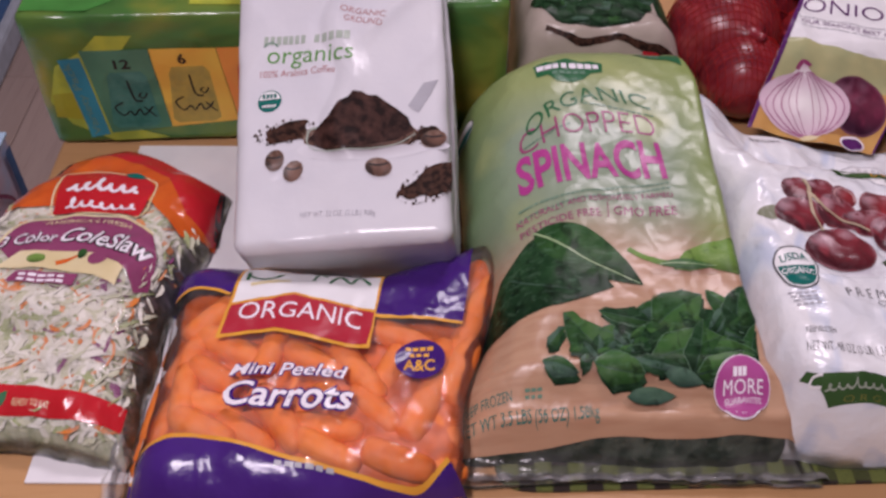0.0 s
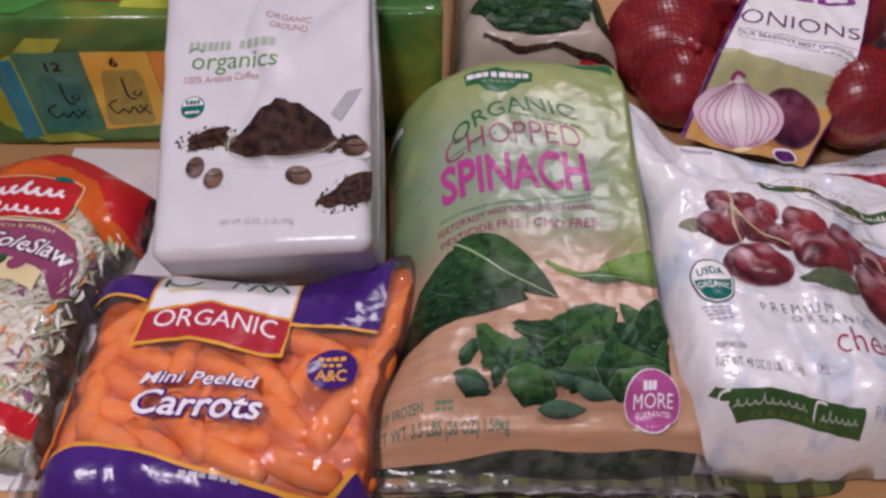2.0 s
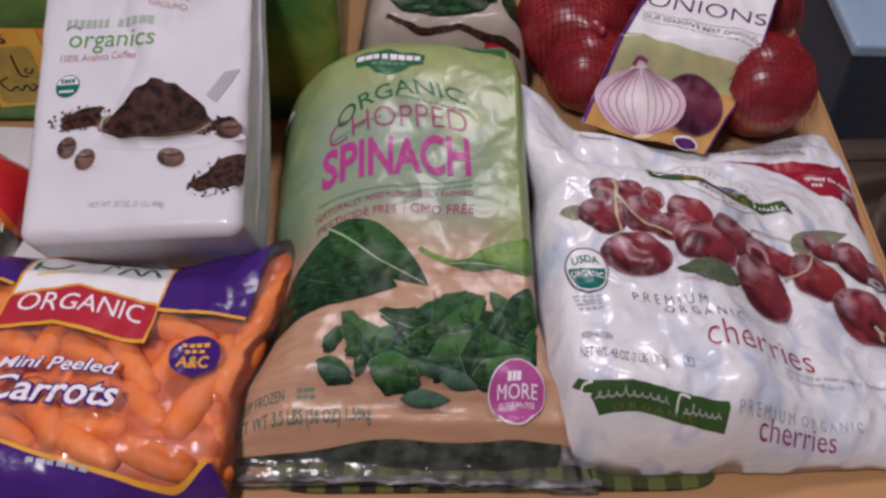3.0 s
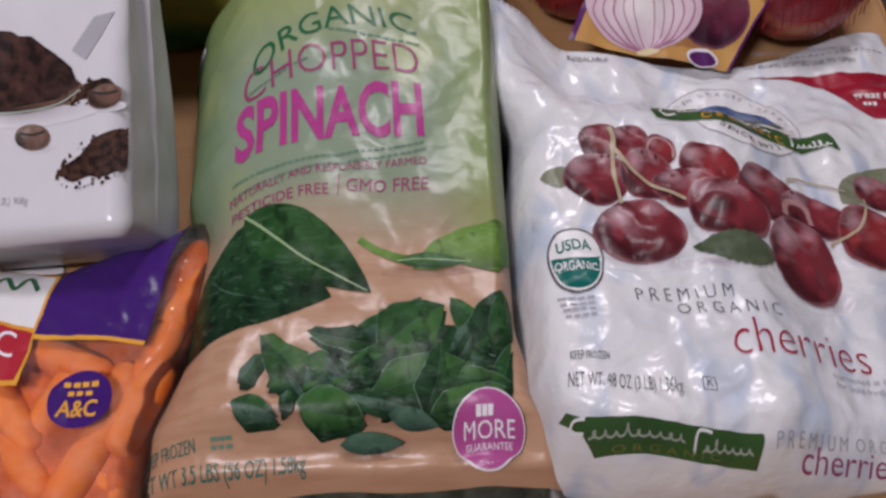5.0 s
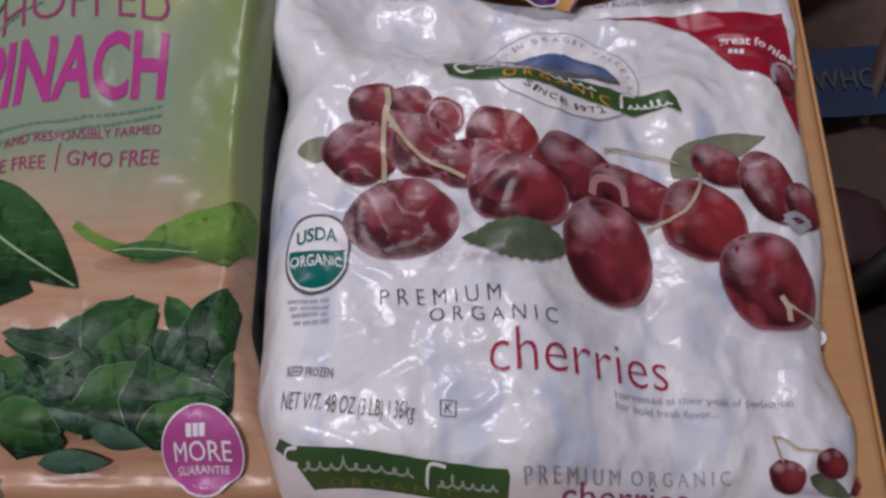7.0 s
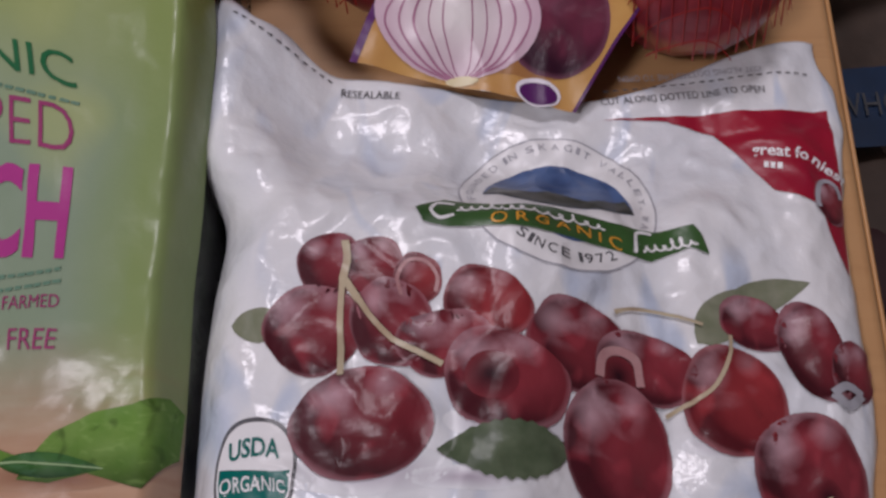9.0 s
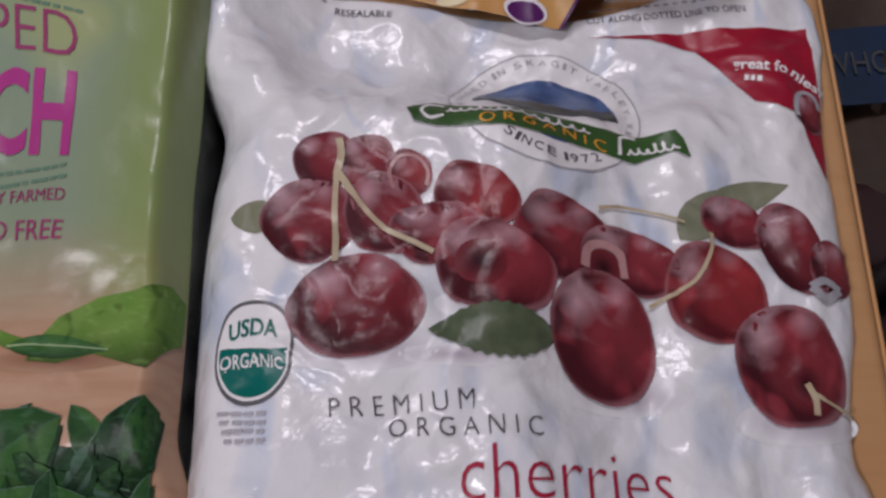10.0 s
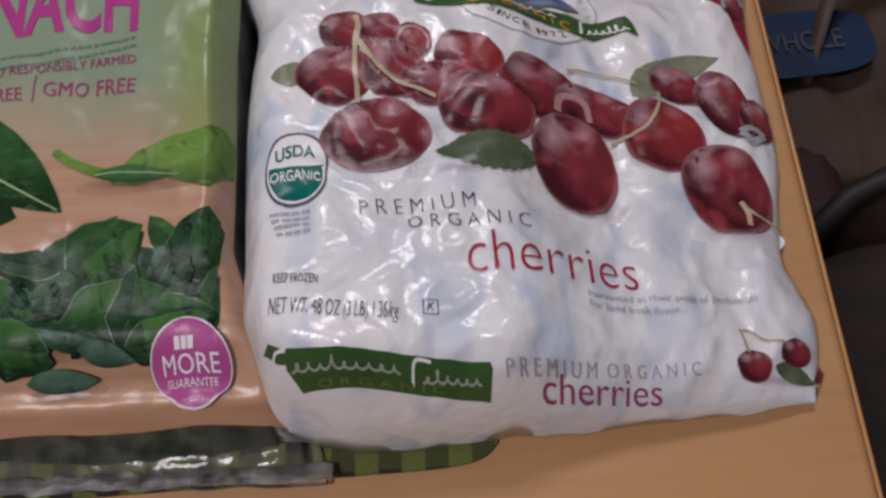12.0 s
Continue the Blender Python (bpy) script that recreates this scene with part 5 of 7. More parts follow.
    words("A&C", s, (-0.0240, 0.3585), (-0.0050, 0.3585), 0.0085, gold_ink, sheet, 0.0, 0.02, L + 0.0005)
    seal_badge(s, -0.1800, 0.3150, 0.0050, 0.0085, sheet, -10, L + 0.0004)
    bars(s, (-0.095, 0.2965), (-0.060, 0.2930), 0.0026, pale_ink, sheet, 6, L + 0.0005, 8)
    # seam fin along one side
    bm = bmesh.new()
    rows = []
    for k in range(5):
        rows.append([bm.verts.new((-0.1905 - 0.003 * k + 0.0022 * noise.noise((i * 0.4, k * 0.3, 2)), 0.268 + 0.205 * i / 50, 0.008 + 0.012 * math.sin(k * 0.8) + 0.003 * noise.noise((i * 0.3, k, 9)))) for i in range(51)])
    for a, b in zip(rows, rows[1:]):
        for i in range(50):
            bm.faces.new((a[i], a[i + 1], b[i + 1], b[i]))
    part("seam_fin", bm, soft_film, bag)


red_plate = plastic("red_plate", (0.42, 0.025, 0.045), (0.36, 0.02, 0.035))


# ---- bag of shredded slaw ----
def slaw_bag():
    bag = thing("coleslaw_bag", (-0.26, 0.46, 0), "clear plastic bag of shredded coleslaw with red and wine printed bands", "food bag")
    s = bag_surf(SLAW, 13.0, 0.0026, 0.0022)
    part("slaw_bed", bag_body(SLAW, s, 60, 70, -0.0034, floor=0.0030, inset=0.006), slaw_bed, bag)
    rnd = random.Random(21)
    verts, faces = [], []
    for i in range(3000):
        p, q = rnd.uniform(0.05, 0.95), rnd.uniform(0.03, 0.74)
        x, y = SLAW.xy(p, q)
        z = s.at(x, y).z - rnd.uniform(0.0012, 0.0036)
        a, ln, w = rnd.uniform(0, math.pi), rnd.uniform(0.010, 0.026) * min(1.0, 0.35 + 6 * min(p, 1 - p, q)), rnd.choice((0.0008, 0.0011, 0.0016, 0.0024))
        ca, sa, bow = math.cos(a), math.sin(a), rnd.uniform(-0.005, 0.005)
        k = len(verts)
        for t in (-0.5, -0.17, 0.17, 0.5):
            ox, oz = bow * (1 - 4 * t * t), rnd.uniform(-0.0006, 0.0006)
            top = s.at(x + ca * t * ln, y + sa * t * ln).z - 0.0014
            for sd, hz in ((-1, 0), (1, 0), (0.6, -0.0010), (-0.6, -0.0010)):
                px, py = x + ca * t * ln - sa * (w * sd + ox), y + sa * t * ln + ca * (w * sd + ox)
                verts.append((px, py, min(z + oz, top) + hz))
        for g in range(3):
            b = k + g * 4
            faces += [(b, b + 4, b + 5, b + 1), (b + 1, b + 5, b + 6, b + 2), (b + 2, b + 6, b + 7, b + 3), (b + 3, b + 7, b + 4, b)]
        faces += [(k, k + 1, k + 2, k + 3), (k + 12, k + 15, k + 14, k + 13)]
    me = bpy.data.meshes.new("shredded_vegetables")
    o = bag.location
    me.from_pydata([(a - o.x, b - o.y, c - o.z) for a, b, c in verts], [], faces)
    me.materials.append(cabbage)
    ob = new("shredded_vegetables", me)
    ob.parent = bag
    tagged(ob, "shredded white cabbage, carrot and red cabbage", kind="stuff")
    part("clear_film", bag_body(SLAW, s, 90, 100, floor=0.0027), slaw_film, bag, "clear shiny film")
    L = 0.0006
    patch("orange_header", s, [(-0.325, 0.512), (-0.300, 0.560), (-0.285, 0.588), (-0.258, 0.602), (-0.225, 0.590), (-0.195, 0.573), (-0.168, 0.557), (-0.168, 0.500), (-0.185, 0.487), (-0.200, 0.505), (-0.212, 0.520), (-0.250, 0.520), (-0.290, 0.515)], orange_ink, bag, L)
    patch("red_header", s, [(-0.275, 0.592), (-0.258, 0.602), (-0.225, 0.590), (-0.195, 0.573), (-0.168, 0.557), (-0.168, 0.500), (-0.185, 0.510), (-0.205, 0.550), (-0.232, 0.572)], scarlet_ink, bag, L + 0.0002)
    line("dark_seam", s, [(-0.168, 0.505), (-0.1685, 0.530), (-0.1685, 0.552)], 0.0035, black_ink, bag, L + 0.0004)
    for i in range(9):
        x, y = -0.3230 + i * 0.0062, 0.5480 + i * 0.0058
        patch("black_chevron", s, [(x, y - 0.0035), (x + 0.0045, y + 0.0005), (x + 0.0035, y + 0.0045), (x - 0.0005, y + 0.0010)], black_ink if i % 3 else gold_ink, bag, L + 0.0003)
    patch("logo_plate", s, [(-0.2850, 0.5560), (-0.2650, 0.5600), (-0.2400, 0.5540), (-0.2200, 0.5490), (-0.2110, 0.5360), (-0.2170, 0.5010), (-0.245, 0.5060), (-0.2790, 0.5050)], scarlet_ink, bag, L + 0.0004)
    line("logo_rim", s, [(-0.2850, 0.5560), (-0.2650, 0.5600), (-0.2400, 0.5540), (-0.2200, 0.5490), (-0.2110, 0.5360), (-0.2170, 0.5010), (-0.245, 0.5060), (-0.2790, 0.5050), (-0.2850, 0.5560)], 0.0013, cream_ink, bag, L + 0.0006)
    script(s, (-0.2760, 0.5320), (-0.2230, 0.5280), 0.0165, 0.0032, 6, lilac_white, bag, L + 0.0008, 8)
    script(s, (-0.2720, 0.5130), (-0.2210, 0.5100), 0.0100, 0.0022, 7, lilac_white, bag, L + 0.0008, 9)
    patch("logo_leaf", s, leaf_shape(-0.238, 0.5540, -0.222, 0.5490, 0.008), teal_ink, bag, L + 0.0010)
    # wine coloured name band
    patch("name_band", s, [(-0.3050, 0.4680), (-0.2950, 0.4900), (-0.2720, 0.4990), (-0.2479, 0.5020), (-0.2200, 0.4960), (-0.2010, 0.4800), (-0.1950, 0.4600), (-0.1970, 0.4330), (-0.2040, 0.4280), (-0.2100, 0.4420), (-0.2300, 0.4520), (-0.2600, 0.4570), (-0.2900, 0.4520)], wine_ink, bag, L + 0.0005)
    line("band_rim", s, [(-0.3050, 0.4680), (-0.2950, 0.4900), (-0.2720, 0.4990), (-0.2479, 0.5020), (-0.2200, 0.4960), (-0.2010, 0.4800)], 0.0020, cream_ink, bag, L + 0.0007)
    words("AMERICA'S FRESH", s, (-0.2780, 0.4890), (-0.2180, 0.4860), 0.0045, cream_ink, bag, 0.004, 0.0, L + 0.0009)
    for grow, mat, up in ((0.06, black_ink, 0.0008), (0.01, lilac_white, 0.0012)):
        words("3 Color", s, (-0.3020, 0.4640), (-0.2650, 0.4700), 0.0110, mat, bag, 0.001, grow, L + up, slant=0.2)
        words("ColeSlaw", s, (-0.2640, 0.4700), (-0.2010, 0.4510), 0.0145, mat, bag, 0.0050, grow, L + up, slant=0.1)
    patch("picture_band", s, [(-0.2980, 0.4440), (-0.2850, 0.4600), (-0.2600, 0.4600), (-0.2350, 0.4590), (-0.2120, 0.4440), (-0.2150, 0.4300), (-0.2300, 0.4370), (-0.2650, 0.4440)], cream_ink, bag, L + 0.0007)
    patch("printed_vegetable", s, oval(-0.2720, 0.4520, 0.0060, 0.0042), leaf_greens[4], bag, L + 0.0010)
    line("printed_vegetable", s, [(-0.258, 0.4480), (-0.251, 0.4510), (-0.245, 0.4550)], 0.0042, orange_ink, bag, L + 0.0010, 0.4)
    patch("printed_vegetable", s, oval(-0.2310, 0.4530, 0.0068, 0.0072), wine_ink, bag, L + 0.0011)
    patch("printed_vegetable", s, oval(-0.2425, 0.4570, 0.0030, 0.0045), leaf_greens[1], bag, L + 0.0011)
    patch("caption_band", s, [(-0.2880, 0.4330), (-0.2820, 0.4420), (-0.2400, 0.4380), (-0.2430, 0.4290)], wine_ink, bag, L + 0.0010)
    for i in range(2):
        bars(s, (-0.2800, 0.4375 - i * 0.0042), (-0.2470, 0.4345 - i * 0.0042), 0.0022, lilac_white, bag, 5, L + 0.0013, 12 + i)
    patch("red_band", s, [(-0.3500, 0.3680), (-0.3100, 0.3630), (-0.2500, 0.3575), (-0.1950, 0.3500), (-0.1960, 0.3340), (-0.2500, 0.3405), (-0.3100, 0.3460), (-0.3530, 0.3500)], scarlet_ink, bag, L)
    words("READY TO EAT", s, (-0.2616, 0.3465), (-0.2388, 0.3440), 0.0036, cream_ink, bag, 0.0, 0.0, L + 0.0005)
    patch("printed_leaf", s, leaf_shape(-0.272, 0.3465, -0.277, 0.3560, 0.0065), spin_green_text, bag, L + 0.0004)
    patch("printed_leaf", s, leaf_shape(-0.272, 0.3465, -0.266, 0.3550, 0.0060), spin_green_text, bag, L + 0.0004)


# ---- coffee bag, leaning back ----
COF_W, COF_L, COF_T = 0.1445, 0.270, 0.074
cof_x = Vector((1, 0, 0.1)).normalized()
cof_y = Vector((0, 1, 0.45))
cof_y = (cof_y - cof_x * cof_y.dot(cof_x)).normalized()
cof_z = cof_x.cross(cof_y)
COF_MID = Vector((-0.0655, 0.4395, 0.103 + 0.45 * (0.4395 - 0.502))) + cof_y * (COF_L / 2)
COF_M = Matrix.Translation(COF_MID) @ Matrix((cof_x, cof_y, cof_z)).transposed().to_4x4()


def coffee_swell(a, b):
    """How far the front stands out at a across and b along, from the middle."""
    u, v = a / (COF_W / 2), b / (COF_L / 2)
    k = max(0.0, 1 - u * u) * max(0.0, 1 - v * v)
    fold = 0.0012 * noise.noise((a * 30, b * 22, 1.5)) + 0.0012 * (1 - abs(noise.noise((a * 16 + 4, b * 20, 6))) * 3)
    # one long crease down the middle and one towards the upper corner
    d = a + 0.009 - 0.006 * math.sin((b + 0.03) * 80)
    span = knots([(-0.085, 0.0), (-0.060, 1.0), (0.060, 1.0), (0.120, 0.3)], b)
    fold += span * (0.0026 * max(0.0, 1 - abs(d - 0.013) / 0.013) - 0.0016 * math.exp(-(d / 0.0055) ** 2))
    e = (b - 0.012) - (a - 0.012) * 0.9
    fold += 0.0024 * math.exp(-(e / 0.008) ** 2) * knots([(0.010, 0.0), (0.025, 1.0), (0.070, 1.0)], a)
    return 0.004 * k + fold * min(1, 6 * max(0, 1 - abs(u)) + 0.1)


def coffee_shape(p):
    v = (p.y + COF_L / 2) / COF_L
    depth = COF_T * (1 - 0.58 * knots([(0.12, 0.0), (0.72, 1.0)], v))
    top = p.z > 0
    z = coffee_swell(p.x, p.y) + (p.z - COF_T / 2) * depth / COF_T
    pinch = 1 + 0.05 * (1 - abs(2 * v - 1)) * (0 if top else 1)
    return Vector((p.x * pinch + 0.0008 * noise.noise((p.y * 50, p.z * 50, 2)), p.y, z))


def coffee_at(x, y):
    d = Vector((x - COF_MID.x, y - COF_MID.y))
    det = cof_x.x * cof_y.y - cof_y.x * cof_x.y
    a, b = (d.x * cof_y.y - cof_y.x * d.y) / det, (cof_x.x * d.y - cof_x.y * d.x) / det
    return COF_M @ Vector((a, b, coffee_swell(a, b)))


def coffee_bag():
    bag = thing("coffee_bag", (-0.065, 0.50, 0), "glossy white block-bottom bag of ground coffee leaning back", "coffee bag")
    part("pouch", rounded_box(COF_W, COF_L, COF_T, 0.009, 110, coffee_shape, COF_M), gloss_white, bag)
    s = Surf(coffee_at)
    L = 0.0004
    for pts, w in (([(-0.124, 0.5760), (-0.119, 0.5790), (-0.114, 0.5760)], 0.0012),):
        line("logo_stroke", s, pts, w, sage_ink, bag, L)
    bars(s, (-0.1240, 0.5775), (-0.0940, 0.5765), 0.0060, pale_sage, bag, 7, L, 31)
    bars(s, (-0.0890, 0.5765), (-0.0625, 0.5755), 0.0060, pale_sage, bag, 5, L, 32)
    words("organics", s, (-0.1215, 0.5645), (-0.0610, 0.5610), 0.0120, leaf_print, bag, 0.0, 0.0, L)
    words("100% Arabica Coffee", s, (-0.1255, 0.5545), (-0.0735, 0.5540), 0.0048, rose_ink, bag, 0.0, 0.0, L)
    words("ORGANIC", s, (-0.0715, 0.5975), (-0.0395, 0.5890), 0.0042, rose_ink, bag, 0.0, 0.0, L)
    words("GROUND", s, (-0.0690, 0.5905), (-0.0420, 0.5830), 0.0042, rose_ink, bag, 0.0, 0.0, L)
    patch("badge", s, oval(-0.1177, 0.5376, 0.0082, 0.0078), teal_ink, bag, L)
    patch("badge_field", s, [p for p in oval(-0.1177, 0.5376, 0.0074, 0.0070, n=40) if p[1] > 0.5380], white_print, bag, L + 0.0003)
    bars(s, (-0.1225, 0.5395), (-0.1125, 0.5395), 0.0030, teal_ink, bag, 4, L + 0.0006, 3)
    bars(s, (-0.1225, 0.5330), (-0.1125, 0.5330), 0.0018, white_print, bag, 6, L + 0.0006, 4)
    # heap of ground coffee on a glass scoop, loose grounds and beans
    patch("printed_tint", s, oval(-0.052, 0.5000, 0.045, 0.0080, -2), foil_tint, bag, 0.0003)
    rnd = random.Random(7)

    def grounds(cx, cy, rx, ry, turn, n):
        patch("printed_coffee", s, [(min(px, 0.0058), py) for px, py in oval(cx, cy, rx * 0.78, ry * 0.74, turn, 60, 0.6, cx * 40)], brown_ink, bag, L)
        bm = bmesh.new()
        for i in range(n):
            a, r = rnd.uniform(0, 2 * math.pi), rnd.random() ** 0.6
            c, sn = math.cos(radians(turn)), math.sin(radians(turn))
            x, y = rx * r * math.cos(a), ry * r * math.sin(a)
            x, y, q = min(cx + x * c - y * sn, 0.0055), cy + x * sn + y * c, rnd.uniform(0.0003, 0.0011)
            bm.faces.new([bm.verts.new((x + dx * q, y + dy * q, 0)) for dx, dy in ((-1, -0.6), (0.7, -1), (1, 0.5), (-0.3, 1))])
        ob = part("printed_coffee", drape(bm, s, L + 0.0003, 0.01), brown_ink, bag)
        tagged(ob, "scattered grains of coffee", kind="stuff")

    grounds(-0.1050, 0.5150, 0.0215, 0.0080, 4, 170)
    grounds(-0.0075, 0.4745, 0.0235, 0.0110, 20, 260)
    grounds(-0.0150, 0.5060, 0.0140, 0.0060, 10, 60)
    patch("printed_scoop", s, [(-0.0920, 0.5060), (-0.0935, 0.5130), (-0.0880, 0.5160), (-0.020, 0.5120), (-0.0155, 0.5080), (-0.0230, 0.5010), (-0.045, 0.4985), (-0.072, 0.4990)], bean_ink, bag, L + 0.0002)
    heap = [(-0.0890, 0.5080), (-0.0840, 0.5160), (-0.0760, 0.5220), (-0.0700, 0.5310), (-0.0630, 0.5340), (-0.0600, 0.5380), (-0.0540, 0.5375), (-0.0500, 0.5350), (-0.0440, 0.5345), (-0.0370, 0.5290), (-0.0300, 0.5240), (-0.0230, 0.5180), (-0.0190, 0.5090), (-0.0300, 0.5035), (-0.0550, 0.5010), (-0.0780, 0.5025)]
    patch("printed_mound", s, heap, coffee_mound, bag, L + 0.0005, 0.003)
    line("printed_scoop_rim", s, [(-0.0905, 0.5075), (-0.0860, 0.5020), (-0.0700, 0.4995), (-0.0500, 0.4990), (-0.0300, 0.5010), (-0.0180, 0.5070)], 0.0007, pale_sage, bag, L + 0.0008)
    line("printed_scoop_rim", s, [(-0.0905, 0.5075), (-0.0890, 0.5140), (-0.0840, 0.5165)], 0.0012, pale_sage, bag, L + 0.0008)
    patch("printed_scoop", s, [(-0.0230, 0.5260), (-0.0130, 0.5420), (-0.0030, 0.5440), (-0.0080, 0.5340), (-0.0160, 0.5210)], pale_ink, bag, L + 0.0002)
    for x, y, rx, ry, a in ((-0.1115, 0.4965, 0.0070, 0.0062, 70), (-0.0990, 0.4890, 0.0072, 0.0060, 40), (-0.0420, 0.4870, 0.0090, 0.0060, -10), (-0.0060, 0.5030, 0.0085, 0.0058, 10)):
        patch("printed_tint", s, oval(x + 0.002, y - 0.0045, rx, 0.0026), foil_tint, bag, 0.0003)
        patch("printed_bean", s, oval(x, y, rx, ry, a), bean_ink, bag, L + 0.0004)
        line("bean_crease", s, [(x - rx * 0.7, y + 0.0022), (x, y + 0.0012), (x + rx * 0.7, y + 0.0022)], 0.0011, black_ink, bag, L + 0.0007)
    words("NET WT. 32 OZ. (2 LB.) 908g", s, (-0.0930, 0.4590), (-0.0435, 0.4565), 0.0034, pale_ink, bag, 0.0, 0.0, L)
    # small print on the gusset
    side = Surf(lambda a, b: COF_M @ (coffee_shape(Vector((COF_W / 2, b, a)))))
    for i in range(11):
        bars(side, (-0.016, 0.085 - i * 0.0085), (0.020, 0.079 - i * 0.0085), 0.0012, pale_ink, bag, 4, 0.0006, 50 + i)


gloss_white = plastic("glossy_white_foil", (0.64, 0.64, 0.67), (0.57, 0.575, 0.62), 0.20, 18, wrinkle=0.30, spec=0.22)
foil_tint = soft_tint("printed_foil_grey", (0.33, 0.31, 0.335), (0.605, 0.605, 0.645))
pale_sage = plastic("pale_sage_ink", (0.36, 0.42, 0.36))
leaf_print = plastic("leaf_green_ink", (0.12, 0.30, 0.08))
rose_ink = plastic("rose_grey_ink", (0.42, 0.20, 0.20))

cherry_bag()
spinach_bag()
carrot_bag()
slaw_bag()
coffee_bag()


# ---- carton of cans in printed film ----
def brush_print(name, stops, scale, stretch):
    m, nt, p = nodes_of(name)
    v = coords(nt, "Object", stretch)
    link(nt, ramp(nt, stops, noise_fac(nt, scale, v, 2.0, 1.2)), p.inputs["Base Color"])
    p.inputs["Roughness"].default_value = 0.22
    put_bump(nt, p, 24, 0.5, 0.006, v, 2.0, more=((120, 0.3, 0.001),))
    return m


carton_print = brush_print("green_brush_print", [(0.30, (0.028, 0.095, 0.025)), (0.48, (0.056, 0.157, 0.035)), (0.62, (0.140, 0.202, 0.035)), (0.75, (0.309, 0.258, 0.042))], 9, (1, 1, 1.4))
olive_ink = plastic("olive_ink", (0.412, 0.446, 0.049), (0.264, 0.330, 0.049), scale=60)
aqua_ink = plastic("aqua_ink", (0.033, 0.247, 0.314), (0.025, 0.181, 0.247))
panel_green = plastic("panel_green", (0.074, 0.214, 0.124), (0.058, 0.165, 0.099))
panel_yellow = plastic("panel_yellow", (0.700, 0.462, 0.074), (0.693, 0.363, 0.058))
panel_orange = plastic("panel_orange", (0.700, 0.281, 0.058), (0.700, 0.214, 0.049))
can_teal = plastic("can_teal", (0.033, 0.148, 0.116), (0.066, 0.214, 0.165), scale=120)
can_tan = plastic("can_tan", (0.429, 0.314, 0.066), (0.297, 0.247, 0.066), scale=120)
can_red = plastic("can_red", (0.577, 0.132, 0.041), (0.462, 0.099, 0.033), scale=120)
film_green = plastic("film_green", (0.06, 0.24, 0.05), (0.05, 0.19, 0.04), 0.2)


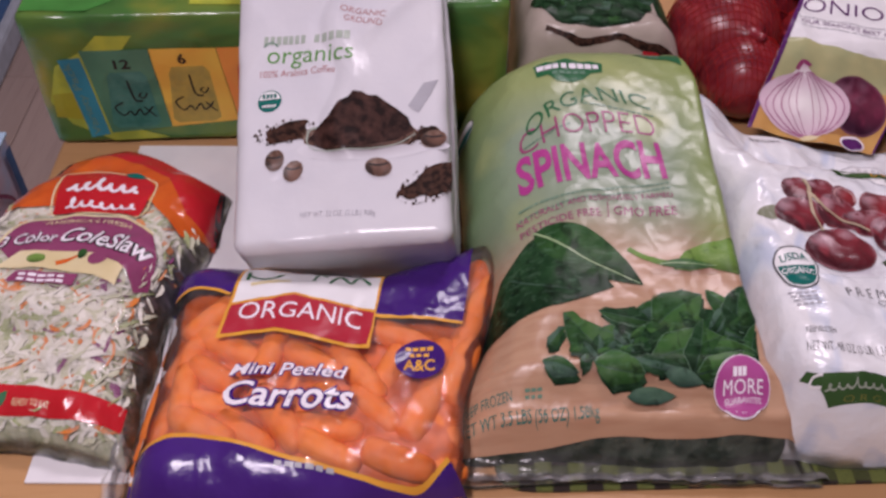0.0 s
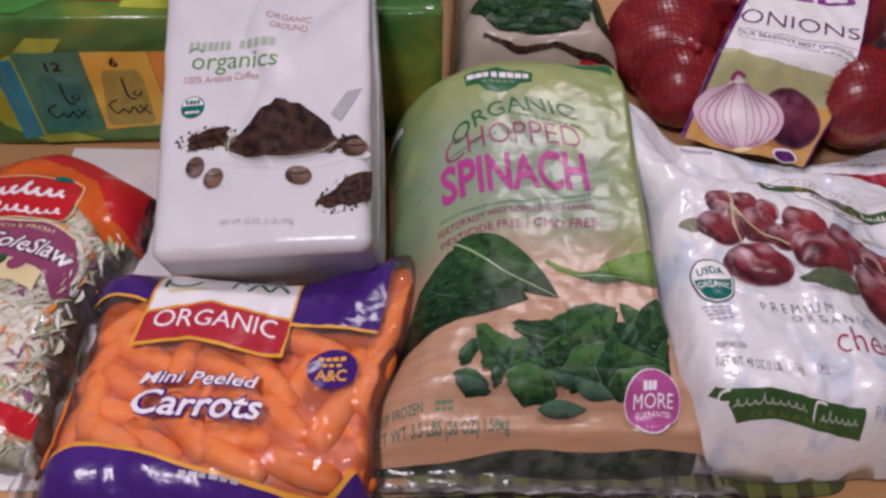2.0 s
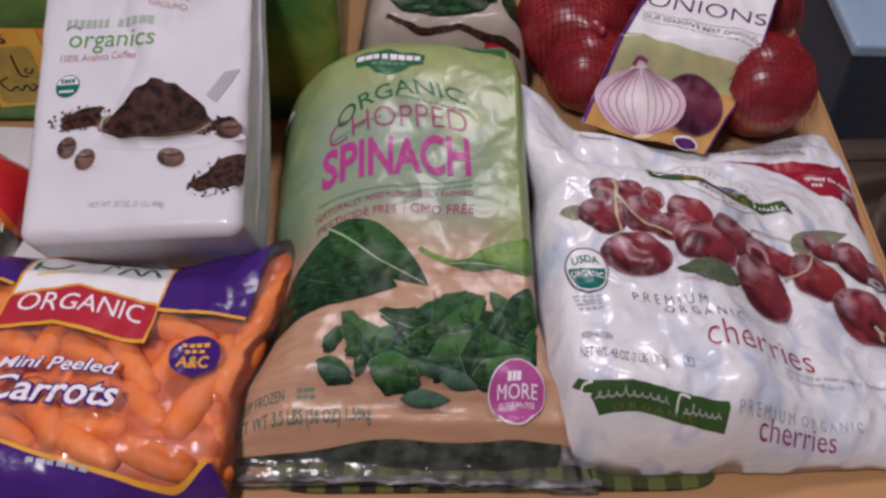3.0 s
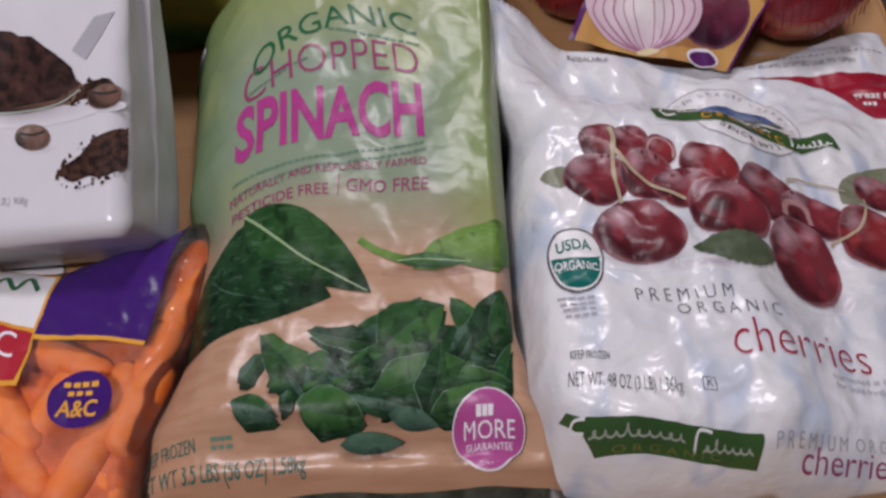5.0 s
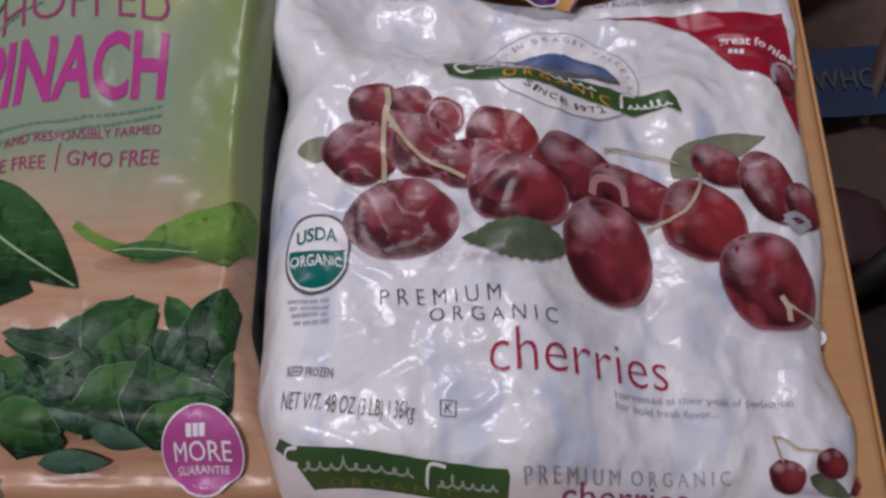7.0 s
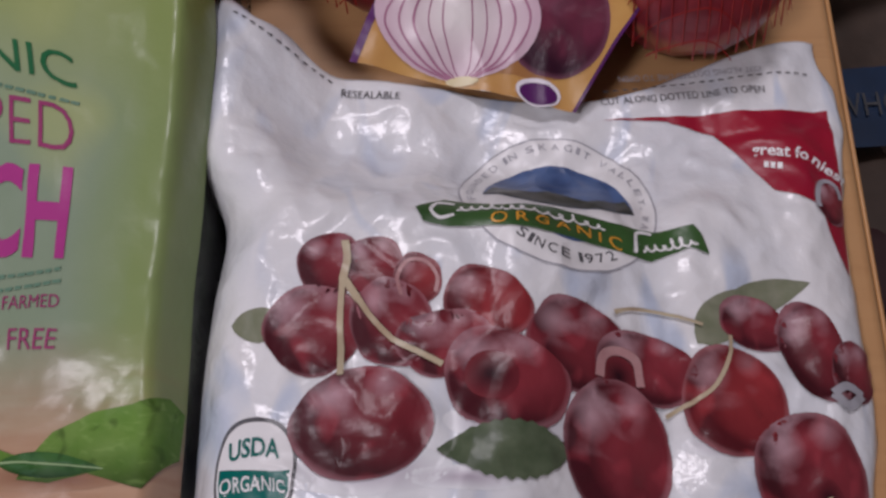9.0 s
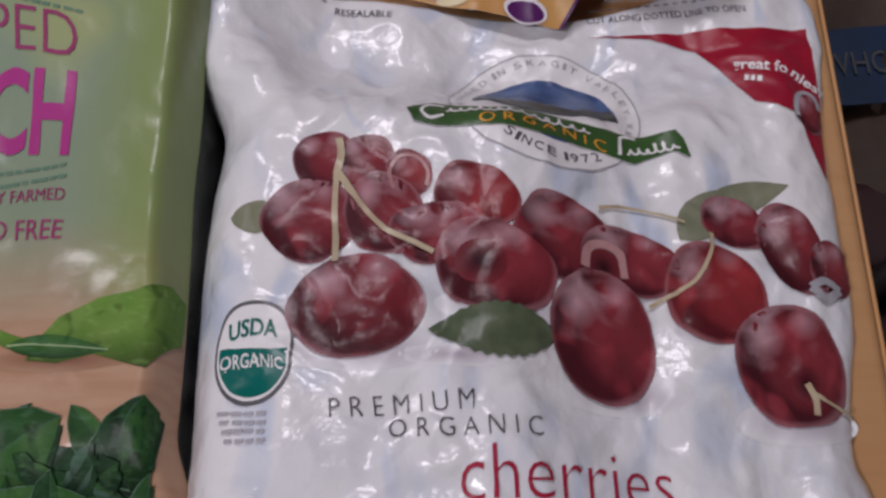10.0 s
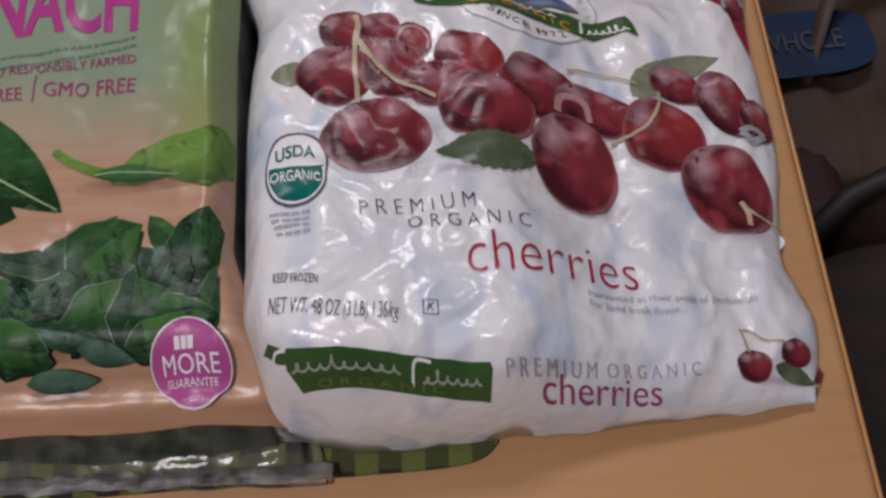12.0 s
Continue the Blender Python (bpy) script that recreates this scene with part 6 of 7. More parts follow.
def can_carton():
    w, d, h = 0.372, 0.262, 0.124
    m = Matrix.Translation((-0.320, 0.628, 0.0002)) @ Matrix.Rotation(radians(2.6), 4, "Z") @ Matrix.Translation((w / 2, d / 2, h / 2))
    box_ob = thing("can_carton", m.translation - Vector((0, 0, h / 2)), "green shrink-wrapped carton of drink cans with painted fruit colours", "carton")

    def swell(p):
        k = 0.0022 * noise.noise((p.x * 14, p.z * 14 + p.y * 14, 3)) + 0.001 * (1 - abs(noise.noise((p.x * 30, p.z * 24, 8))) * 3)
        lean = 0.008 * (p.z / h + 0.5) * max(0, -2 * p.x / w - 0.9) * 10 * 0.1
        return p + Vector((lean, -k if p.y < 0 else k, k))
    part("wrapped_body", rounded_box(w, d, h, 0.007, 44, swell, m), carton_print, box_ob)
    front = Surf(lambda a, b: m @ swell(Vector((a + 0.320 - w / 2, -d / 2, b - h / 2))))
    roof = Surf(lambda a, b: m @ swell(Vector((a + 0.320 - w / 2, b - d / 2, h / 2))))
    L = 0.0006
    P = lambda n, pts, mat, up=0.0: patch(n, front, pts, mat, box_ob, L + up)
    P("printed_brush", [(-0.312, 0.045), (-0.300, 0.078), (-0.275, 0.092), (-0.262, 0.105), (-0.235, 0.104), (-0.250, 0.086), (-0.262, 0.020), (-0.225, 0.006), (-0.270, 0.004), (-0.300, 0.022)], olive_ink)
    P("printed_brush", [(-0.311, 0.030), (-0.309, 0.052), (-0.289, 0.054), (-0.287, 0.026)], plastic("lime_ink", (0.36, 0.33, 0.02), (0.28, 0.28, 0.03)), 0.0002)
    P("variety_band", [(-0.2960, 0.084), (-0.2790, 0.086), (-0.2720, 0.011), (-0.2880, 0.008)], aqua_ink, 0.0004)
    words("Variety Pack", front, (-0.2785, 0.012), (-0.2880, 0.082), 0.0062, sage_ink, box_ob, 0.0, 0.0, L + 0.0008)
    P("flavour_panel", [(-0.2780, 0.092), (-0.2255, 0.092), (-0.2215, 0.017), (-0.2705, 0.012)], panel_green, 0.0002)
    P("flavour_panel", [(-0.2250, 0.092), (-0.1745, 0.092), (-0.1665, 0.022), (-0.2210, 0.017)], panel_yellow, 0.0002)
    P("flavour_panel", [(-0.1740, 0.092), (-0.1250, 0.092), (-0.1180, 0.026), (-0.1660, 0.022)], panel_orange, 0.0002)
    for x, z, mat in ((-0.2475, 0.0, can_teal), (-0.1985, 0.004, can_tan), (-0.1450, 0.008, can_red)):
        P("printed_can", [(x - 0.0150, z + 0.066), (x - 0.0120, z + 0.071), (x + 0.0120, z + 0.072), (x + 0.0160, z + 0.067), (x + 0.0185, z + 0.022), (x + 0.0130, z + 0.018), (x - 0.0160, z + 0.017), (x - 0.0200, z + 0.021)], mat, 0.0005)
        for pts, wd in (([(x + 0.000, z + 0.064), (x + 0.002, z + 0.046), (x + 0.008, z + 0.044)], 0.0016), ([(x + 0.009, z + 0.052), (x + 0.006, z + 0.049), (x + 0.010, z + 0.047), (x + 0.013, z + 0.052)], 0.0012),
                        ([(x - 0.008, z + 0.043), (x - 0.015, z + 0.038), (x - 0.010, z + 0.030), (x - 0.004, z + 0.034), (x - 0.001, z + 0.030), (x + 0.004, z + 0.036), (x + 0.007, z + 0.030), (x + 0.015, z + 0.038)], 0.0014), ([(x + 0.008, z + 0.038), (x + 0.016, z + 0.028)], 0.0012)):
            line("logo_stroke", front, pts, wd, black_ink, box_ob, L + 0.0009)
    for t, x, z in (("12", -0.2545, 0.0750), ("6", -0.2045, 0.0785), ("6", -0.1510, 0.0810)):
        words(t, front, (x, z), (x + (0.0125 if t == "12" else 0.0062), z + 0.0003), 0.0082, black_ink, box_ob, 0.0, 0.02, L + 0.0009)
    # top: bright green corner of film, yellow band with lettering
    patch("film_corner", roof, [(-0.316, 0.006), (-0.265, 0.004), (-0.245, 0.020), (-0.270, 0.050), (-0.314, 0.070)], film_green, box_ob, L)
    patch("printed_brush", roof, [(-0.190, 0.010), (-0.060, 0.006), (0.02, 0.020), (-0.060, 0.055), (-0.190, 0.050)], olive_ink, box_ob, L)
    words("NATURALLY SWEETENED", roof, (-0.235, 0.024), (-0.075, 0.028), 0.0085, leaf_greens[0], box_ob, 0.0, 0.0, L + 0.0004)
    patch("printed_berry", roof, [(-0.245, 0.022), (-0.190, 0.018), (-0.175, 0.050), (-0.200, 0.090), (-0.250, 0.085)], crimson_ink, box_ob, L + 0.0003)


# ---- net bag of red onions ----
ONIONS = [(0.240, 0.722, 0.0475, 0.048, 20), (0.250, 0.676, 0.0360, 0.0365, 75), (0.388, 0.652, 0.0415, 0.042, 140), (0.408, 0.772, 0.0405, 0.041, 200), (0.325, 0.716, 0.0375, 0.038, 290), (0.300, 0.800, 0.0420, 0.0425, 10)]


def onion_material():
    m, nt, p = nodes_of("red_onion_skin")
    v = coords(nt, "Object", (1, 1, 0.12))
    col = ramp(nt, [(0.35, (0.15, 0.012, 0.022)), (0.55, (0.26, 0.025, 0.035)), (0.72, (0.36, 0.06, 0.06))], noise_fac(nt, 55, v, 4.0))
    col = mix(nt, col, (0.42, 0.20, 0.09), ramp(nt, [(0.66, (0, 0, 0)), (0.74, (0.8, 0.8, 0.8))], noise_fac(nt, 16, coords(nt), 2.0)))
    link(nt, col, p.inputs["Base Color"])
    p.inputs["Roughness"].default_value = 0.30
    put_bump(nt, p, 90, 0.2, 0.001, v)
    return m


onion_skin = onion_material()
net_red = plain("red_net", (0.33, 0.015, 0.014), (0.26, 0.01, 0.01), 0.35, 60, 0)
meadow_ink = plastic("meadow_ink", (0.46, 0.44, 0.22), (0.36, 0.38, 0.20), scale=60)
tan_ink = plastic("tan_board_ink", (0.56, 0.32, 0.10), (0.48, 0.25, 0.08), scale=40)
violet_ink = plastic("violet_ink", (0.10, 0.018, 0.13), (0.08, 0.012, 0.10))
bulb_ink = soft_tint("bulb_ink", (0.74, 0.69, 0.69), (0.58, 0.42, 0.50))


def net_z(x, y):
    z = 0.002
    for cx, cy, cz, r, _ in ONIONS:
        d = math.hypot(x - cx, y - cy)
        k = cz + math.sqrt(max(0.0, r * r - d * d)) if d < r * 0.97 else (cz + 0.24 * r - (d - 0.97 * r) * 3.5 if d < 1.12 * r else 0.0)
        z = max(z, k + 0.0012)
    return z


def onion_bag():
    bag = thing("onion_bag", (0.32, 0.70, 0), "red net bag of red onions with a paper label", "onion bag")
    for x, y, z, r, turn in ONIONS:
        bm = bmesh.new()
        n, prof = 28, [(0.0, -0.97), (0.12, -0.985), (0.4, -0.90), (0.75, -0.64), (0.95, -0.28), (1.0, 0.05), (0.93, 0.38), (0.72, 0.68), (0.42, 0.88), (0.18, 0.98), (0.09, 1.10), (0.07, 1.25), (0.0, 1.27)]
        rings = []
        for pr, pz in prof:
            rings.append([bm.verts.new((pr * r * math.cos(a) * (1 + 0.02 * math.sin(3 * a)), pr * r * math.sin(a), pz * r)) for a in (2 * math.pi * j / n for j in range(n))])
        for a, b in zip(rings, rings[1:]):
            for j in range(n):
                bm.faces.new((a[j], a[(j + 1) % n], b[(j + 1) % n], b[j]))
        bmesh.ops.remove_doubles(bm, verts=bm.verts, dist=1e-6)
        tip = Matrix.Translation((x, y, z)) @ Matrix.Rotation(radians(turn), 4, "Z") @ Matrix.Rotation(radians(62), 4, "X")
        ob = new("onion", mesh_of("onion", bm, onion_skin))
        ob.parent = bag
        ob.matrix_local = Matrix.Translation(-bag.location) @ tip
    # netting: two families of strands
    verts, faces = [], []

    def strand(p, q):
        n = max(2, int(math.hypot(q[0] - p[0], q[1] - p[1]) / 0.003))
        dx, dy = q[0] - p[0], q[1] - p[1]
        k = 0.00034 / math.hypot(dx, dy)
        last = None
        for i in range(n + 1):
            t = i / n
            x, y = p[0] + dx * t, p[1] + dy * t
            x, y = x + 0.0012 * noise.noise((x * 60, y * 60, 2)), y + 0.0012 * noise.noise((x * 60, y * 60, 9))
            z = net_z(x, y)
            if z < 0.012:
                last = None
                continue
            b = len(verts)
            verts.extend(((x - dy * k, y + dx * k, z - 0.0002), (x + dy * k, y - dx * k, z - 0.0002), (x, y, z + 0.0005)))
            if last is not None:
                for u, v in ((0, 1), (1, 2), (2, 0)):
                    faces.append((last + u, last + v, b + v, b + u))
            last = b
    step = 0.0047
    for i in range(int(0.30 / step)):
        strand((0.185 + i * step, 0.585), (0.150 + i * step, 0.850))
    for i in range(int(0.29 / step)):
        strand((0.180, 0.585 + i * step), (0.455, 0.560 + i * step))
    me = bpy.data.meshes.new("netting")
    o = bag.location
    me.from_pydata([(a - o.x, b - o.y, c - o.z) for a, b, c in verts], [], faces)
    me.materials.append(net_red)
    net = new("netting", me)
    net.parent = bag
    tagged(net, "open red plastic netting", kind="stuff")
    # printed label lying over the onions
    def lab(x, y):
        k = knots([(0.555, 0.0205), (0.595, 0.018), (0.648, 0.0)], y)
        crease = 0.0018 * noise.noise((x * 35, y * 35, 4)) + 0.0012 * (1 - abs(noise.noise((x * 50, y * 24, 7))) * 3)
        return Vector((x + 0.005 + k * (x - 0.09) / 0.57, y + 0.010 + k, 0.0850 - 0.50 * max(0, 0.645 - y) - 0.62 * k + crease))

    s = Surf(lab)
    edge_l = lambda t: (0.2284 + 0.1046 * t, 0.5752 + 0.2168 * t)
    edge_r = lambda t: (knots([(0, 0.3215), (0.1, 0.336), (0.25, 0.362), (1, 0.437)], t), knots([(0, 0.5542), (0.1, 0.577), (0.25, 0.613), (1, 0.800)], t))
    at = lambda u, t: tuple(a + (b - a) * u for a, b in zip(edge_l(t), edge_r(t)))
    strip = lambda t0, t1, u0=0.0, u1=1.0, n=16: [at(u0, t0 + (t1 - t0) * i / n) for i in range(n + 1)] + [at(u1, t1 - (t1 - t0) * i / n) for i in range(n + 1)]
    paper = patch("label", s, strip(0, 1)[::-1], white_print, bag, 0.0, 0.006)
    L = 0.0005
    patch("label_board", s, strip(0, 0.185)[::-1], tan_ink, paper, L)
    patch("label_meadow", s, strip(0.185, 0.345)[::-1], meadow_ink, paper, L)
    for u0, u1 in ((0.0, 0.035), (0.985, 1.0)):
        patch("label_border", s, strip(0, 1, u0, u1)[::-1], violet_ink, paper, L + 0.0004)
    patch("printed_tint", s, oval(0.285, 0.577, 0.034, 0.006, -14), plastic("warm_tint", (0.36, 0.17, 0.06)), paper, L + 0.0002)
    bx, by = 0.2738, 0.5930
    patch("printed_bulb", s, oval(0.3140, 0.5915, 0.0225, 0.0240, 0, power=2.1), violet_onion, paper, L + 0.0005)
    patch("printed_bulb", s, oval(bx, by, 0.0345, 0.0255, -6, power=1.9), bulb_ink, paper, L + 0.0007)
    patch("printed_bulb", s, [(bx - 0.012, by + 0.020), (bx - 0.002, by + 0.029), (bx + 0.001, by + 0.033), (bx + 0.005, by + 0.033), (bx + 0.0065, by + 0.028), (bx + 0.015, by + 0.018)], bulb_ink, paper, L + 0.0007)
    line("printed_neck", s, [(bx - 0.003, by + 0.028), (bx + 0.002, by + 0.0345), (bx + 0.008, by + 0.031)], 0.0032, plum_ink, paper, L + 0.0009)
    for k in range(-5, 6):
        if k == 0:
            continue
        e = k / 5.4
        line("printed_ring", s, [(bx + 0.003 + e * 0.005, by + 0.026), (bx + 0.001 + e * 0.024, by + 0.012), (bx + e * 0.0325, by - 0.003), (bx + 0.001 + e * 0.021, by - 0.018), (bx + 0.001 + e * 0.006, by - 0.0245)], 0.0009 if abs(k) > 2 else 0.0006, bulb_line, paper, L + 0.0010)
    patch("printed_root", s, oval(0.2750, 0.5675, 0.0070, 0.0020), cream_ink, paper, L + 0.0010)
    words("ONIONS", s, (0.2890, 0.6880), (0.3785, 0.6605), 0.0190, violet_ink, paper, 0.0, -0.008, L)
    words("RED", s, (0.3090, 0.7290), (0.3890, 0.7060), 0.0230, violet_bright, paper, 0.0, 0.02, L)
    bars(s, (0.2830, 0.6770), (0.3740, 0.6490), 0.0014, pale_ink, paper, 30, L, 3)
    words("OUR SEASON'S BEST ONIONS", s, (0.2830, 0.6700), (0.3680, 0.6420), 0.0052, violet_ink, paper, 0.0, 0.0, L)
    bars(s, (0.2820, 0.6660), (0.3660, 0.6385), 0.0011, pale_ink, paper, 16, L, 5)
    patch("round_mark", s, oval(0.3060, 0.5620, 0.0095, 0.0055, -12), lilac_white, paper, L + 0.0008)
    patch("round_mark", s, oval(0.3060, 0.5615, 0.0080, 0.0042, -12), violet_ink, paper, L + 0.0011)


violet_onion = print_round("printed_red_onion", (0.035, 0.006, 0.02), (0.13, 0.02, 0.045), (0.4, 0.2, 0.28), 0.4)
bulb_line = plastic("bulb_line", (0.38, 0.16, 0.26))
violet_bright = plastic("violet_bright", (0.22, 0.03, 0.24))

# ---- bag of broccoli behind ----
BROC = Outline([(0.66, 0.058), (0.93, 0.066)], [(0.66, 0.205), (0.93, 0.188)], [(0.05, 0.680), (0.13, 0.672), (0.21, 0.680)], [(0.05, 0.92), (0.21, 0.92)],
               lambda o, x, y: 0.004 + 0.070 * rim(o.uv(x, y)[5], 0.03) * rim(o.uv(x, y)[6], 0.03) * rim(o.uv(x, y)[3], 0.022) * rim(o.uv(x, y)[4], 0.05))


def broccoli_bag():
    bag = thing("broccoli_bag", (0.13, 0.80, 0), "cream plastic vegetable bag with printed green broccoli", "food bag")
    s = bag_surf(BROC, 17.0, 0.003, 0.003)
    part("pouch", bag_body(BROC, s, 60, 80, floor=0.001), cream_film, bag)
    line("printed_strip", s, [(0.085, 0.694), (0.100, 0.688), (0.115, 0.684), (0.140, 0.686), (0.165, 0.684), (0.195, 0.686)], 0.0032, brown_ink, bag, 0.0006)
    line("printed_strip", s, [(0.165, 0.680), (0.180, 0.681), (0.196, 0.679)], 0.005, scarlet_ink, bag, 0.0009)
    rnd = random.Random(5)
    patch("printed_head", s, oval(0.130, 0.728, 0.050, 0.036, wobble=0.3), leaf_greens[0], bag, 0.0006)
    patch("printed_head", s, oval(0.190, 0.730, 0.012, 0.030, wobble=0.3), leaf_greens[0], bag, 0.0006)
    for i in range(40):
        a, r = rnd.uniform(0, 6.28), rnd.random() ** 0.5
        patch("printed_floret", s, oval(0.130 + 0.044 * r * math.cos(a), 0.733 + 0.034 * r * math.sin(a), 0.0070, 0.0060, 0, 14, 0.5, i), leaf_greens[(0, 1, 0, 3)[i % 4]], bag, 0.0008 + i * 0.00003, 0.008)


cream_film = plastic("cream_film", (0.42, 0.36, 0.31), (0.34, 0.29, 0.25), 0.3, 30)

can_carton()
onion_bag()
broccoli_bag()


# ---- beside the table, on the floor ----
def slumped(name, x0, x1, y0, y1, z1, mat, seed, parent, amp=0.025):
    w, d, h = x1 - x0, y1 - y0, z1 - FLOOR
    m = Matrix.Translation(((x0 + x1) / 2, (y0 + y1) / 2, FLOOR + h / 2))

    def sag(p):
        k = noise.noise((p.x * 7 + seed, p.y * 7, p.z * 7)) * amp + noise.noise((p.x * 19, p.y * 19 + seed, p.z * 19)) * amp * 0.35
        top = (p.z / h + 0.5)
        return Vector((p.x * (1 - 0.15 * top) + k, p.y * (1 - 0.12 * top) + k * 0.8, p.z + k * top))
    bm = rounded_box(w, d, h, 0.03, 20, sag, m)
    return part(name, bm, mat, parent)


# bag paper, lettering and navy label: the table's shade is put into their colours
shaded_bag_mat = plain("shaded_tan_paper", (0.085, 0.055, 0.040), (0.055, 0.036, 0.026), 0.7, 18, 0.5, 0.004, 50)
shaded_lettering_mat = plain("shaded_lettering", (0.07, 0.075, 0.085), (0.05, 0.055, 0.065), 0.6, 40)
navy_label = plain("navy_label", (0.012, 0.035, 0.09), (0.010, 0.028, 0.07), 0.4, 40)
pale_blue = plain("pale_blue_card", (0.42, 0.58, 0.74), (0.36, 0.52, 0.70), 0.4, 14)
pink_card = plain("pink_card", (0.74, 0.46, 0.56), (0.50, 0.60, 0.80), 0.4, 16)
stripe_blue = plain("stripe_blue", (0.05, 0.13, 0.30), (0.04, 0.11, 0.26), 0.6, 60)

sack = thing("shopping_bag", (0.68, 0.86, FLOOR), "slumped tan paper shopping bag with a navy label and straps", "shopping bag")
slumped("sack", 0.50, 0.94, 0.66, 1.12, -0.43, shaded_bag_mat, 3, sack)
sack_top = Surf(lambda a, b: Vector((a, b, -0.405 + 0.02 * (b - 0.85))))
patch("navy_label", sack_top, oval(0.655, 0.855, 0.080, 0.042, 4, power=3.2), navy_label, sack, 0.004, 0.03)
words("WHOLE", sack_top, (0.612, 0.842), (0.702, 0.846), 0.024, shaded_lettering_mat, sack, 0.0, 0.0, 0.008)
for pts in ([(0.54, 0.90, -0.44), (0.58, 0.97, -0.37), (0.66, 1.02, -0.35), (0.78, 1.04, -0.36), (0.88, 1.03, -0.44)], [(0.66, 0.82, -0.43), (0.69, 0.90, -0.36), (0.74, 0.95, -0.34), (0.84, 0.96, -0.37), (0.90, 0.93, -0.45)]):
    bm = bmesh.new()
    rows = []
    for i in range(25):
        t = i / 24 * (len(pts) - 1)
        k = min(int(t), len(pts) - 2)
        p = Vector(pts[k]).lerp(Vector(pts[k + 1]), t - k)
        rows.append([bm.verts.new(p + Vector((0, dy, dz))) for dy, dz in ((-0.018, 0), (0.018, 0.004), (0.018, 0.008), (-0.018, 0.004))])
    for a, b in zip(rows, rows[1:]):
        for j in range(4):
            bm.faces.new((a[j], b[j], b[(j + 1) % 4], a[(j + 1) % 4]))
    # strap brown darkened too, shade beside the table painted in
    part("strap", bm, plain("shaded_brown_strap", (0.10, 0.066, 0.050), (0.07, 0.048, 0.036), 0.6, 40), sack)
for nm, x, y, z, r, mat, lab in (("jar", 0.560, 0.690, -0.44, 0.035, plain("mustard_pack", (0.22, 0.12, 0.012), rough=0.4), "yellow wrapped food packet"), ("jar", 0.640, 0.700, -0.44, 0.045, plain("dark_red_pack", (0.035, 0.006, 0.009), rough=0.6), "dark red wrapped food packet")):
    bm = rounded_box(r * 1.6, r * 2.2, 0.30, 0.016, 8, None, Matrix.Translation((x, y, FLOOR + 0.17)))
    part("packet", bm, mat, sack, lab)
dark_sack = thing("cloth_bag", (0.72, 0.38, FLOOR), "dark brown cloth bag slumped on the floor", "bag")
slumped("sack", 0.49, 1.02, 0.05, 0.66, -0.42, dark_brown, 9, dark_sack)
dark_coat = thing("dark_coat", (0.80, 1.35, FLOOR), "dark brown folded coat lying on the floor", "coat")
slumped("folds", 0.52, 0.80, 1.10, 1.34, -0.52, dark_brown, 14, dark_coat)

storage = thing("storage_box", (0.99, 1.60, FLOOR), "pale blue storage box standing on the floor", "box")
# side shade put into the body colour, far darker than the lid
part("body", box(bmesh.new(), 0.775, 1.20, 1.28, 1.95, FLOOR, -0.375, 0.006), plain("shaded_box_side", (0.05, 0.07, 0.10), rough=0.5), storage, smooth=False)
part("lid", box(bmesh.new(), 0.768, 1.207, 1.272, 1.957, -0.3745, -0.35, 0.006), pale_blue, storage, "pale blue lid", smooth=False)

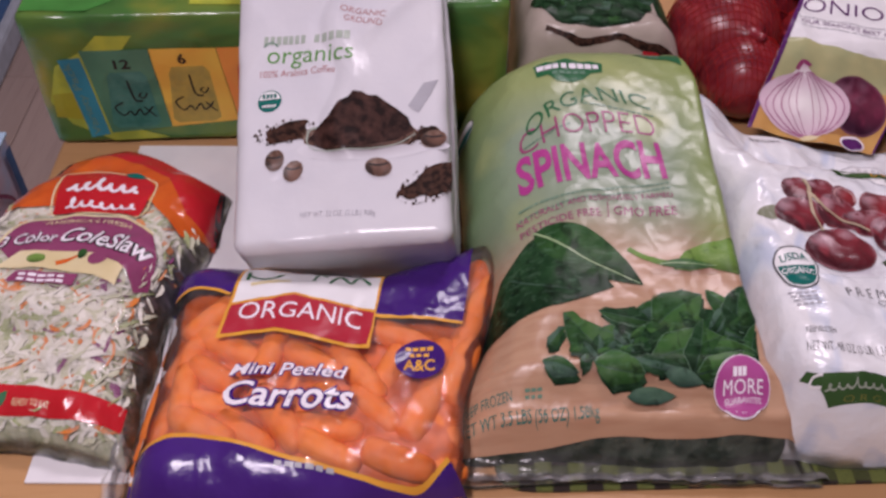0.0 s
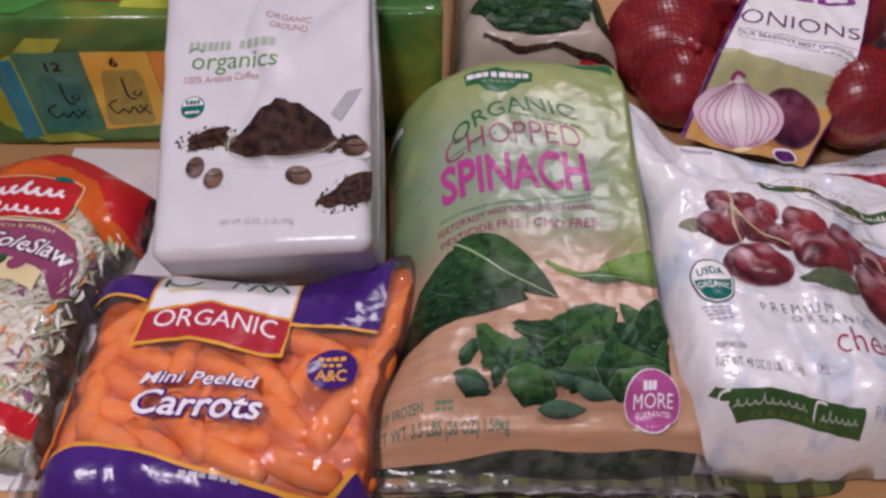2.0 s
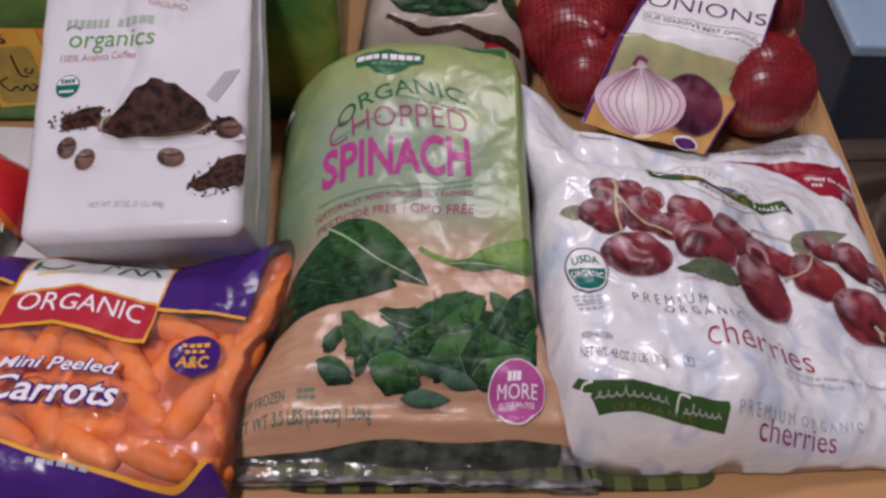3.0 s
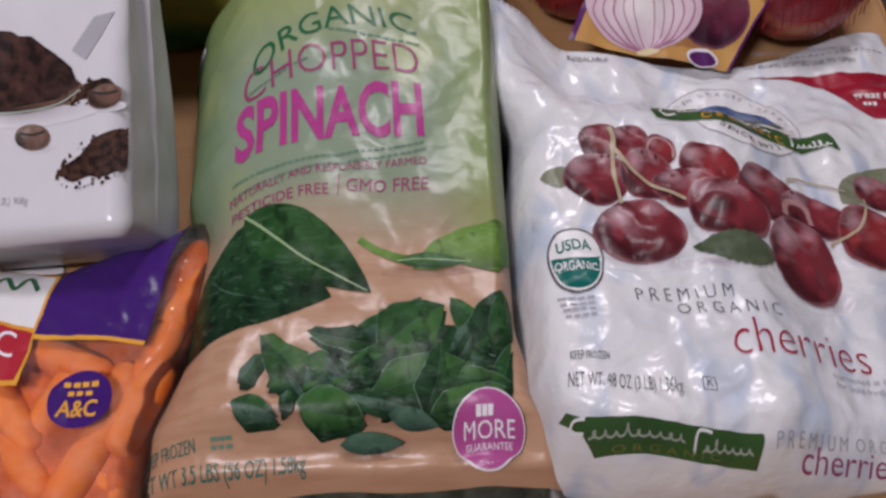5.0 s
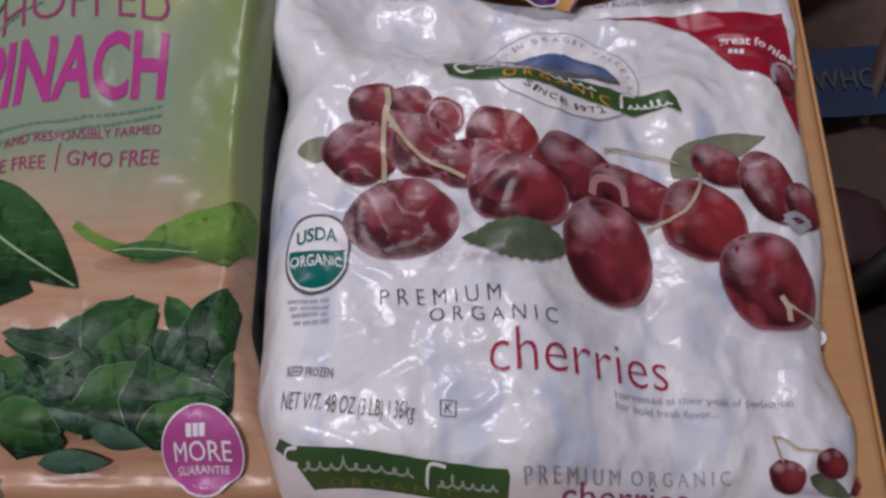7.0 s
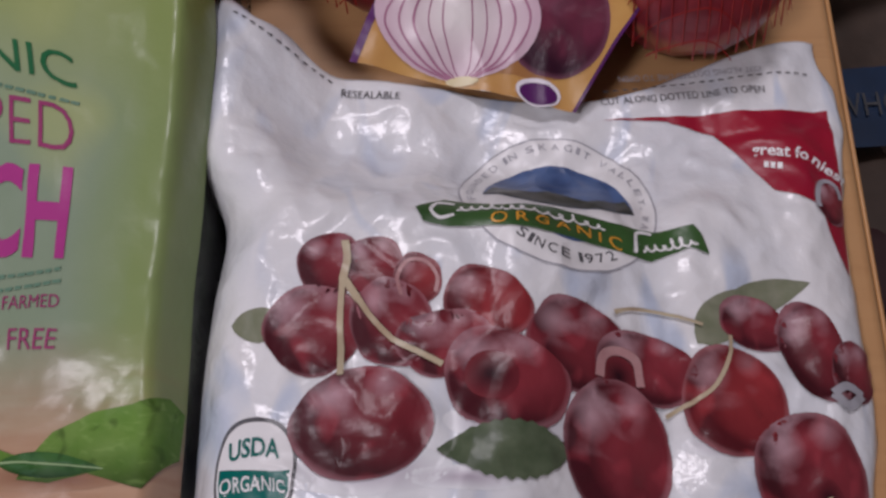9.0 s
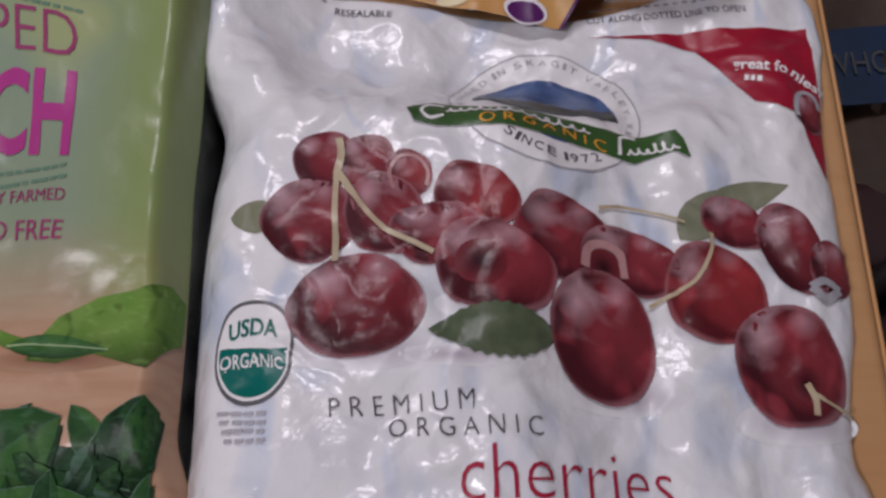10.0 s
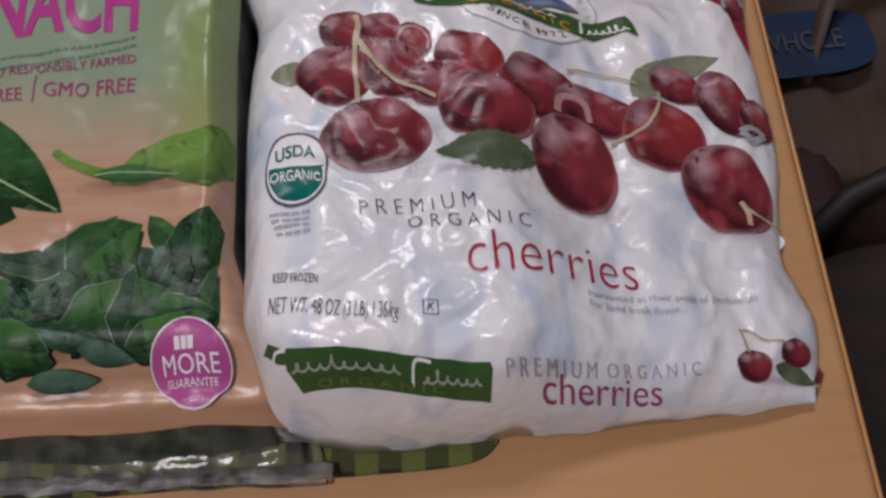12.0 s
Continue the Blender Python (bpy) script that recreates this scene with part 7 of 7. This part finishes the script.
gift = thing("printed_box", (-0.66, 0.60, FLOOR), "pale blue cardboard box with pink printed side", "cardboard box")
part("body", box(bmesh.new(), -0.87, -0.473, 0.38, 0.826, FLOOR, -0.152, 0.003), pink_card, gift, smooth=False)
part("lid_panel", box(bmesh.new(), -0.872, -0.471, 0.378, 0.828, -0.1518, -0.148, 0.0015), pale_blue, gift, "pale blue top panel", smooth=False)
gside = Surf(lambda a, b: Vector((-0.4725, a, b)))
for pts, wd, mat in (([(0.70, -0.20), (0.74, -0.26), (0.79, -0.22), (0.76, -0.18)], 0.005, wine_ink), ([(0.66, -0.30), (0.72, -0.27), (0.80, -0.33), (0.70, -0.38)], 0.012, pale_blue), ([(0.74, -0.30), (0.79, -0.27)], 0.006, wine_ink), ([(0.76, -0.33), (0.775, -0.25)], 0.006, wine_ink)):
    line("printed_swirl", gside, pts, wd, mat, gift, 0.003, step=0.05)
patch("printed_border", gside, [(0.806, -0.72), (0.820, -0.72), (0.820, -0.16), (0.806, -0.16)], stripe_blue, gift, 0.004, 0.1)

cloth = thing("striped_rug", (-1.3, 2.0, FLOOR), "folded blue and white striped rug on the floor", "rug")
part("body", box(bmesh.new(), -1.62, -0.99, 1.70, 2.35, FLOOR, -0.672, 0.012), plain("stripe_white", (0.45, 0.50, 0.58), rough=0.8), cloth, smooth=False)
for i in range(14):
    part("stripe", box(bmesh.new(), -1.605 + i * 0.044, -1.583 + i * 0.044, 1.71, 2.34, -0.674, -0.668), stripe_blue, cloth, smooth=False)
cloth.location = (-1.255, 1.871, FLOOR)
cloth.rotation_euler.z = radians(2.5)
bm = bmesh.new()
tube(bm, [(0.58, 0.60, -0.44), (0.66, 0.66, -0.39), (0.76, 0.70, -0.37), (0.88, 0.66, -0.42), (0.93, 0.58, -0.46)], 0.012, 8)
part("handle", bm, plain("dark_strap", (0.016, 0.013, 0.013), (0.012, 0.010, 0.010), 0.6, 40), dark_sack, "dark grey carrying strap")

# ---- floor planks ----
rnd_planks = random.Random(3)
plank_meshes = []
for length in (1.25,):
    plank_meshes.append(mesh_of("plank", box(bmesh.new(), -0.094, 0.094, -length / 2, length / 2, -0.004, 0.0, 0.0012, 1), floor_wood, False))
for i in range(24):
    start = -2.0 - rnd_planks.uniform(0.0, 1.1)
    for j in range(6):
        y = start + j * 1.252 + 0.625
        if y - 0.625 < -2.0 or y + 0.625 > 3.2:
            continue
        ob = new("plank", plank_meshes[0])
        ob.location = (-2.1 + i * 0.1905, y, FLOOR)
        ob.parent = floor
